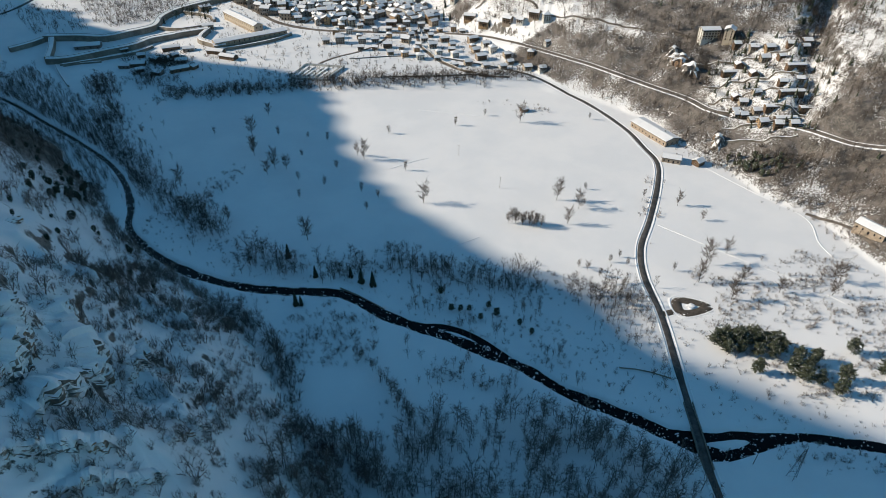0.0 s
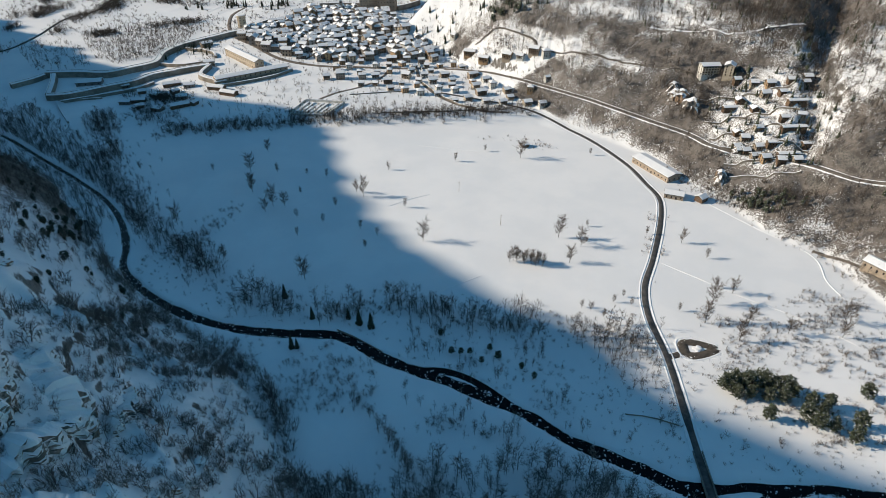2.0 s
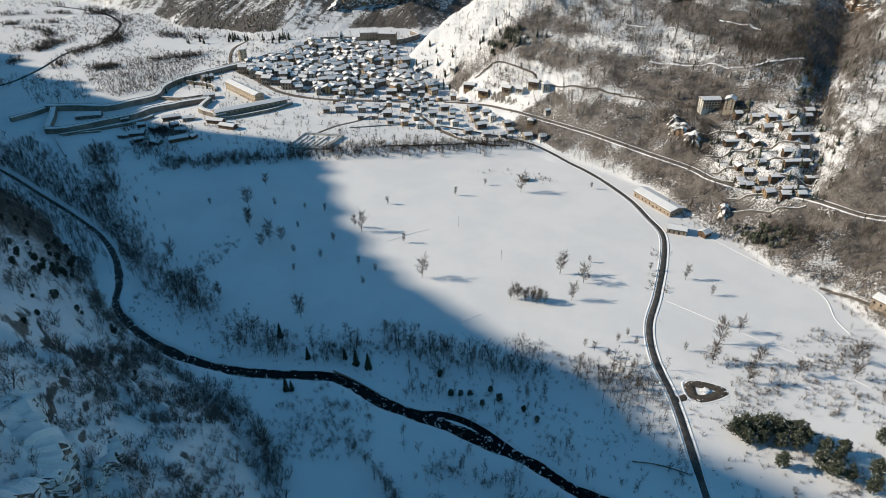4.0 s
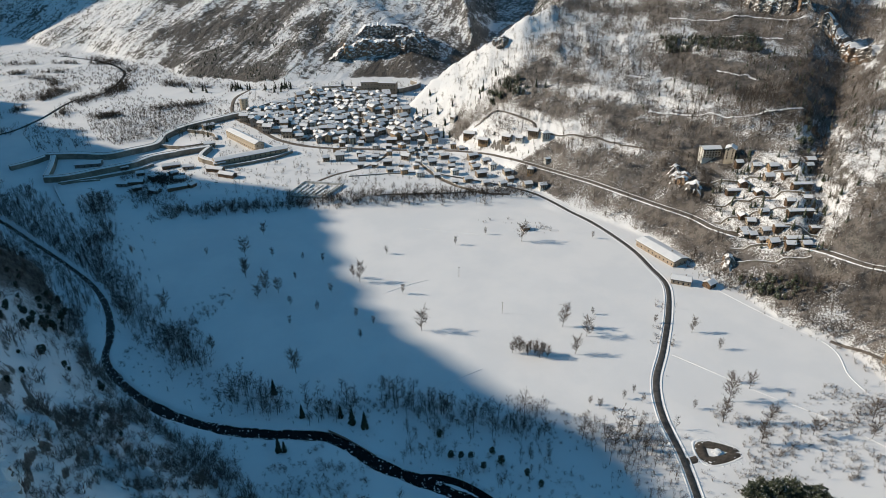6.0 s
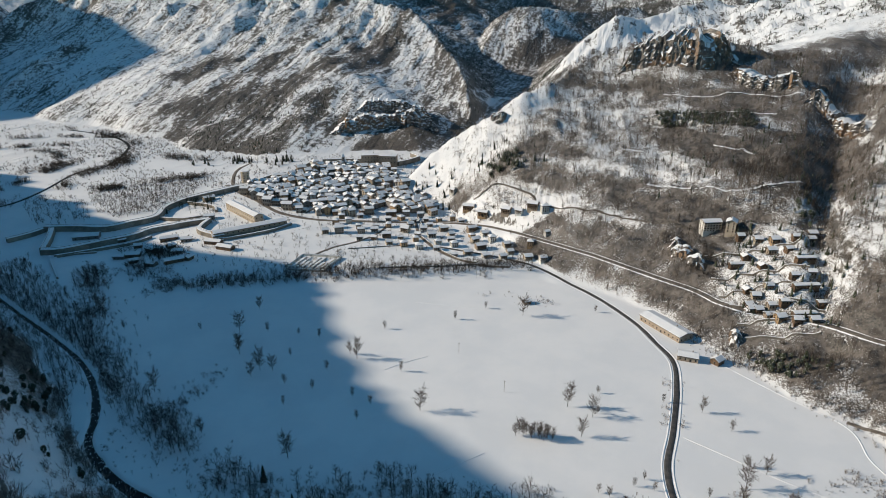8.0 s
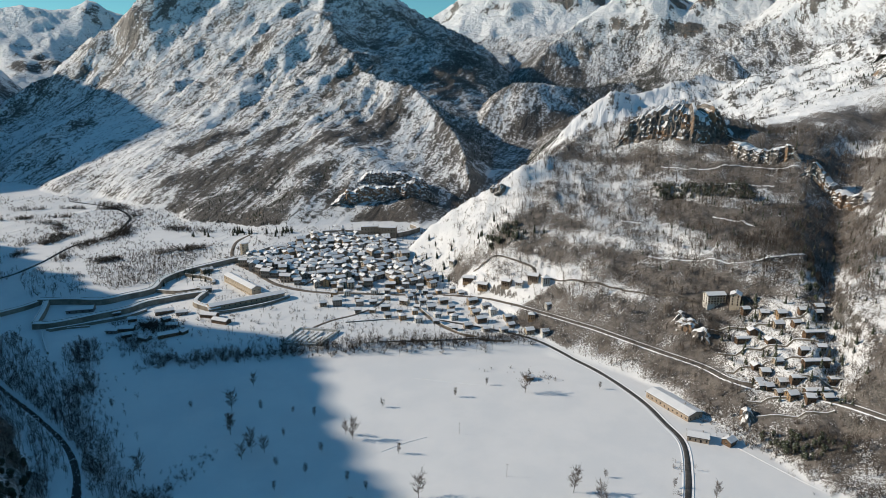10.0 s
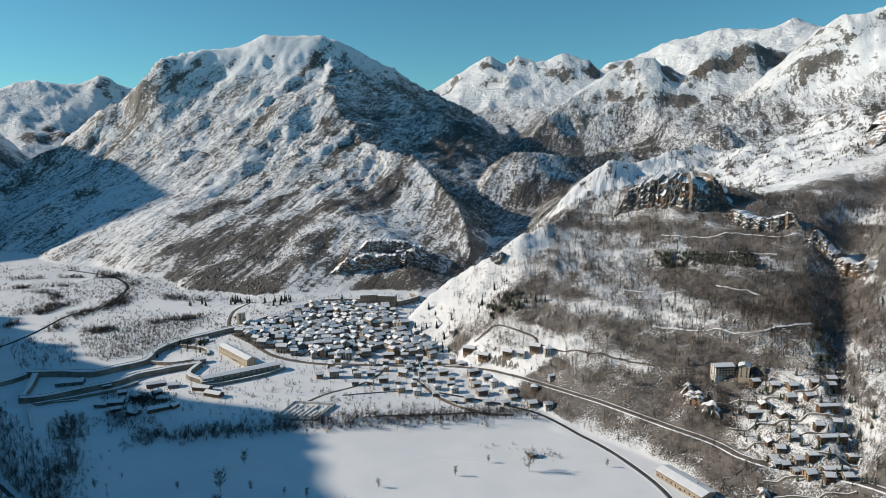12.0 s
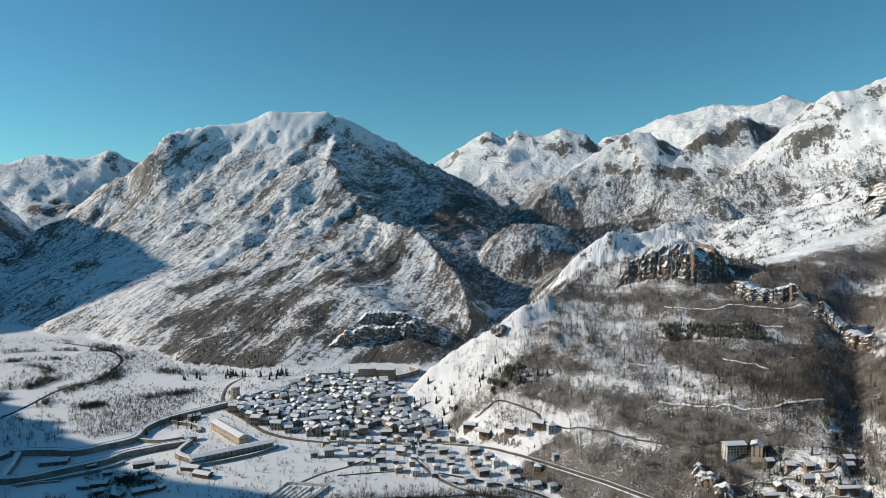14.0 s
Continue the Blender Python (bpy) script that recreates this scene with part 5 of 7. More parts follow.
def house(w, d, h, rise, wall, label, hip=False, storeys=2, balcony=0, cols=3, side=2, category="house", group="village houses", over=0.6, name="house", deep=4.0, rail=None):
    root = tagged(new(name), label, category, group)
    bm = bmesh.new()
    prof = [(-d / 2, -deep), (d / 2, -deep), (d / 2, h), (0, h + (0 if hip else rise)), (-d / 2, h)]
    ends = [[bm.verts.new((x, y, z)) for y, z in prof] for x in (-w / 2, w / 2)]
    bm.faces.new(ends[0][::-1])
    bm.faces.new(ends[1])
    for k in range(5):
        j = (k + 1) % 5
        bm.faces.new((ends[0][k], ends[0][j], ends[1][j], ends[1][k]))
    bmesh.ops.recalc_face_normals(bm, faces=bm.faces)
    part("wall", bm, WALLS[wall], root)
    make = hip_roof if hip else gable_roof
    bm = make(bmesh.new(), w, d, h, rise, over, 0.03, 0.28)
    bmesh.ops.recalc_face_normals(bm, faces=bm.faces)
    roof = part("roof", bm, EAVES, root, "dark slate roof under snow")
    bm = make(bmesh.new(), w, d, h, rise, over - 0.14, 0.315, 0.42)
    bmesh.ops.recalc_face_normals(bm, faces=bm.faces)
    bmesh.ops.bevel(bm, geom=[e for e in bm.edges], offset=0.12, segments=1, affect="EDGES")
    part("roof_snow", bm, SNOW, roof, "thick white snow")
    bm = bmesh.new()
    x, y = 0.22 * w, 0.16 * d
    top = h + rise * 0.7 + 1.5
    box(bm, x - 0.35, y - 0.35, h, x + 0.35, y + 0.35, top)
    box(bm, x - 0.5, y - 0.5, top, x + 0.5, y + 0.5, top + 0.18)
    part("chimney", bm, WALLS["grey"], roof)
    each = h / storeys
    for s in range(storeys):
        z = each * s + 0.28 * each
        for k in range(cols):
            x = w * ((k + 0.5) / cols - 0.5)
            if s == 0 and k == cols // 2:
                put_part("door", DOORWAY, root, x, -d / 2 - 0.01, 0.05)
            else:
                put_part("window", WIDE_WINDOW if balcony and s else WINDOW, root, x, -d / 2 - 0.01, z)
        for k in range(side):
            y = d * ((k + 0.5) / side - 0.5)
            put_part("window", WINDOW, root, -w / 2 - 0.01, y, z, -90)
            if s or name != "house":
                put_part("window", WINDOW, root, w / 2 + 0.01, y, z, 90)
    for s in range(1, balcony + 1):
        bm = bmesh.new()
        z = each * s
        e = w / 2 - 0.4 if rail else 0.34 * w
        box(bm, -e, -d / 2 - 1.25, z - 0.14, e, -d / 2 - 0.01, z)
        box(bm, -e, -d / 2 - 1.25, z + 0.85, e, -d / 2 - 1.15, z + 0.97)
        box(bm, -e, -d / 2 - 1.23, z + 0.12, e, -d / 2 - 1.17, z + 0.72)
        n = max(3, round(w / 2))
        for k in range(n + 1):
            x = -e + 0.05 + (2 * e - 0.1) * k / n
            box(bm, x - 0.05, -d / 2 - 1.26, z, x + 0.05, -d / 2 - 1.14, z + 0.95)
        part("balcony", bm, WALLS[rail] if rail else TIMBER, root, "long pale balcony" if rail else "brown timber balcony")
    return root


def place_at(root, places, vary=0.0, size=1.0):
    """Sets the thing at its first place and copies of it at the others: x, y and degrees. vary: how much their sizes differ."""
    rng = random.Random(len(places))
    for n, (x, y, turn) in enumerate(places):
        r = 4.0
        z = float(np.mean(ground_at(np.array([x, x + r, x - r, x, x]), np.array([y, y, y, y + r, y - r]))[0]))
        m = pose(x, y, z, 0, 0, turn)
        ob = root if n == 0 else copy_thing(root, m)
        k = size * (1 + rng.uniform(-vary, vary))
        ob.matrix_basis = m @ Matrix.Diagonal((k, k * (1 + rng.uniform(-vary, vary)), k * (1 + rng.uniform(-vary, vary)), 1))


def build_town():
    rng = np.random.default_rng(5)
    spots = []
    for gy in np.arange(742, 990, 10.2):
        for gx in np.arange(-275, 0, 10.8):
            x, y = gx + rng.uniform(-2.4, 2.4) + 9 * math.sin(gy / 27), gy + rng.uniform(-2.2, 2.2) + 7 * math.sin(gx / 33)
            if inside_shape(np.array([x]), np.array([y]), TOWN)[0] and rng.random() < 0.90 and clear_of_roads(np.array([x]), np.array([y]), 5.0)[0]:
                turn = 14 + 16 * math.sin(x / 70 + y / 90) + rng.normal(0, 11) + (90 if rng.random() < 0.4 else 0)
                spots.append((x, y, turn))
    order = rng.permutation(len(spots))
    kinds = [
        dict(w=7.0, d=6.6, h=6.4, rise=1.6, wall="cream", label="cream rendered village house under a snowy roof", storeys=3, cols=2, side=1),
        dict(w=8.6, d=6.1, h=6.0, rise=1.6, wall="grey", label="grey stone village house under a snowy roof", storeys=2, cols=4, side=1),
        dict(w=6.1, d=5.7, h=5.1, rise=1.4, wall="grey", label="small stone village house with snow on its roof", storeys=2, cols=2, side=1),
        dict(w=9.8, d=6.6, h=7.2, rise=1.7, wall="tan", label="long tan village house under a snowy roof", storeys=2, cols=4, side=1),
        dict(w=7.4, d=7.0, h=6.8, rise=1.5, wall="white", label="pale village house with a snowy hipped roof", storeys=3, cols=2, side=1, hip=True),
        dict(w=5.7, d=5.3, h=4.4, rise=1.4, wall="wood", label="dark timber and stone village house under snow", storeys=2, cols=2, side=1),
        dict(w=7.4, d=6.1, h=6.8, rise=1.6, wall="ochre", label="ochre village house with a snow-covered roof", storeys=3, cols=2, side=1),
        dict(w=8.2, d=6.1, h=5.5, rise=1.6, wall="tan", label="weathered tan village house under thick snow", storeys=2, cols=3, side=1),
    ]
    share = [0, 1, 2, 3, 4, 5, 1, 7, 2, 6, 7, 1]
    groups = {}
    for n, k in enumerate(order):
        groups.setdefault(share[n % len(share)], []).append(spots[k])
    for k, some in groups.items():
        place_at(house(**kinds[k]), some, 0.17, 1.17)


VILLAS = [  # houses round the village: x, y, turn
    [(-195, 779, 20), (-180, 769, 15), (-42, 692, -20), (33, 663, 25), (65, 646, 20), (24, 628, 20), (83, 615, 15), (-129, 686, 18)],
    [(-108, 719, 15), (-78, 725, -10), (-6, 656, 20), (11, 650, 22), (-25, 643, 12), (51, 662, 20), (106, 672, 10)],
    [(-147, 759, 12), (-61, 675, 8), (0, 696, 18), (31, 691, 24), (38, 644, 20), (68, 692, -30), (95, 681, -25)],
    [(-168, 758, 20), (-76, 692, 10), (-13, 676, 16), (44, 677, 24), (42, 621, 18), (59, 618, 20), (81, 684, -28), (11, 791, -40)],
    [(-62, 745, 6), (29, 735, -15), (44, 709, -25)],
    [(-44, 745, 4), (-27, 740, 8), (-114, 688, 12), (-90, 688, 12)],
]
VILLA_KINDS = [
    dict(w=9.1, d=8.0, h=5.3, rise=2.0, wall="cream", label="cream villa with balconies and a snowy roof", storeys=2, balcony=1, over=0.9),
    dict(w=8.4, d=8.4, h=6.6, rise=1.8, wall="white", label="white villa with a snow-covered hipped roof", storeys=3, hip=True, over=0.85),
    dict(w=12.2, d=8.4, h=6.7, rise=2.0, wall="tan", label="broad tan apartment house with balconies under snow", storeys=3, balcony=2, cols=5, over=0.85),
    dict(w=8.7, d=7.6, h=4.9, rise=1.9, wall="white", label="white two-storey house with a snowy gable roof", storeys=2, balcony=1, over=0.9),
    dict(w=14.4, d=9.1, h=7.4, rise=2.1, wall="ochre", label="large ochre guest house with balconies and snowy roof", storeys=3, balcony=2, cols=6, over=0.9),
    dict(w=9.9, d=7.6, h=7.0, rise=1.7, wall="grey", label="grey three-storey house with snow on its roof", storeys=3, cols=4),
]
CHALETS = [
    [(256, 551, 5), (288, 524, -5), (279, 515, 8), (271, 486, 0), (235, 477, 12), (239, 469, 8), (257, 447, -6)],
    [(266, 540, -6), (301, 524, 4), (252, 485, 10), (242, 482, -4), (235, 471, 4), (267, 444, 0)],
    [(306, 533, 0), (270, 524, 6), (285, 488, -8), (249, 470, 6), (243, 460, 8)],
    [(258, 510, 88), (252, 527, 84), (240, 492, 92)],
]
CHALET_KINDS = [
    dict(w=7.0, d=6.3, h=4.2, rise=1.8, wall="wood", label="dark timber chalet with a thick snowy roof", storeys=2, balcony=1, over=0.95),
    dict(w=6.6, d=6.3, h=4.0, rise=1.8, wall="cream", label="cream and timber chalet under deep snow", storeys=2, balcony=1, over=0.95),
    dict(w=7.7, d=5.9, h=3.7, rise=1.8, wall="tan", label="stone and timber chalet with snow on its roof", storeys=2, over=0.9),
    dict(w=7.7, d=7.3, h=4.8, rise=2.4, wall="wood", label="tall dark chalet with a timber gable and balconies", storeys=2, balcony=1, over=0.95),
]


def build_outskirts():
    for kind, some in zip(VILLA_KINDS, VILLAS):
        place_at(house(**kind), some, 0.12, 0.86)
    suburb = [(-120, 742), (15, 735), (60, 668), (112, 640), (98, 606), (30, 615), (-40, 640), (-130, 690)]
    x, y, rng = spread(900, -130, 115, 600, 745, 211)
    taken = [(p[0], p[1]) for some in VILLAS for p in some]
    added = []
    for px, py in zip(x, y):
        spot = (np.array([px]), np.array([py]))
        if len(added) < 36 and inside_shape(*spot, suburb)[0] and clear_of_roads(*spot, 6.0)[0] and min(math.dist((px, py), q) for q in taken) > 13.5:
            taken.append((px, py))
            added.append((px, py, 16 + rng.normal(0, 14)))
    for n, (kind, wall, label) in enumerate(((0, "white", "small white villa with a broad snowy roof"), (3, "cream", "small cream house with a snowy gable roof"), (1, "ochre", "small ochre villa with a snowy hipped roof"))):
        place_at(house(**{**VILLA_KINDS[kind], "wall": wall, "label": label}), added[n::3], 0.14, 0.74)
    for kind, some in zip(CHALET_KINDS, CHALETS):
        place_at(house(**kind, group="hillside chalets", category="chalet", name="chalet", deep=3.0), some, 0.1, 0.84)
    place_at(house(6.5, 6, 4.0, 1.7, "ochre", "bright orange chalet with a snowy roof", storeys=2, balcony=1, group="hillside chalets", category="chalet", name="chalet", over=0.9, deep=3), [(275, 531, 4), (248, 454, 10)])
    for x, y, turn, w in ((285, 500, 4, 20), (244, 523, 6, 18), (274, 474, 4, 26), (265, 454, 2, 22), (283, 463, 2, 12), (258, 466, 0, 14)):
        place_at(house(0.75 * w, 4.5, 2.6, 0.8, "wood", "long low timber outbuilding with a flat snowy roof", storeys=1, cols=max(3, round(w / 4)), side=1, category="outbuilding", group="hamlet outbuildings", name="outbuilding", deep=3), [(x, y, turn)])
    place_at(house(16, 8.5, 8.6, 1.6, "white", "four-storey hillside apartment block with long balconies", storeys=4, balcony=3, cols=6, category="apartments", group="", over=0.9, name="apartment_block", deep=8, rail="cream"), [(238, 572, 6)])
    place_at(house(9, 8, 9.5, 2.0, "cream", "tall cream gabled hotel with timber balconies", storeys=4, balcony=3, cols=3, category="hotel", group="", over=0.95, name="hotel", deep=8), [(252, 562, 62)])
    # barracks of the fort
    place_at(house(72, 11, 8.5, 2.2, "cream", "long stone barracks with arched windows and snowy roof", storeys=2, cols=15, side=2, category="barracks", group="fort buildings", name="barracks"), [(-234, 744, -47)])
    place_at(house(80, 12, 7.0, 1.8, "tan", "long low fort barracks with a snow-covered roof", storeys=2, cols=14, side=2, category="barracks", group="fort buildings", name="barracks"), [(-212, 690, 34)])
    place_at(house(26, 15, 17, 0.9, "tan", "massive brown fort block with a flat snowy top", storeys=3, cols=6, hip=True, category="fort block", group="fort buildings", name="fort_block", over=0.4), [(-112, 975, 8), (-84, 969, -6)])
    place_at(house(12, 9, 5, 1.5, "tan", "small fort guardhouse with a snowy roof", storeys=1, cols=3, category="guardhouse", group="fort buildings", name="guardhouse"), [(-240, 668, 30), (-272, 733, 20)])
    # farm sheds in the shade, and the sheds by the valley road
    place_at(house(18, 7.5, 3.4, 1.6, "wood", "open timber farm shed with a broad snowy roof", storeys=1, cols=5, category="shed", group="farm sheds", name="shed"), [(-294, 672, 24), (-240, 655, -12), (-315, 629, 10), (-262, 606, 30), (-223, 640, -20)])
    place_at(house(42, 14, 5.0, 1.6, "tan", "long tan workshop with a flat-pitched snowy roof", storeys=1, cols=10, side=3, category="workshop", group="", over=0.8, name="workshop"), [(176, 482, -63)])
    place_at(house(14, 9.5, 3.6, 1.2, "tan", "low tan shed with snow on its roof by the road", storeys=1, cols=4, category="shed", group="", name="shed"), [(178, 438, -20)])
    place_at(house(7.5, 6.5, 3.4, 1.8, "wood", "small dark cottage with a snowy roof", storeys=1, cols=2, side=1, category="cottage", group="", name="cottage"), [(197, 432, 35)])
    place_at(house(19, 9.5, 4.2, 2.0, "tan", "farm building with a snowy roof beside a lane", storeys=1, cols=5, category="farm", group="", name="farm_building"), [(275, 332, -58)])
    place_at(house(6, 5, 2.6, 1.2, "wood", "tiny timber hay hut with a snowy roof", storeys=1, cols=1, side=1, category="hut", group="", name="hut"), [(72, 528, 20)])


def farm_cluster():
    spots = [(-320, 655, 20), (-300, 642, -30), (-282, 648, 50), (-268, 630, 10), (-250, 612, 70), (-282, 600, -15), (-305, 612, 35), (-325, 625, 0), (-345, 672, 30), (-272, 664, 15)]
    place_at(house(8, 6, 3.0, 1.5, "wood", "small dark farm hut with a snowy roof", storeys=1, cols=2, side=1, category="hut", group="farm huts", name="farm_hut"), spots[0::2])
    place_at(house(11, 6.5, 3.2, 1.6, "grey", "low stone farm hut under snow", storeys=1, cols=3, side=1, category="hut", group="farm huts", name="farm_hut"), spots[1::2])


def round_tower():
    root = tagged(new("tower_block"), "pale cylindrical tower block with a snowy flat roof", "tower")
    bm = bmesh.new()
    bmesh.ops.create_cone(bm, cap_ends=True, segments=14, radius1=5.5, radius2=5.5, depth=24, matrix=Matrix.Translation((0, 0, 9)))
    part("wall", bm, WALLS["cream"], root)
    bm = bmesh.new()
    bmesh.ops.create_cone(bm, cap_ends=True, segments=14, radius1=5.9, radius2=5.6, depth=0.9, matrix=Matrix.Translation((0, 0, 21.5)))
    part("roof_snow", bm, SNOW, root, "flat snowy roof")
    for s in range(6):
        for k in range(7):
            a = 2 * math.pi * (2 * k + 0.5) / 14
            put_part("window", WIDE_WINDOW, root, 5.38 * math.cos(a), 5.38 * math.sin(a), 1.2 + 3.3 * s, math.degrees(a) + 90)
    place_at(root, [(-268, 866, 0)])


def bell_tower():
    root = tagged(new("bell_tower"), "slender stone church bell tower with a snowy spire", "church tower")
    bm = box(bmesh.new(), -2.2, -2.2, -3, 2.2, 2.2, 17)
    part("shaft", bm, WALLS["grey"], root)
    for k in range(4):
        put_part("belfry_opening", WIDE_WINDOW, root, (0, 2.21, 0, -2.21)[k], (-2.21, 0, 2.21, 0)[k], 13.5, 90 * k)
    bm = bmesh.new()
    bmesh.ops.create_cone(bm, cap_ends=True, segments=4, radius1=3.5, radius2=0.1, depth=6, matrix=Matrix.Translation((0, 0, 20)) @ Matrix.Rotation(math.pi / 4, 4, "Z"))
    part("spire", bm, SNOW, root, "snow-covered pyramid spire")
    place_at(root, [(-150, 960, 12)])


def rampart(line, thick, tall, label, top=0.8):
    """A massive sloped wall along a line, with snow on its walk and a parapet."""
    root = tagged(new("fort_wall"), label, "fort wall", "walls of the fort")
    p = np.array([q[:2] for q in settled(line, 6.0, 3)]) if len(line) > 2 else np.array(line, float)
    t = np.gradient(p, axis=0)
    t /= np.linalg.norm(t, axis=1)[:, None]
    s = np.stack([t[:, 1], -t[:, 0]], -1)
    z = ground_at(p[:, 0], p[:, 1])[0]
    k = min(9, len(z) // 2 * 2 - 1)
    z = np.convolve(np.pad(z, k // 2, mode="edge"), np.ones(k) / k, "valid") if k > 2 else z
    n = len(p)

    def prism(name, prof, mat, note=""):
        verts = np.stack([np.column_stack([p + s * o, z + h]) for o, h in prof], 1).reshape(-1, 3)
        m = len(prof)
        faces = [(i * m + j, (i + 1) * m + j, (i + 1) * m + (j + 1) % m, i * m + (j + 1) % m) for i in range(n - 1) for j in range(m)]
        faces += [tuple(range(m)), tuple((n - 1) * m + j for j in reversed(range(m)))]
        ob = new(name, mesh_of(name, verts, faces, [mat]))
        ob.parent = root
        if note:
            tagged(ob, note)

    h = thick / 2
    prism("masonry", [(-h - 0.8, -4), (h + 0.8, -4), (h, tall), (-h, tall)], STONE)
    prism("snow_walk", [(-h + 0.25, tall + 0.01), (h - 1.0, tall + 0.01), (h - 1.1, tall + 0.5), (0, tall + 0.65), (-h + 0.45, tall + 0.5)], SNOW, "deep snow on the wall walk")
    prism("parapet", [(h - 0.95, tall + 0.004), (h - 0.06, tall + 0.004), (h - 0.06, tall + top), (h - 0.95, tall + top)], STONE)
    prism("parapet_snow", [(h - 1.0, tall + top + 0.003), (h, tall + top + 0.003), (h - 0.1, tall + top + 0.3), (h - 0.9, tall + top + 0.3)], SNOW, "snow on the parapet")


def build_fort():
    rampart([(-262, 858), (-282, 846), (-318, 818), (-334, 797), (-341, 772), (-338, 740), (-358, 720), (-378, 704), (-410, 706), (-446, 703)], 6.5, 6.0, "massive stone rampart with snow on its broad walk")
    rampart([(-268, 722), (-302, 710), (-326, 698), (-337, 680), (-361, 662), (-390, 640), (-410, 636)], 6, 5.5, "lower stone rampart with snowy walk and parapet")
    rampart([(-436, 700), (-424, 674), (-411, 640)], 5.5, 5.0, "stone cross wall of the fort under snow")
    rampart([(-446, 700), (-452, 686), (-466, 668)], 5, 4.5, "low stone outwork wall under snow")
    rampart([(-262, 850), (-226, 888), (-218, 922), (-200, 978)], 6.5, 6.0, "upper stone rampart beside the village under snow")
    rampart([(-255, 880), (-240, 906), (-222, 918)], 5, 5.0, "inner stone fort wall under snow")
    rampart([(-186, 988), (-155, 992), (-126, 990)], 5, 5.5, "stone curtain wall at the foot of the mountain")
    rampart([(-70, 972), (-52, 990), (-40, 1010), (-52, 1030)], 5, 6.0, "stone wall climbing the rocky mountain foot")
    rampart([(-245, 672), (-268, 690), (-268, 722)], 5, 4.5, "stone terrace wall beside the barracks")


def fort_outworks():
    rampart([(-390, 628), (-355, 648), (-330, 664), (-318, 682)], 3.0, 2.5, "low outer fort wall in the shaded ditch", 0.4)
    rampart([(-332, 742), (-300, 735), (-275, 745)], 3.5, 3.0, "stone terrace wall inside the fort", 0.5)
    rampart([(-322, 800), (-300, 790), (-280, 775), (-272, 758)], 3.0, 3.0, "inner stone wall of the fort yard", 0.5)
    rampart([(-250, 660), (-225, 668), (-190, 690), (-172, 712)], 3.0, 2.5, "low snowy bastion wall in front of the barracks", 0.4)
    place_at(house(26, 11, 3.5, 2.2, "grey", "broad shed with a rounded snowy roof inside the fort", storeys=1, cols=4, side=1, category="shed", group="fort buildings", name="fort_shed"), [(-388, 682, 14)])
    place_at(house(14, 8, 4.5, 1.6, "tan", "stone storehouse of the fort under snow", storeys=1, cols=3, side=1, category="storehouse", group="fort buildings", name="storehouse"), [(-235, 905, 30), (-215, 935, 60), (-300, 812, 40)])


def cemetery():
    root = tagged(new("cemetery"), "walled terraced cemetery with snow on its tomb rows", "cemetery")
    a, b, c, d = (np.array(q, float) for q in ((-149, 590), (-112, 586), (-100, 616), (-140, 622)))

    def wall(name, p, q, half, tall, lift):
        u = (q - p) / np.linalg.norm(q - p)
        s = np.array([u[1], -u[0]]) * half
        corners = [p - s, p + s, q + s, q - s]
        z = float(ground_at((p + q)[:1] / 2, (p + q)[1:] / 2)[0][0])
        verts = [(*v, z - 1.5) for v in corners] + [(*v, z + tall) for v in corners]
        faces = [(0, 1, 2, 3), (7, 6, 5, 4), (0, 4, 5, 1), (1, 5, 6, 2), (2, 6, 7, 3), (3, 7, 4, 0)]
        ob = new(name, mesh_of(name, verts, faces, [WALLS["white"]]))
        ob.parent = root
        verts = [(*(v + (m - v) * 0.06), z + h) for h in (tall + 0.005, tall + 0.4) for v, m in zip(corners, [sum(corners) / 4] * 4)]
        ob = new(name + "_snow", mesh_of(name + "_snow", verts, faces, [SNOW]))
        ob.parent = root

    for p, q in ((a, b), (b, c), (c, d), (d, a)):
        wall("wall", p, q, 0.3, 2.2, 0)
    for k in range(1, 8):
        f = k / 8
        p, q = a + (b - a) * f, d + (c - d) * f
        wall("tomb", p + (q - p) * 0.1, p + (q - p) * (0.9 if k % 3 else 0.55), 1.1, 0.9 + 0.4 * (k % 2), 0)


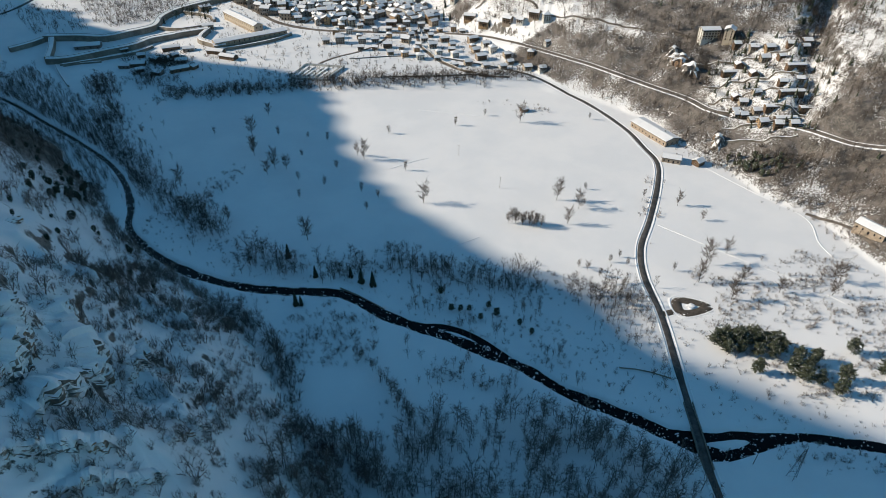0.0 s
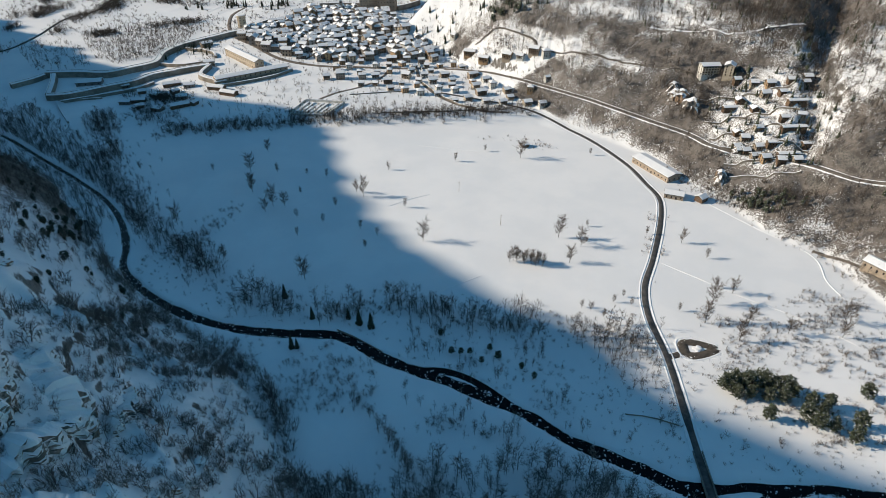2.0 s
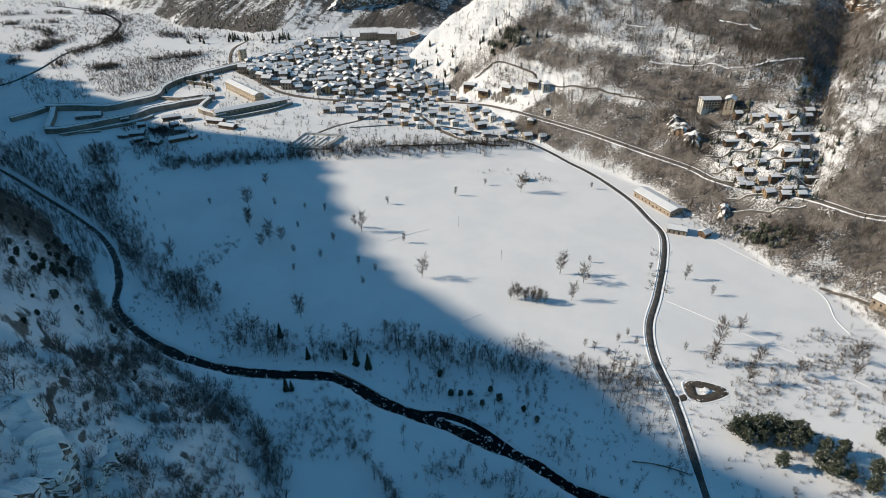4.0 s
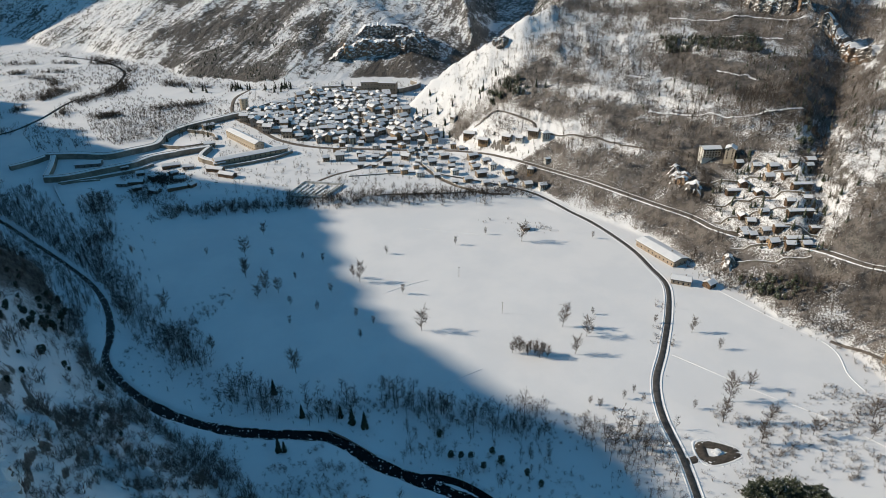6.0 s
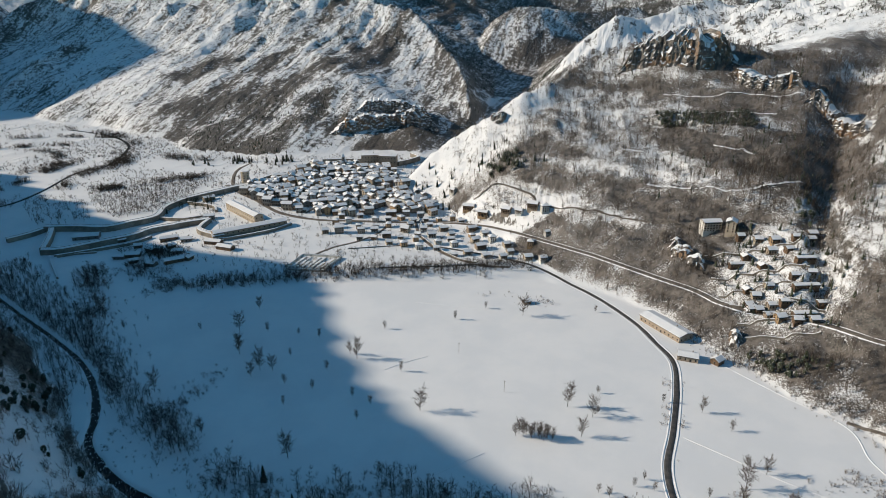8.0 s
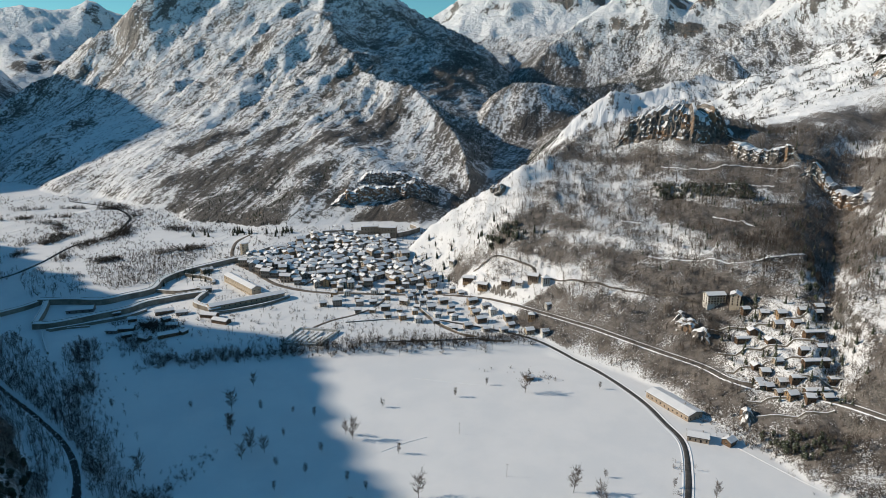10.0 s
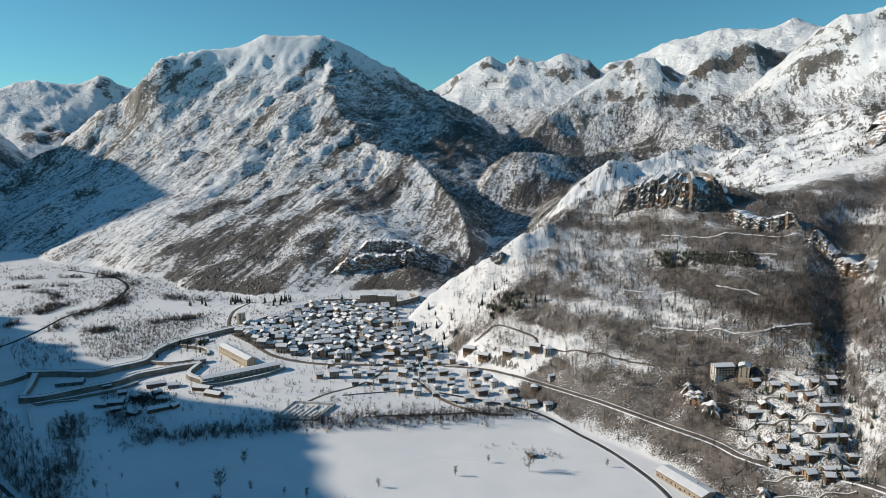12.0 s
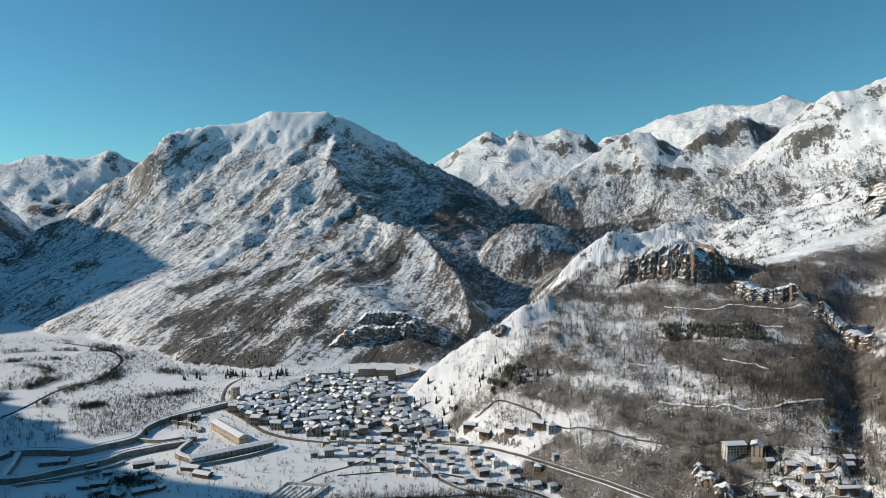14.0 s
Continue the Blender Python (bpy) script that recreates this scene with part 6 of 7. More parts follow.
build_town()
build_outskirts()
farm_cluster()
round_tower()
bell_tower()
build_fort()
fort_outworks()
cemetery()
for course, half, mat, label in (
    ([(-299, 880), (-262, 830), (-236, 802), (-195, 754), (-147, 730), (-107, 726), (-55, 722), (3, 720), (40, 690)], 2.6, GRIT, "grey cleared village street between snow banks"),
    ([(-236, 802), (-282, 862), (-308, 950), (-300, 1000)], 2.3, GRIT, "cleared street leading out of the village"),
    ([(-32, 722), (-24, 676), (0, 630), (34, 600), (64, 595)], 1.6, GRIT, "narrow cleared lane through the snow"),
    ([(-128, 626), (-113, 645), (-88, 664), (-70, 690), (-62, 722)], 1.4, GRIT, "small trodden lane in the snow"),
    ([(35, 745), (62, 738), (95, 696), (125, 661), (163, 628), (194, 602), (228, 579)], 1.7, GRIT, "narrow hillside lane cleared of snow"),
    ([(-238, 815), (-200, 838), (-150, 850), (-95, 838), (-50, 812), (-20, 775)], 1.8, GRIT, "narrow grey street winding through the old village"),
    ([(-165, 752), (-150, 800), (-160, 860), (-150, 930)], 1.6, GRIT, "narrow grey lane climbing through the village"),
    ([(150, 839), (157, 837), (188, 822), (225, 806), (258, 789), (315, 757), (361, 732)], 1.6, SNOW, "snowy terrace track across the hill"),
    ([(268, 827), (315, 801), (355, 788), (386, 766), (415, 762)], 1.6, SNOW, "snowy terrace track below the cliff"),
    ([(195, 725), (220, 711), (241, 706)], 1.5, SNOW, "short snowy terrace on the wooded hill"),
    ([(283, 696), (296, 676), (309, 657)], 1.5, SNOW, "snowy terrace between hillside trees"),
    ([(204, 652), (230, 632), (256, 610), (286, 593), (323, 591)], 1.6, SNOW, "snowy forest track on the hillside"),
    ([(273, 318), (270, 335), (262, 352), (250, 364)], 1.5, GRIT, "short farm lane between snow banks"),
    ([(-560, 780), (-544, 806), (-539, 862), (-542, 942), (-518, 988), (-531, 1075), (-556, 1136), (-625, 1205), (-729, 1256)], 2.2, WATER, "dark river in the upper valley"),
):
    c = settled(course, 4.0, 3)
    if mat is WATER:
        tagged(ribbon("river", [q[:2] for q in c], half, mat, label, "river", 0.15), kind="structure")
    else:
        ribbon("lane", [q[:2] for q in c], half, mat, label, "lane", 0.25)
x, y, rng = spread(2600, -300, 110, 600, 1030, 93)
ok = clear_of_roads(x, y, 2.0) & (ground_at(x, y)[1] < 25)
scattered("garden_trees", x[ok], y[ok], rng.uniform(2, 6.5, ok.sum()), LITE + BUSHES, BARK, "leafless garden trees among the village houses", "trees", 94)
x, y, rng = spread(420, 225, 312, 425, 560, 201)
ok = np.hypot((x - 265) / 44, (y - 495) / 66) < 1
scattered("hamlet_shrubs", x[ok][:230], y[ok][:230], rng.uniform(1.5, 5, ok.sum())[:230], LITE + BUSHES, BARK, "dark leafless garden trees between the chalets", "trees", 202)
scattered("hamlet_firs", x[ok][230:], y[ok][230:], rng.uniform(3, 8, ok.sum())[230:], FIRS[:2], NEEDLE_SNOW, "dark garden firs between the chalets", "conifers", 203)
x, y, rng = along([(-375, 1005), (-330, 1012), (-274, 995), (-199, 1008)], 100, 20, 95, 0.7)
scattered("village_firs", x, y, rng.uniform(6, 12, len(x)), FIRS, NEEDLE, "row of dark firs behind the village", "conifers", 96)
x, y, rng = along([(-75, 860), (-60, 835), (-40, 822), (-10, 812), (22, 778), (40, 790), (70, 770), (110, 740)], 50, 22, 97)
scattered("village_firs", x, y, rng.uniform(5, 10, len(x)), FIRS, NEEDLE, "dark firs among the upper village houses", "conifers", 98)
x, y, rng = along([(-340, 760), (-325, 790), (-300, 800), (-285, 770)], 60, 16, 99)
scattered("fort_trees", x, y, rng.uniform(5, 11, len(x)), FIRS[:2] + TREES, NEEDLE, "dark trees in the snowy ditch of the fort", "trees", 100)


# ---- rocks: crags on the hills, boulders in the river
def crag(seed, sx, sy, sz, label):
    """A jointed block of rock with stepped faces, snow on its ledges."""
    rng = random.Random(seed)
    bm = bmesh.new()
    bmesh.ops.create_icosphere(bm, subdivisions=3, radius=1.0)
    shift = Vector((seed * 7.3, seed * 3.1, seed * 1.7))
    for v in bm.verts:
        p = v.co.copy()
        q = Vector((p.x, p.y, 0.45 * p.z))
        k = 1 + 0.55 * noise.fractal(q * 1.6 + shift, 0.7, 2.1, 5) + 0.22 * (noise.cell(Vector((p.x * 3, p.y * 3, p.z)) + shift) - 0.5)
        z = p.z * (1 + 0.18 * noise.noise(p * 3 + shift))
        v.co = Vector((p.x * sx * k, p.y * sy * k, max(z, -0.45) * sz))
    root = bpy.data.meshes.new("rock_outcrop")
    bm.to_mesh(root)
    bm.free()
    root.materials.append(SNOWY_ROCK)
    return tagged(new("rock_outcrop", root), label, "rock", "rock outcrops")


def set_crags(shapes, places, label):
    made = [crag(n + 3, *dims, label) for n, dims in enumerate(shapes)]
    used = set()
    for n, (x, y, k, turn) in enumerate(places):
        ob = made[n % len(made)]
        z = float(ground_at(x, y)[0][0])
        if n % len(made) in used:
            ob = copy_thing(ob, pose(0, 0, 0))
        used.add(n % len(made))
        ob.matrix_basis = Matrix.LocRotScale((x, y, z), Euler((0, 0, radians(turn))), (k, k, k))


def cliff(line, tall, label, seed, flute=5.0, wide=7.0, back=40.0, rise=12.0, mat=None):
    """A rock wall of upright ribs along a line (it faces to the right of its course), capped by a slope that falls away behind it."""
    rng = np.random.default_rng(seed)
    p = np.array([q[:2] for q in settled(line, 1.3 if tall > 10 else 0.6, 3)])
    t = np.gradient(p, axis=0)
    t /= np.linalg.norm(t, axis=1)[:, None]
    face = np.stack([t[:, 1], -t[:, 0]], -1)
    run = np.concatenate([[0], np.cumsum(np.linalg.norm(np.diff(p, axis=0), axis=1))])
    bends = run + 0.8 * wide * (value_noise(run / wide, 0 * run + seed, 3) - 0.5)
    column = np.floor(bends / wide).astype(int)
    split = np.floor(bends / (0.37 * wide)).astype(int)
    out = flute * (rng.random(column.max() + 3)[column] - 0.5) + 0.45 * flute * (rng.random(split.max() + 3)[split] - 0.5)
    high = tall * (0.72 + 0.42 * rng.random(column.max() + 3)[column] + 0.12 * rng.random(split.max() + 3)[split])
    high = high * smooth(0, 0.16 * run[-1], run) * smooth(run[-1], 0.84 * run[-1], run) + 0.4
    foot = ground_at(p[:, 0], p[:, 1])[0]
    rows = []
    for k, h in enumerate((-0.15, 0.0, 0.10, 0.2, 0.3, 0.4, 0.5, 0.6, 0.7, 0.8, 0.9, 1.0)):
        sway = 0.13 * (rng.random(split.max() + 3)[split] - 0.5) * (0 < k < 11)
        ledge = 0.5 * flute * (value_noise(run / (0.3 * wide) + 9 * k, 0 * run + 1.7 * k, seed) - 0.5) + 0.45 * flute * (value_noise(run / wide, 0 * run + 0.8 * k, seed + 5) - 0.5)
        o = (out + ledge) * min(1.0, 0.6 + h) - 0.14 * h * high
        rows.append(np.column_stack([p + face * o[:, None], foot + (h + sway) * high]))
    for q, up in ((0.10, 0.45), (0.35, 1.0), (0.65, 0.75)):
        at = p - face * (back * q)
        rows.append(np.column_stack([at, np.maximum(foot + high + rise * up * smooth(0, 0.3 * run[-1], run) * smooth(run[-1], 0.7 * run[-1], run) - 0.3 * q * high, ground_at(at[:, 0], at[:, 1])[0] - 1) + 1.2 * (value_noise(run / 4, 0 * run + q * 20, seed) - 0.5)]))
    at = p - face * back
    rows.append(np.column_stack([at, ground_at(at[:, 0], at[:, 1])[0] - 3]))
    verts, n = np.concatenate(rows), len(p)
    faces = [(r * n + i, r * n + i + 1, (r + 1) * n + i + 1, (r + 1) * n + i) for r in range(len(rows) - 1) for i in range(n - 1)]
    tagged(new("cliff", mesh_of("cliff", verts, faces, [mat or SNOWY_ROCK])), label, "cliff", "cliffs and crags")


PLASTERED = snowy_rock("snow_plastered_rock", 0.10)
cliff([(228, 905), (245, 896), (262, 884), (283, 866), (302, 853), (328, 850), (352, 860), (368, 856)], 30, "weathered grey and ochre cliff crowning the wooded hill", 5, 9, 11, 60, 16)
cliff([(345, 838), (358, 806), (372, 790), (390, 778), (412, 770)], 14, "dark broken cliff band with snowy ledges", 6, 5, 6, 30, 4)
cliff([(392, 742), (412, 722), (424, 700), (430, 676)], 15, "dark rock wall above the shaded gully", 16, 5, 6, 28, 4)
cliff([(640, 1020), (668, 1018), (696, 1030), (716, 1052)], 15, "ochre sunlit cliff on the high shoulder", 7, 7, 7, 40, 3)
cliff([(716, 1110), (748, 1112), (778, 1130)], 17, "broken ochre cliff above the snowy shoulder", 17, 7, 8, 40, 3)
cliff([(-196, 1108), (-140, 1122), (-90, 1138), (-45, 1140), (0, 1150)], 20, "dark mountain-foot cliff with snow in its cracks", 8, 8, 9, 40, 6)
cliff([(-160, 1190), (-105, 1200), (-60, 1192), (-20, 1200)], 15, "broken rock band on the mountain foot", 9, 7, 8, 36, 5)
cliff([(-134, 128), (-128, 140), (-125, 155), (-129, 169), (-145, 183), (-166, 204)], 10.5, "snow-plastered rock bluff on the shaded slope", 10, 4.2, 5, 18, 3.5, PLASTERED)
cliff([(-121, 160), (-119, 172), (-122, 185), (-131, 199)], 5.5, "low snow-plastered rock step on the shaded slope", 11, 2.2, 3, 9, 1, PLASTERED)
cliff([(-133, 110), (-124, 116), (-114, 122), (-104, 127)], 4.5, "jagged snowy rock rib on the shaded slope", 12, 2.6, 3, 8, 1, PLASTERED)
cliff([(-118, 108), (-108, 113), (-98, 118), (-92, 126)], 3.6, "short snowy rock rib among bare bushes", 13, 2.2, 2.6, 7, 1, PLASTERED)
cliff([(-146, 136), (-143, 150), (-150, 166), (-166, 184)], 9.0, "upper snow-plastered rock step", 14, 3.6, 4, 16, 3, PLASTERED)
cliff([(-96, 136), (-92, 144), (-90, 152)], 2.6, "small dark rock step in snow", 15, 1.8, 2.4, 6, 0.6, PLASTERED)
set_crags([(5, 4, 3.2), (4, 5, 2.8), (6, 3.5, 3)],
          [(-131, 156, 1.0, 20), (-161, 187, 0.9, 120), (-145, 222, 0.6, 45), (-93, 164, 0.6, 80), (-120, 122, 0.9, 100), (-215, 260, 0.8, 35)],
          "snow-covered rock outcrop on the shaded slope")
set_crags([(8, 6, 11), (6, 7, 9)],
          [(208, 566, 0.8, 20), (211, 552, 1.0, 70), (216, 538, 0.9, 140), (207, 557, 0.9, 35), (217, 452, 0.8, 60), (232, 470, 0.5, 10)],
          "brown broken crag on the sunny hillside")
set_crags([(13, 9, 20), (10, 10, 16)],
          [(72, 834, 0.55, 10), (63, 842, 0.45, 60)],
          "steep rocky bluff streaked with snow")

def pebble(seed):
    bm = bmesh.new()
    bmesh.ops.create_icosphere(bm, subdivisions=1, radius=0.5)
    rng = random.Random(seed)
    v = [tuple(c * rng.uniform(0.75, 1.2) for c in q.co) for q in bm.verts]
    v = [(x, y, 0.7 * z) for x, y, z in v]
    bm.verts.index_update()
    f = [tuple(q.index for q in face.verts) for face in bm.faces]
    bm.free()
    return v, f


def river_stones():
    rng = np.random.default_rng(301)
    p = np.array(RIVER_COURSE)
    p = p[(p[:, 0] > -420) & (p[:, 0] < 260)]
    t = np.gradient(p, axis=0)
    t /= np.linalg.norm(t, axis=1)[:, None]
    k = rng.integers(0, len(p), 2600)
    side = np.where(rng.random(2600) < 0.86, rng.choice([-1, 1], 2600) * rng.normal(0.95, 0.10, 2600), rng.uniform(-0.9, 0.9, 2600))
    half = bed_width(p[k, 0], p[k, 1]) + 2.0
    x = p[k, 0] + t[k, 1] * side * half + rng.normal(0, 1.5, 2600) * t[k, 0]
    y = p[k, 1] - t[k, 0] * side * half + rng.normal(0, 1.5, 2600) * t[k, 1]
    scattered("river_stones", x, y, rng.uniform(0.25, 0.8, 2600), [pebble(n) for n in range(4)], SNOW, "snow-capped stones along the dark river", "stones", 302, (0.9, 1.4), -1.05)


river_stones()


# ---- details of the valley
def snow_bank(course, off, wide, tall, label="low ridge of ploughed snow beside the road", seed=0):
    """A lumpy ridge of snow beside a road."""
    p = np.array(course, float)[:, :2]
    t = np.gradient(p, axis=0)
    t /= np.linalg.norm(t, axis=1)[:, None]
    s = np.stack([t[:, 1], -t[:, 0]], -1)
    c = p + s * off
    z = ground_at(c[:, 0], c[:, 1])[0]
    lump = 0.75 + 0.6 * value_noise(c[:, 0] / 3.0, c[:, 1] / 3.0, 7 + seed)
    prof = ((-wide, -0.3), (-0.45 * wide, 0.75), (0.1 * wide, 1.0), (0.55 * wide, 0.6), (wide, -0.3))
    verts = np.stack([np.column_stack([c + s * o, z + np.where(h > 0, h * tall * lump, h)]) for o, h in prof], 1).reshape(-1, 3)
    n = len(prof)
    faces = [(i * n + k, i * n + k + 1, (i + 1) * n + k + 1, (i + 1) * n + k) for i in range(len(c) - 1) for k in range(n - 1)]
    tagged(new("snow_bank", mesh_of("snow_bank", verts, faces, [SNOW], True)), label, "snow bank", kind="structure")


valley_course = [q for q in ROADS[0][0] if abs(q[1] - BRIDGE[1]) > 14]
for off in (-3.0, 3.0):
    snow_bank([q for q in valley_course if q[1] < BRIDGE[1]], off, 0.8, 0.25)
    snow_bank([q for q in valley_course if q[1] > BRIDGE[1]], off, 0.8, 0.25)
    snow_bank(ROADS[1][0], 1.2 * off, 0.9, 0.4)
for line in ([(144, 349), (163, 332), (183, 314), (202, 300), (218, 285), (231, 270)], [(201, 428), (223, 394), (247, 359), (243, 330), (245, 312)], [(-128, 263), (-106, 251), (-89, 232), (-79, 208), (-72, 185), (-59, 165)],
             [(-22, 303), (2, 320), (24, 334)], [(-41, 422), (-25, 433), (-11, 440)], [(-23, 529), (7, 523), (32, 518)]):
    snow_bank(settled(line, 3.0, 2), 0, 0.8, 0.25, "snow-covered field boundary ridge", 3)


def turning_loop():
    """The gravel loop beside the valley road, round a heap of snow."""
    ring = [(139 + 8.6 * math.cos(a) + 2.5 * math.cos(a) ** 2, 267.5 + 5.2 * math.sin(a) * (1 - 0.3 * math.cos(a)), 0.0) for a in np.linspace(0, 2 * math.pi, 40)]
    ring = [(x, y, float(ground_at(x, y)[0][0])) for x, y, _ in ring]
    ribbon("gravel_loop", ring, 2.7, GRAVEL, "dark gravel turning loop cleared in the snow", "turning place", 0.10)
    spur = [(122, 261), (126, 262), (130, 263.5), (133, 264)]
    ribbon("gravel_track", spur, 2.0, GRAVEL, "short gravel access to the turning loop", "track", 0.08)
    ob = crag(31, 2.8, 1.9, 1.3, "heap of ploughed snow inside the turning loop")
    ob.name = "snow_heap"
    ob["category"], ob["group"] = "snow heap", ""
    ob.data.materials[0] = SNOW
    ob.matrix_basis = pose(140.8, 267.5, float(ground_at(140.8, 267.5)[0][0]) + 0.1)
    snow_bank([(x * 1.0 + (x - 140.5) * 0.45, y + (y - 267.5) * 0.65) for x, y, _ in ring[3:-3]], 0, 0.9, 0.3, "ploughed snow round the turning loop", 5)
    rng = np.random.default_rng(311)
    a = rng.uniform(0, 6.28, 260)
    r = rng.normal(1.0, 0.10, 260)
    x, y = 140 + 13.0 * r * np.cos(a), 267.5 + 8.6 * r * np.sin(a)
    ok = x > 129
    scattered("snow_lumps", x[ok], y[ok], rng.uniform(0.3, 0.9, ok.sum()), [pebble(n) for n in range(4)], SNOW, "clods of ploughed snow round the turning loop", "snow", 312, (0.9, 1.5))


GRAVEL = mottled("dark_gravel", (0.055, 0.046, 0.038), (0.11, 0.092, 0.075), 0.5, 0.9, 0.4, 0.06, 2.5)
STEEL = mottled("weathered_steel", (0.10, 0.10, 0.10), (0.17, 0.165, 0.16), 0.8, 0.6)
turning_loop()


def road_bridge():
    root = tagged(new("bridge"), "narrow concrete road bridge with railings over the river", "bridge")
    a, b, half = 162.0, 199.0, 2.35
    course = [q for q in ROADS[0][0] if a - 3 < q[1] < b + 3]
    top = max(q[2] for q in course) + 0.10

    def x_at(y):
        return float(np.interp(y, [q[1] for q in course], [q[0] for q in course]))

    ys = np.linspace(a, b, 13)
    for name, inner, outer, low, high in (("deck", -half, half, top - 1.0, top - 0.12), ("kerb", -half, -half + 0.5, top - 0.11, top + 0.25), ("kerb", half - 0.5, half, top - 0.11, top + 0.25)):
        verts = [(x_at(y) + o, y, z) for y in ys for o, z in ((inner, low), (outer, low), (outer, high), (inner, high))]
        faces = [(i * 4 + k, i * 4 + (k + 1) % 4, (i + 1) * 4 + (k + 1) % 4, (i + 1) * 4 + k) for i in range(len(ys) - 1) for k in range(4)]
        faces += [(3, 2, 1, 0), tuple(len(verts) - 4 + k for k in range(4))]
        ob = new(name, mesh_of(name, verts, faces, [STONE]))
        ob.parent = root
    for side in (-1, 1):
        for y in np.linspace(a + 0.5, b - 0.5, 19):
            x = x_at(y) + side * (half - 0.25)
            part("railing_post", box(bmesh.new(), x - 0.06, y - 0.06, top + 0.2, x + 0.06, y + 0.06, top + 1.15), STEEL, root)
        for z in (top + 0.65, top + 1.1):
            bm = bmesh.new()
            for y0, y1 in zip(ys[:-1], ys[1:]):
                p, q = x_at(y0) + side * (half - 0.25), x_at(y1) + side * (half - 0.25)
                v = [bm.verts.new(c) for c in ((p - 0.04, y0, z), (p + 0.04, y0, z), (q + 0.04, y1, z), (q - 0.04, y1, z), (p - 0.04, y0, z + 0.1), (p + 0.04, y0, z + 0.1), (q + 0.04, y1, z + 0.1), (q - 0.04, y1, z + 0.1))]
                for f in ((0, 3, 2, 1), (4, 5, 6, 7), (0, 1, 5, 4), (1, 2, 6, 5), (2, 3, 7, 6), (3, 0, 4, 7)):
                    bm.faces.new([v[k] for k in f])
            part("handrail", bm, STEEL, root, "pale metal rail")
    for y in (171.5, 188.0):
        x = x_at(y)
        part("pier", box(bmesh.new(), x - half + 0.2, y - 0.7, -3.5, x + half - 0.2, y + 0.7, top - 1.01), STONE, root)


road_bridge()


def pylon(tall, label):
    root = tagged(new("pylon"), label, "pylon", "power pylons")
    foot, head = 1.5, 0.35

    def leg_at(k, f):
        sx, sy = ((-1, -1), (1, -1), (1, 1), (-1, 1))[k]
        w = foot + (head - foot) * f
        return np.array([sx * w, sy * w, tall * f])

    def strut(name, a, b, wide):
        v, f = blade(a, b, wide, 1.0)
        ob = new(name, mesh_of(name, v, f, [STEEL]))
        ob.parent = root

    for k in range(4):
        strut("leg", leg_at(k, -0.03), leg_at(k, 1.0), 0.10)
        for n in range(6):
            strut("brace", leg_at(k, n / 6), leg_at((k + 1) % 4, (n + 1) / 6), 0.06)
    for f, w in ((0.80, 3.2), (0.95, 2.4)):
        strut("crossarm", (-w, 0, tall * f), (w, 0, tall * f), 0.12)
    return root


def pole(tall, label):
    root = tagged(new("utility_pole"), label, "pole", "utility poles")
    v, f = blade((0, 0, -0.6), (0, 0, tall), 0.16, 0.7)
    ob = new("mast", mesh_of("mast", v, f, [TIMBER]))
    ob.parent = root
    v, f = blade((-0.9, 0, tall - 0.5), (0.9, 0, tall - 0.5), 0.08, 1.0)
    ob = new("crossarm", mesh_of("crossarm", v, f, [TIMBER]))
    ob.parent = root
    return root


place_at(pylon(19, "slim lattice steel power pylon standing in snow"), [(-146, 218, 20), (150, 159, 35)])
place_at(pole(9, "wooden utility pole in the snowy field"), [(41, 395, 0), (12, 444, 0), (59, 347, 10), (125, 168, 20), (136, 165, 20), (84, 259, 0)])


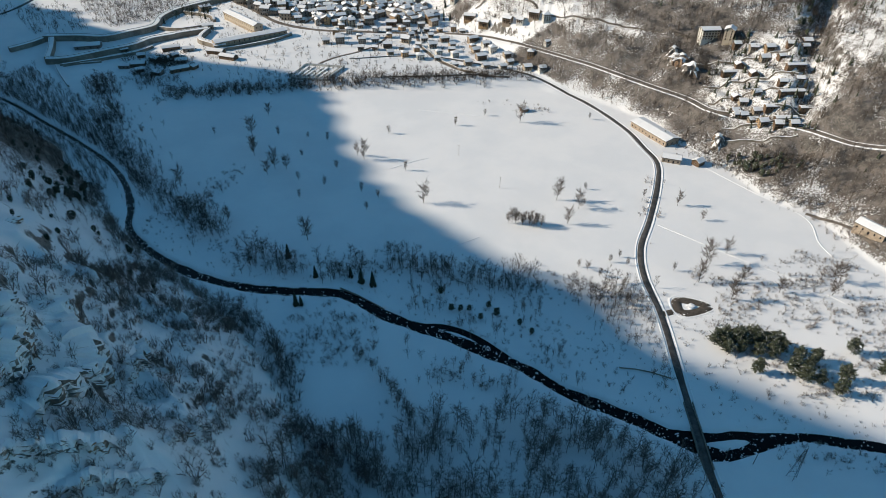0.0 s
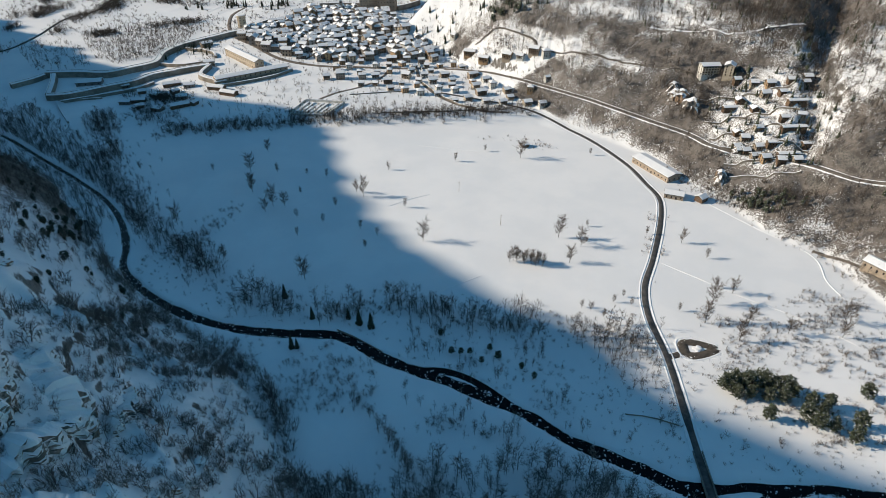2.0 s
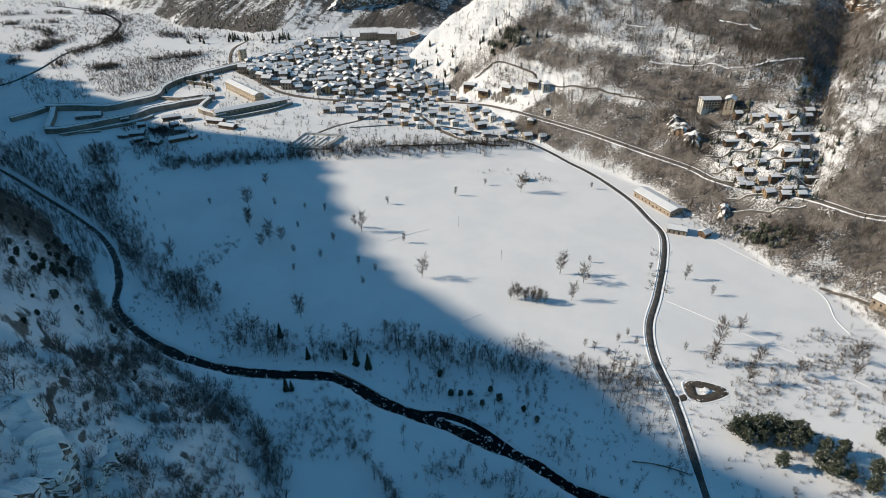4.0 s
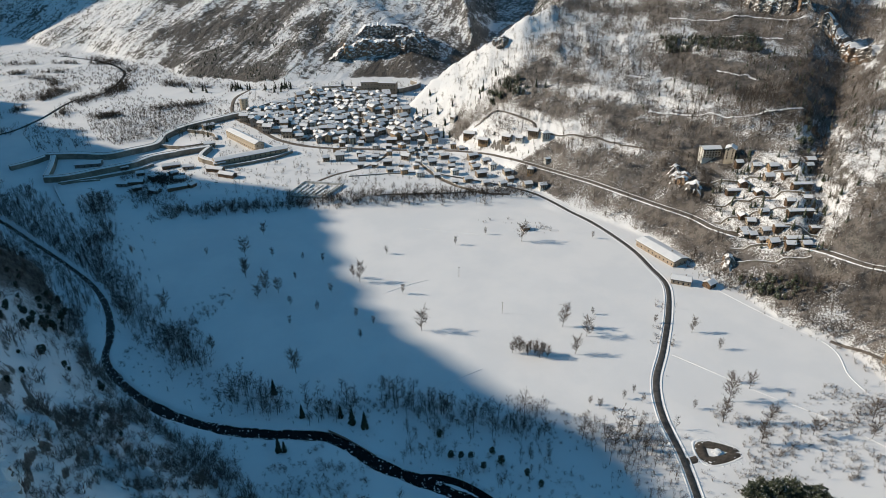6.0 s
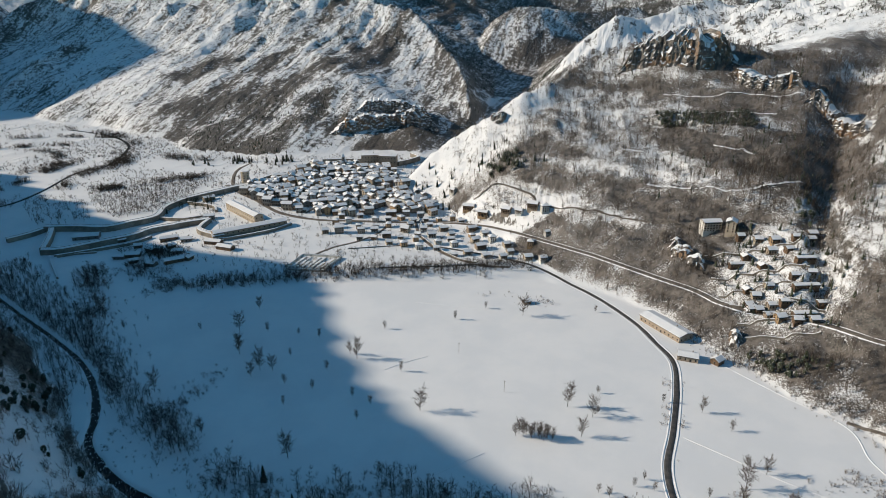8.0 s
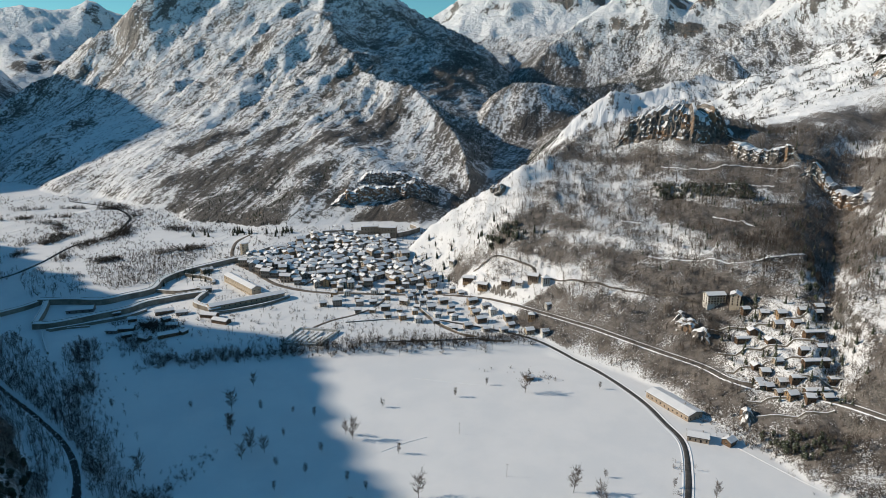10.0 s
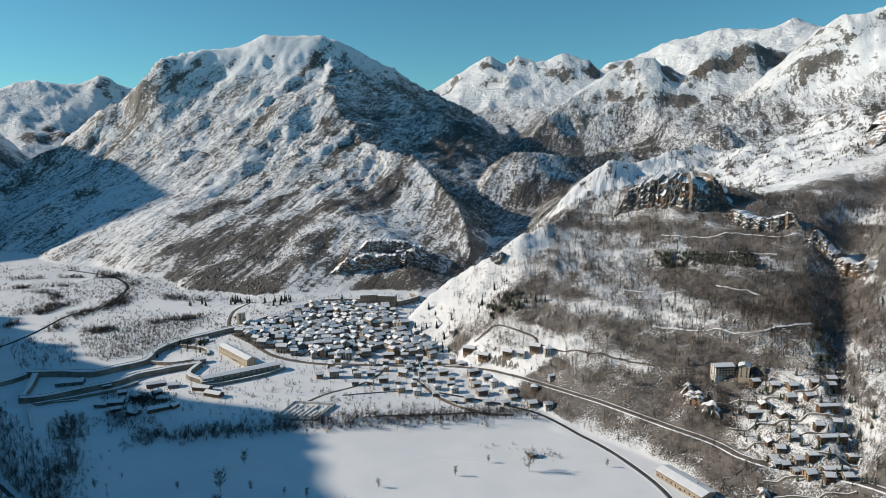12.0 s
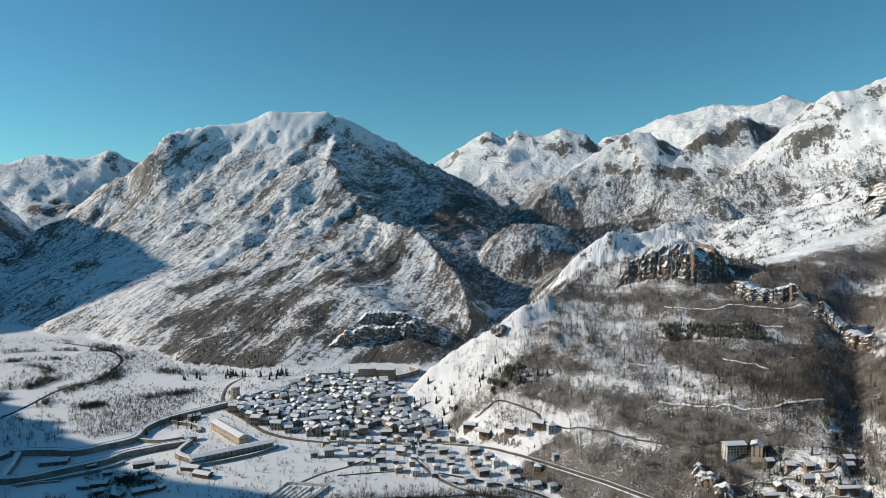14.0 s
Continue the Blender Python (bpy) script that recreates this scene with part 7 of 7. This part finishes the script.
def low_wall(line, half, tall, label, mat):
    p = np.array(line, float)
    t = np.gradient(p, axis=0)
    t /= np.linalg.norm(t, axis=1)[:, None]
    s = np.stack([t[:, 1], -t[:, 0]], -1)
    z = ground_at(p[:, 0], p[:, 1])[0]
    prof = ((-half, -1.5), (half, -1.5), (half, tall), (-half, tall))
    root = tagged(new("field_wall"), label, "wall", "low walls")
    for name, prof, m in (("stonework", prof, mat), ("snow_top", ((-half + 0.03, tall + 0.01), (half - 0.03, tall + 0.01), (half - 0.1, tall + 0.3), (-half + 0.1, tall + 0.3)), SNOW)):
        verts = np.stack([np.column_stack([p + s * o, z + h]) for o, h in prof], 1).reshape(-1, 3)
        faces = [(i * 4 + k, (i + 1) * 4 + k, (i + 1) * 4 + (k + 1) % 4, i * 4 + (k + 1) % 4) for i in range(len(p) - 1) for k in range(4)]
        faces += [(0, 1, 2, 3), tuple(len(verts) - 1 - k for k in range(4))]
        ob = new(name, mesh_of(name, verts, faces, [m]))
        ob.parent = root


HAMLET_WALLS = [([(222 + 4 * k, y - 1.5 * k) for k in range(n)], 0.4, 1.5, "dark terrace wall between chalet gardens") for y, n in ((545, 18), (518, 17), (499, 17), (480, 16), (463, 15), (449, 12))]
for line, half, tall, label in HAMLET_WALLS + [
    ([(90, 221), (98, 220), (105, 218), (114, 214)], 0.35, 0.9, "dark low wall across the snowy flood plain"),
    ([(-60, 282.3), (-50, 277), (-41, 271), (-33, 265)], 0.35, 0.8, "curved stone embankment wall beside the river"),
    ([(-24, 676), (-12, 652), (0, 632), (16, 612), (34, 602)], 0.4, 1.6, "dark garden wall beside a snowy lane"),
    ([(33, 601), (3, 596), (-30, 594), (-60, 592)], 0.4, 1.2, "terrace wall at the edge of the village field"),
    ([(-98, 640), (-60, 648), (-30, 652)], 0.3, 0.9, "low field wall under snow"),
    ([(-359, 575), (-385, 610), (-397, 628)], 0.8, 2.0, "stone boundary wall of a walled snowy field"),
    ([(-394, 630), (-356, 640)], 0.6, 1.6, "low wall at the head of a snowy field"),
    ([(-30, 740), (-24, 708), (-24, 690)], 0.35, 1.4, "narrow garden wall between village houses"),
]:
    low_wall(line, half, tall, label, STONE)
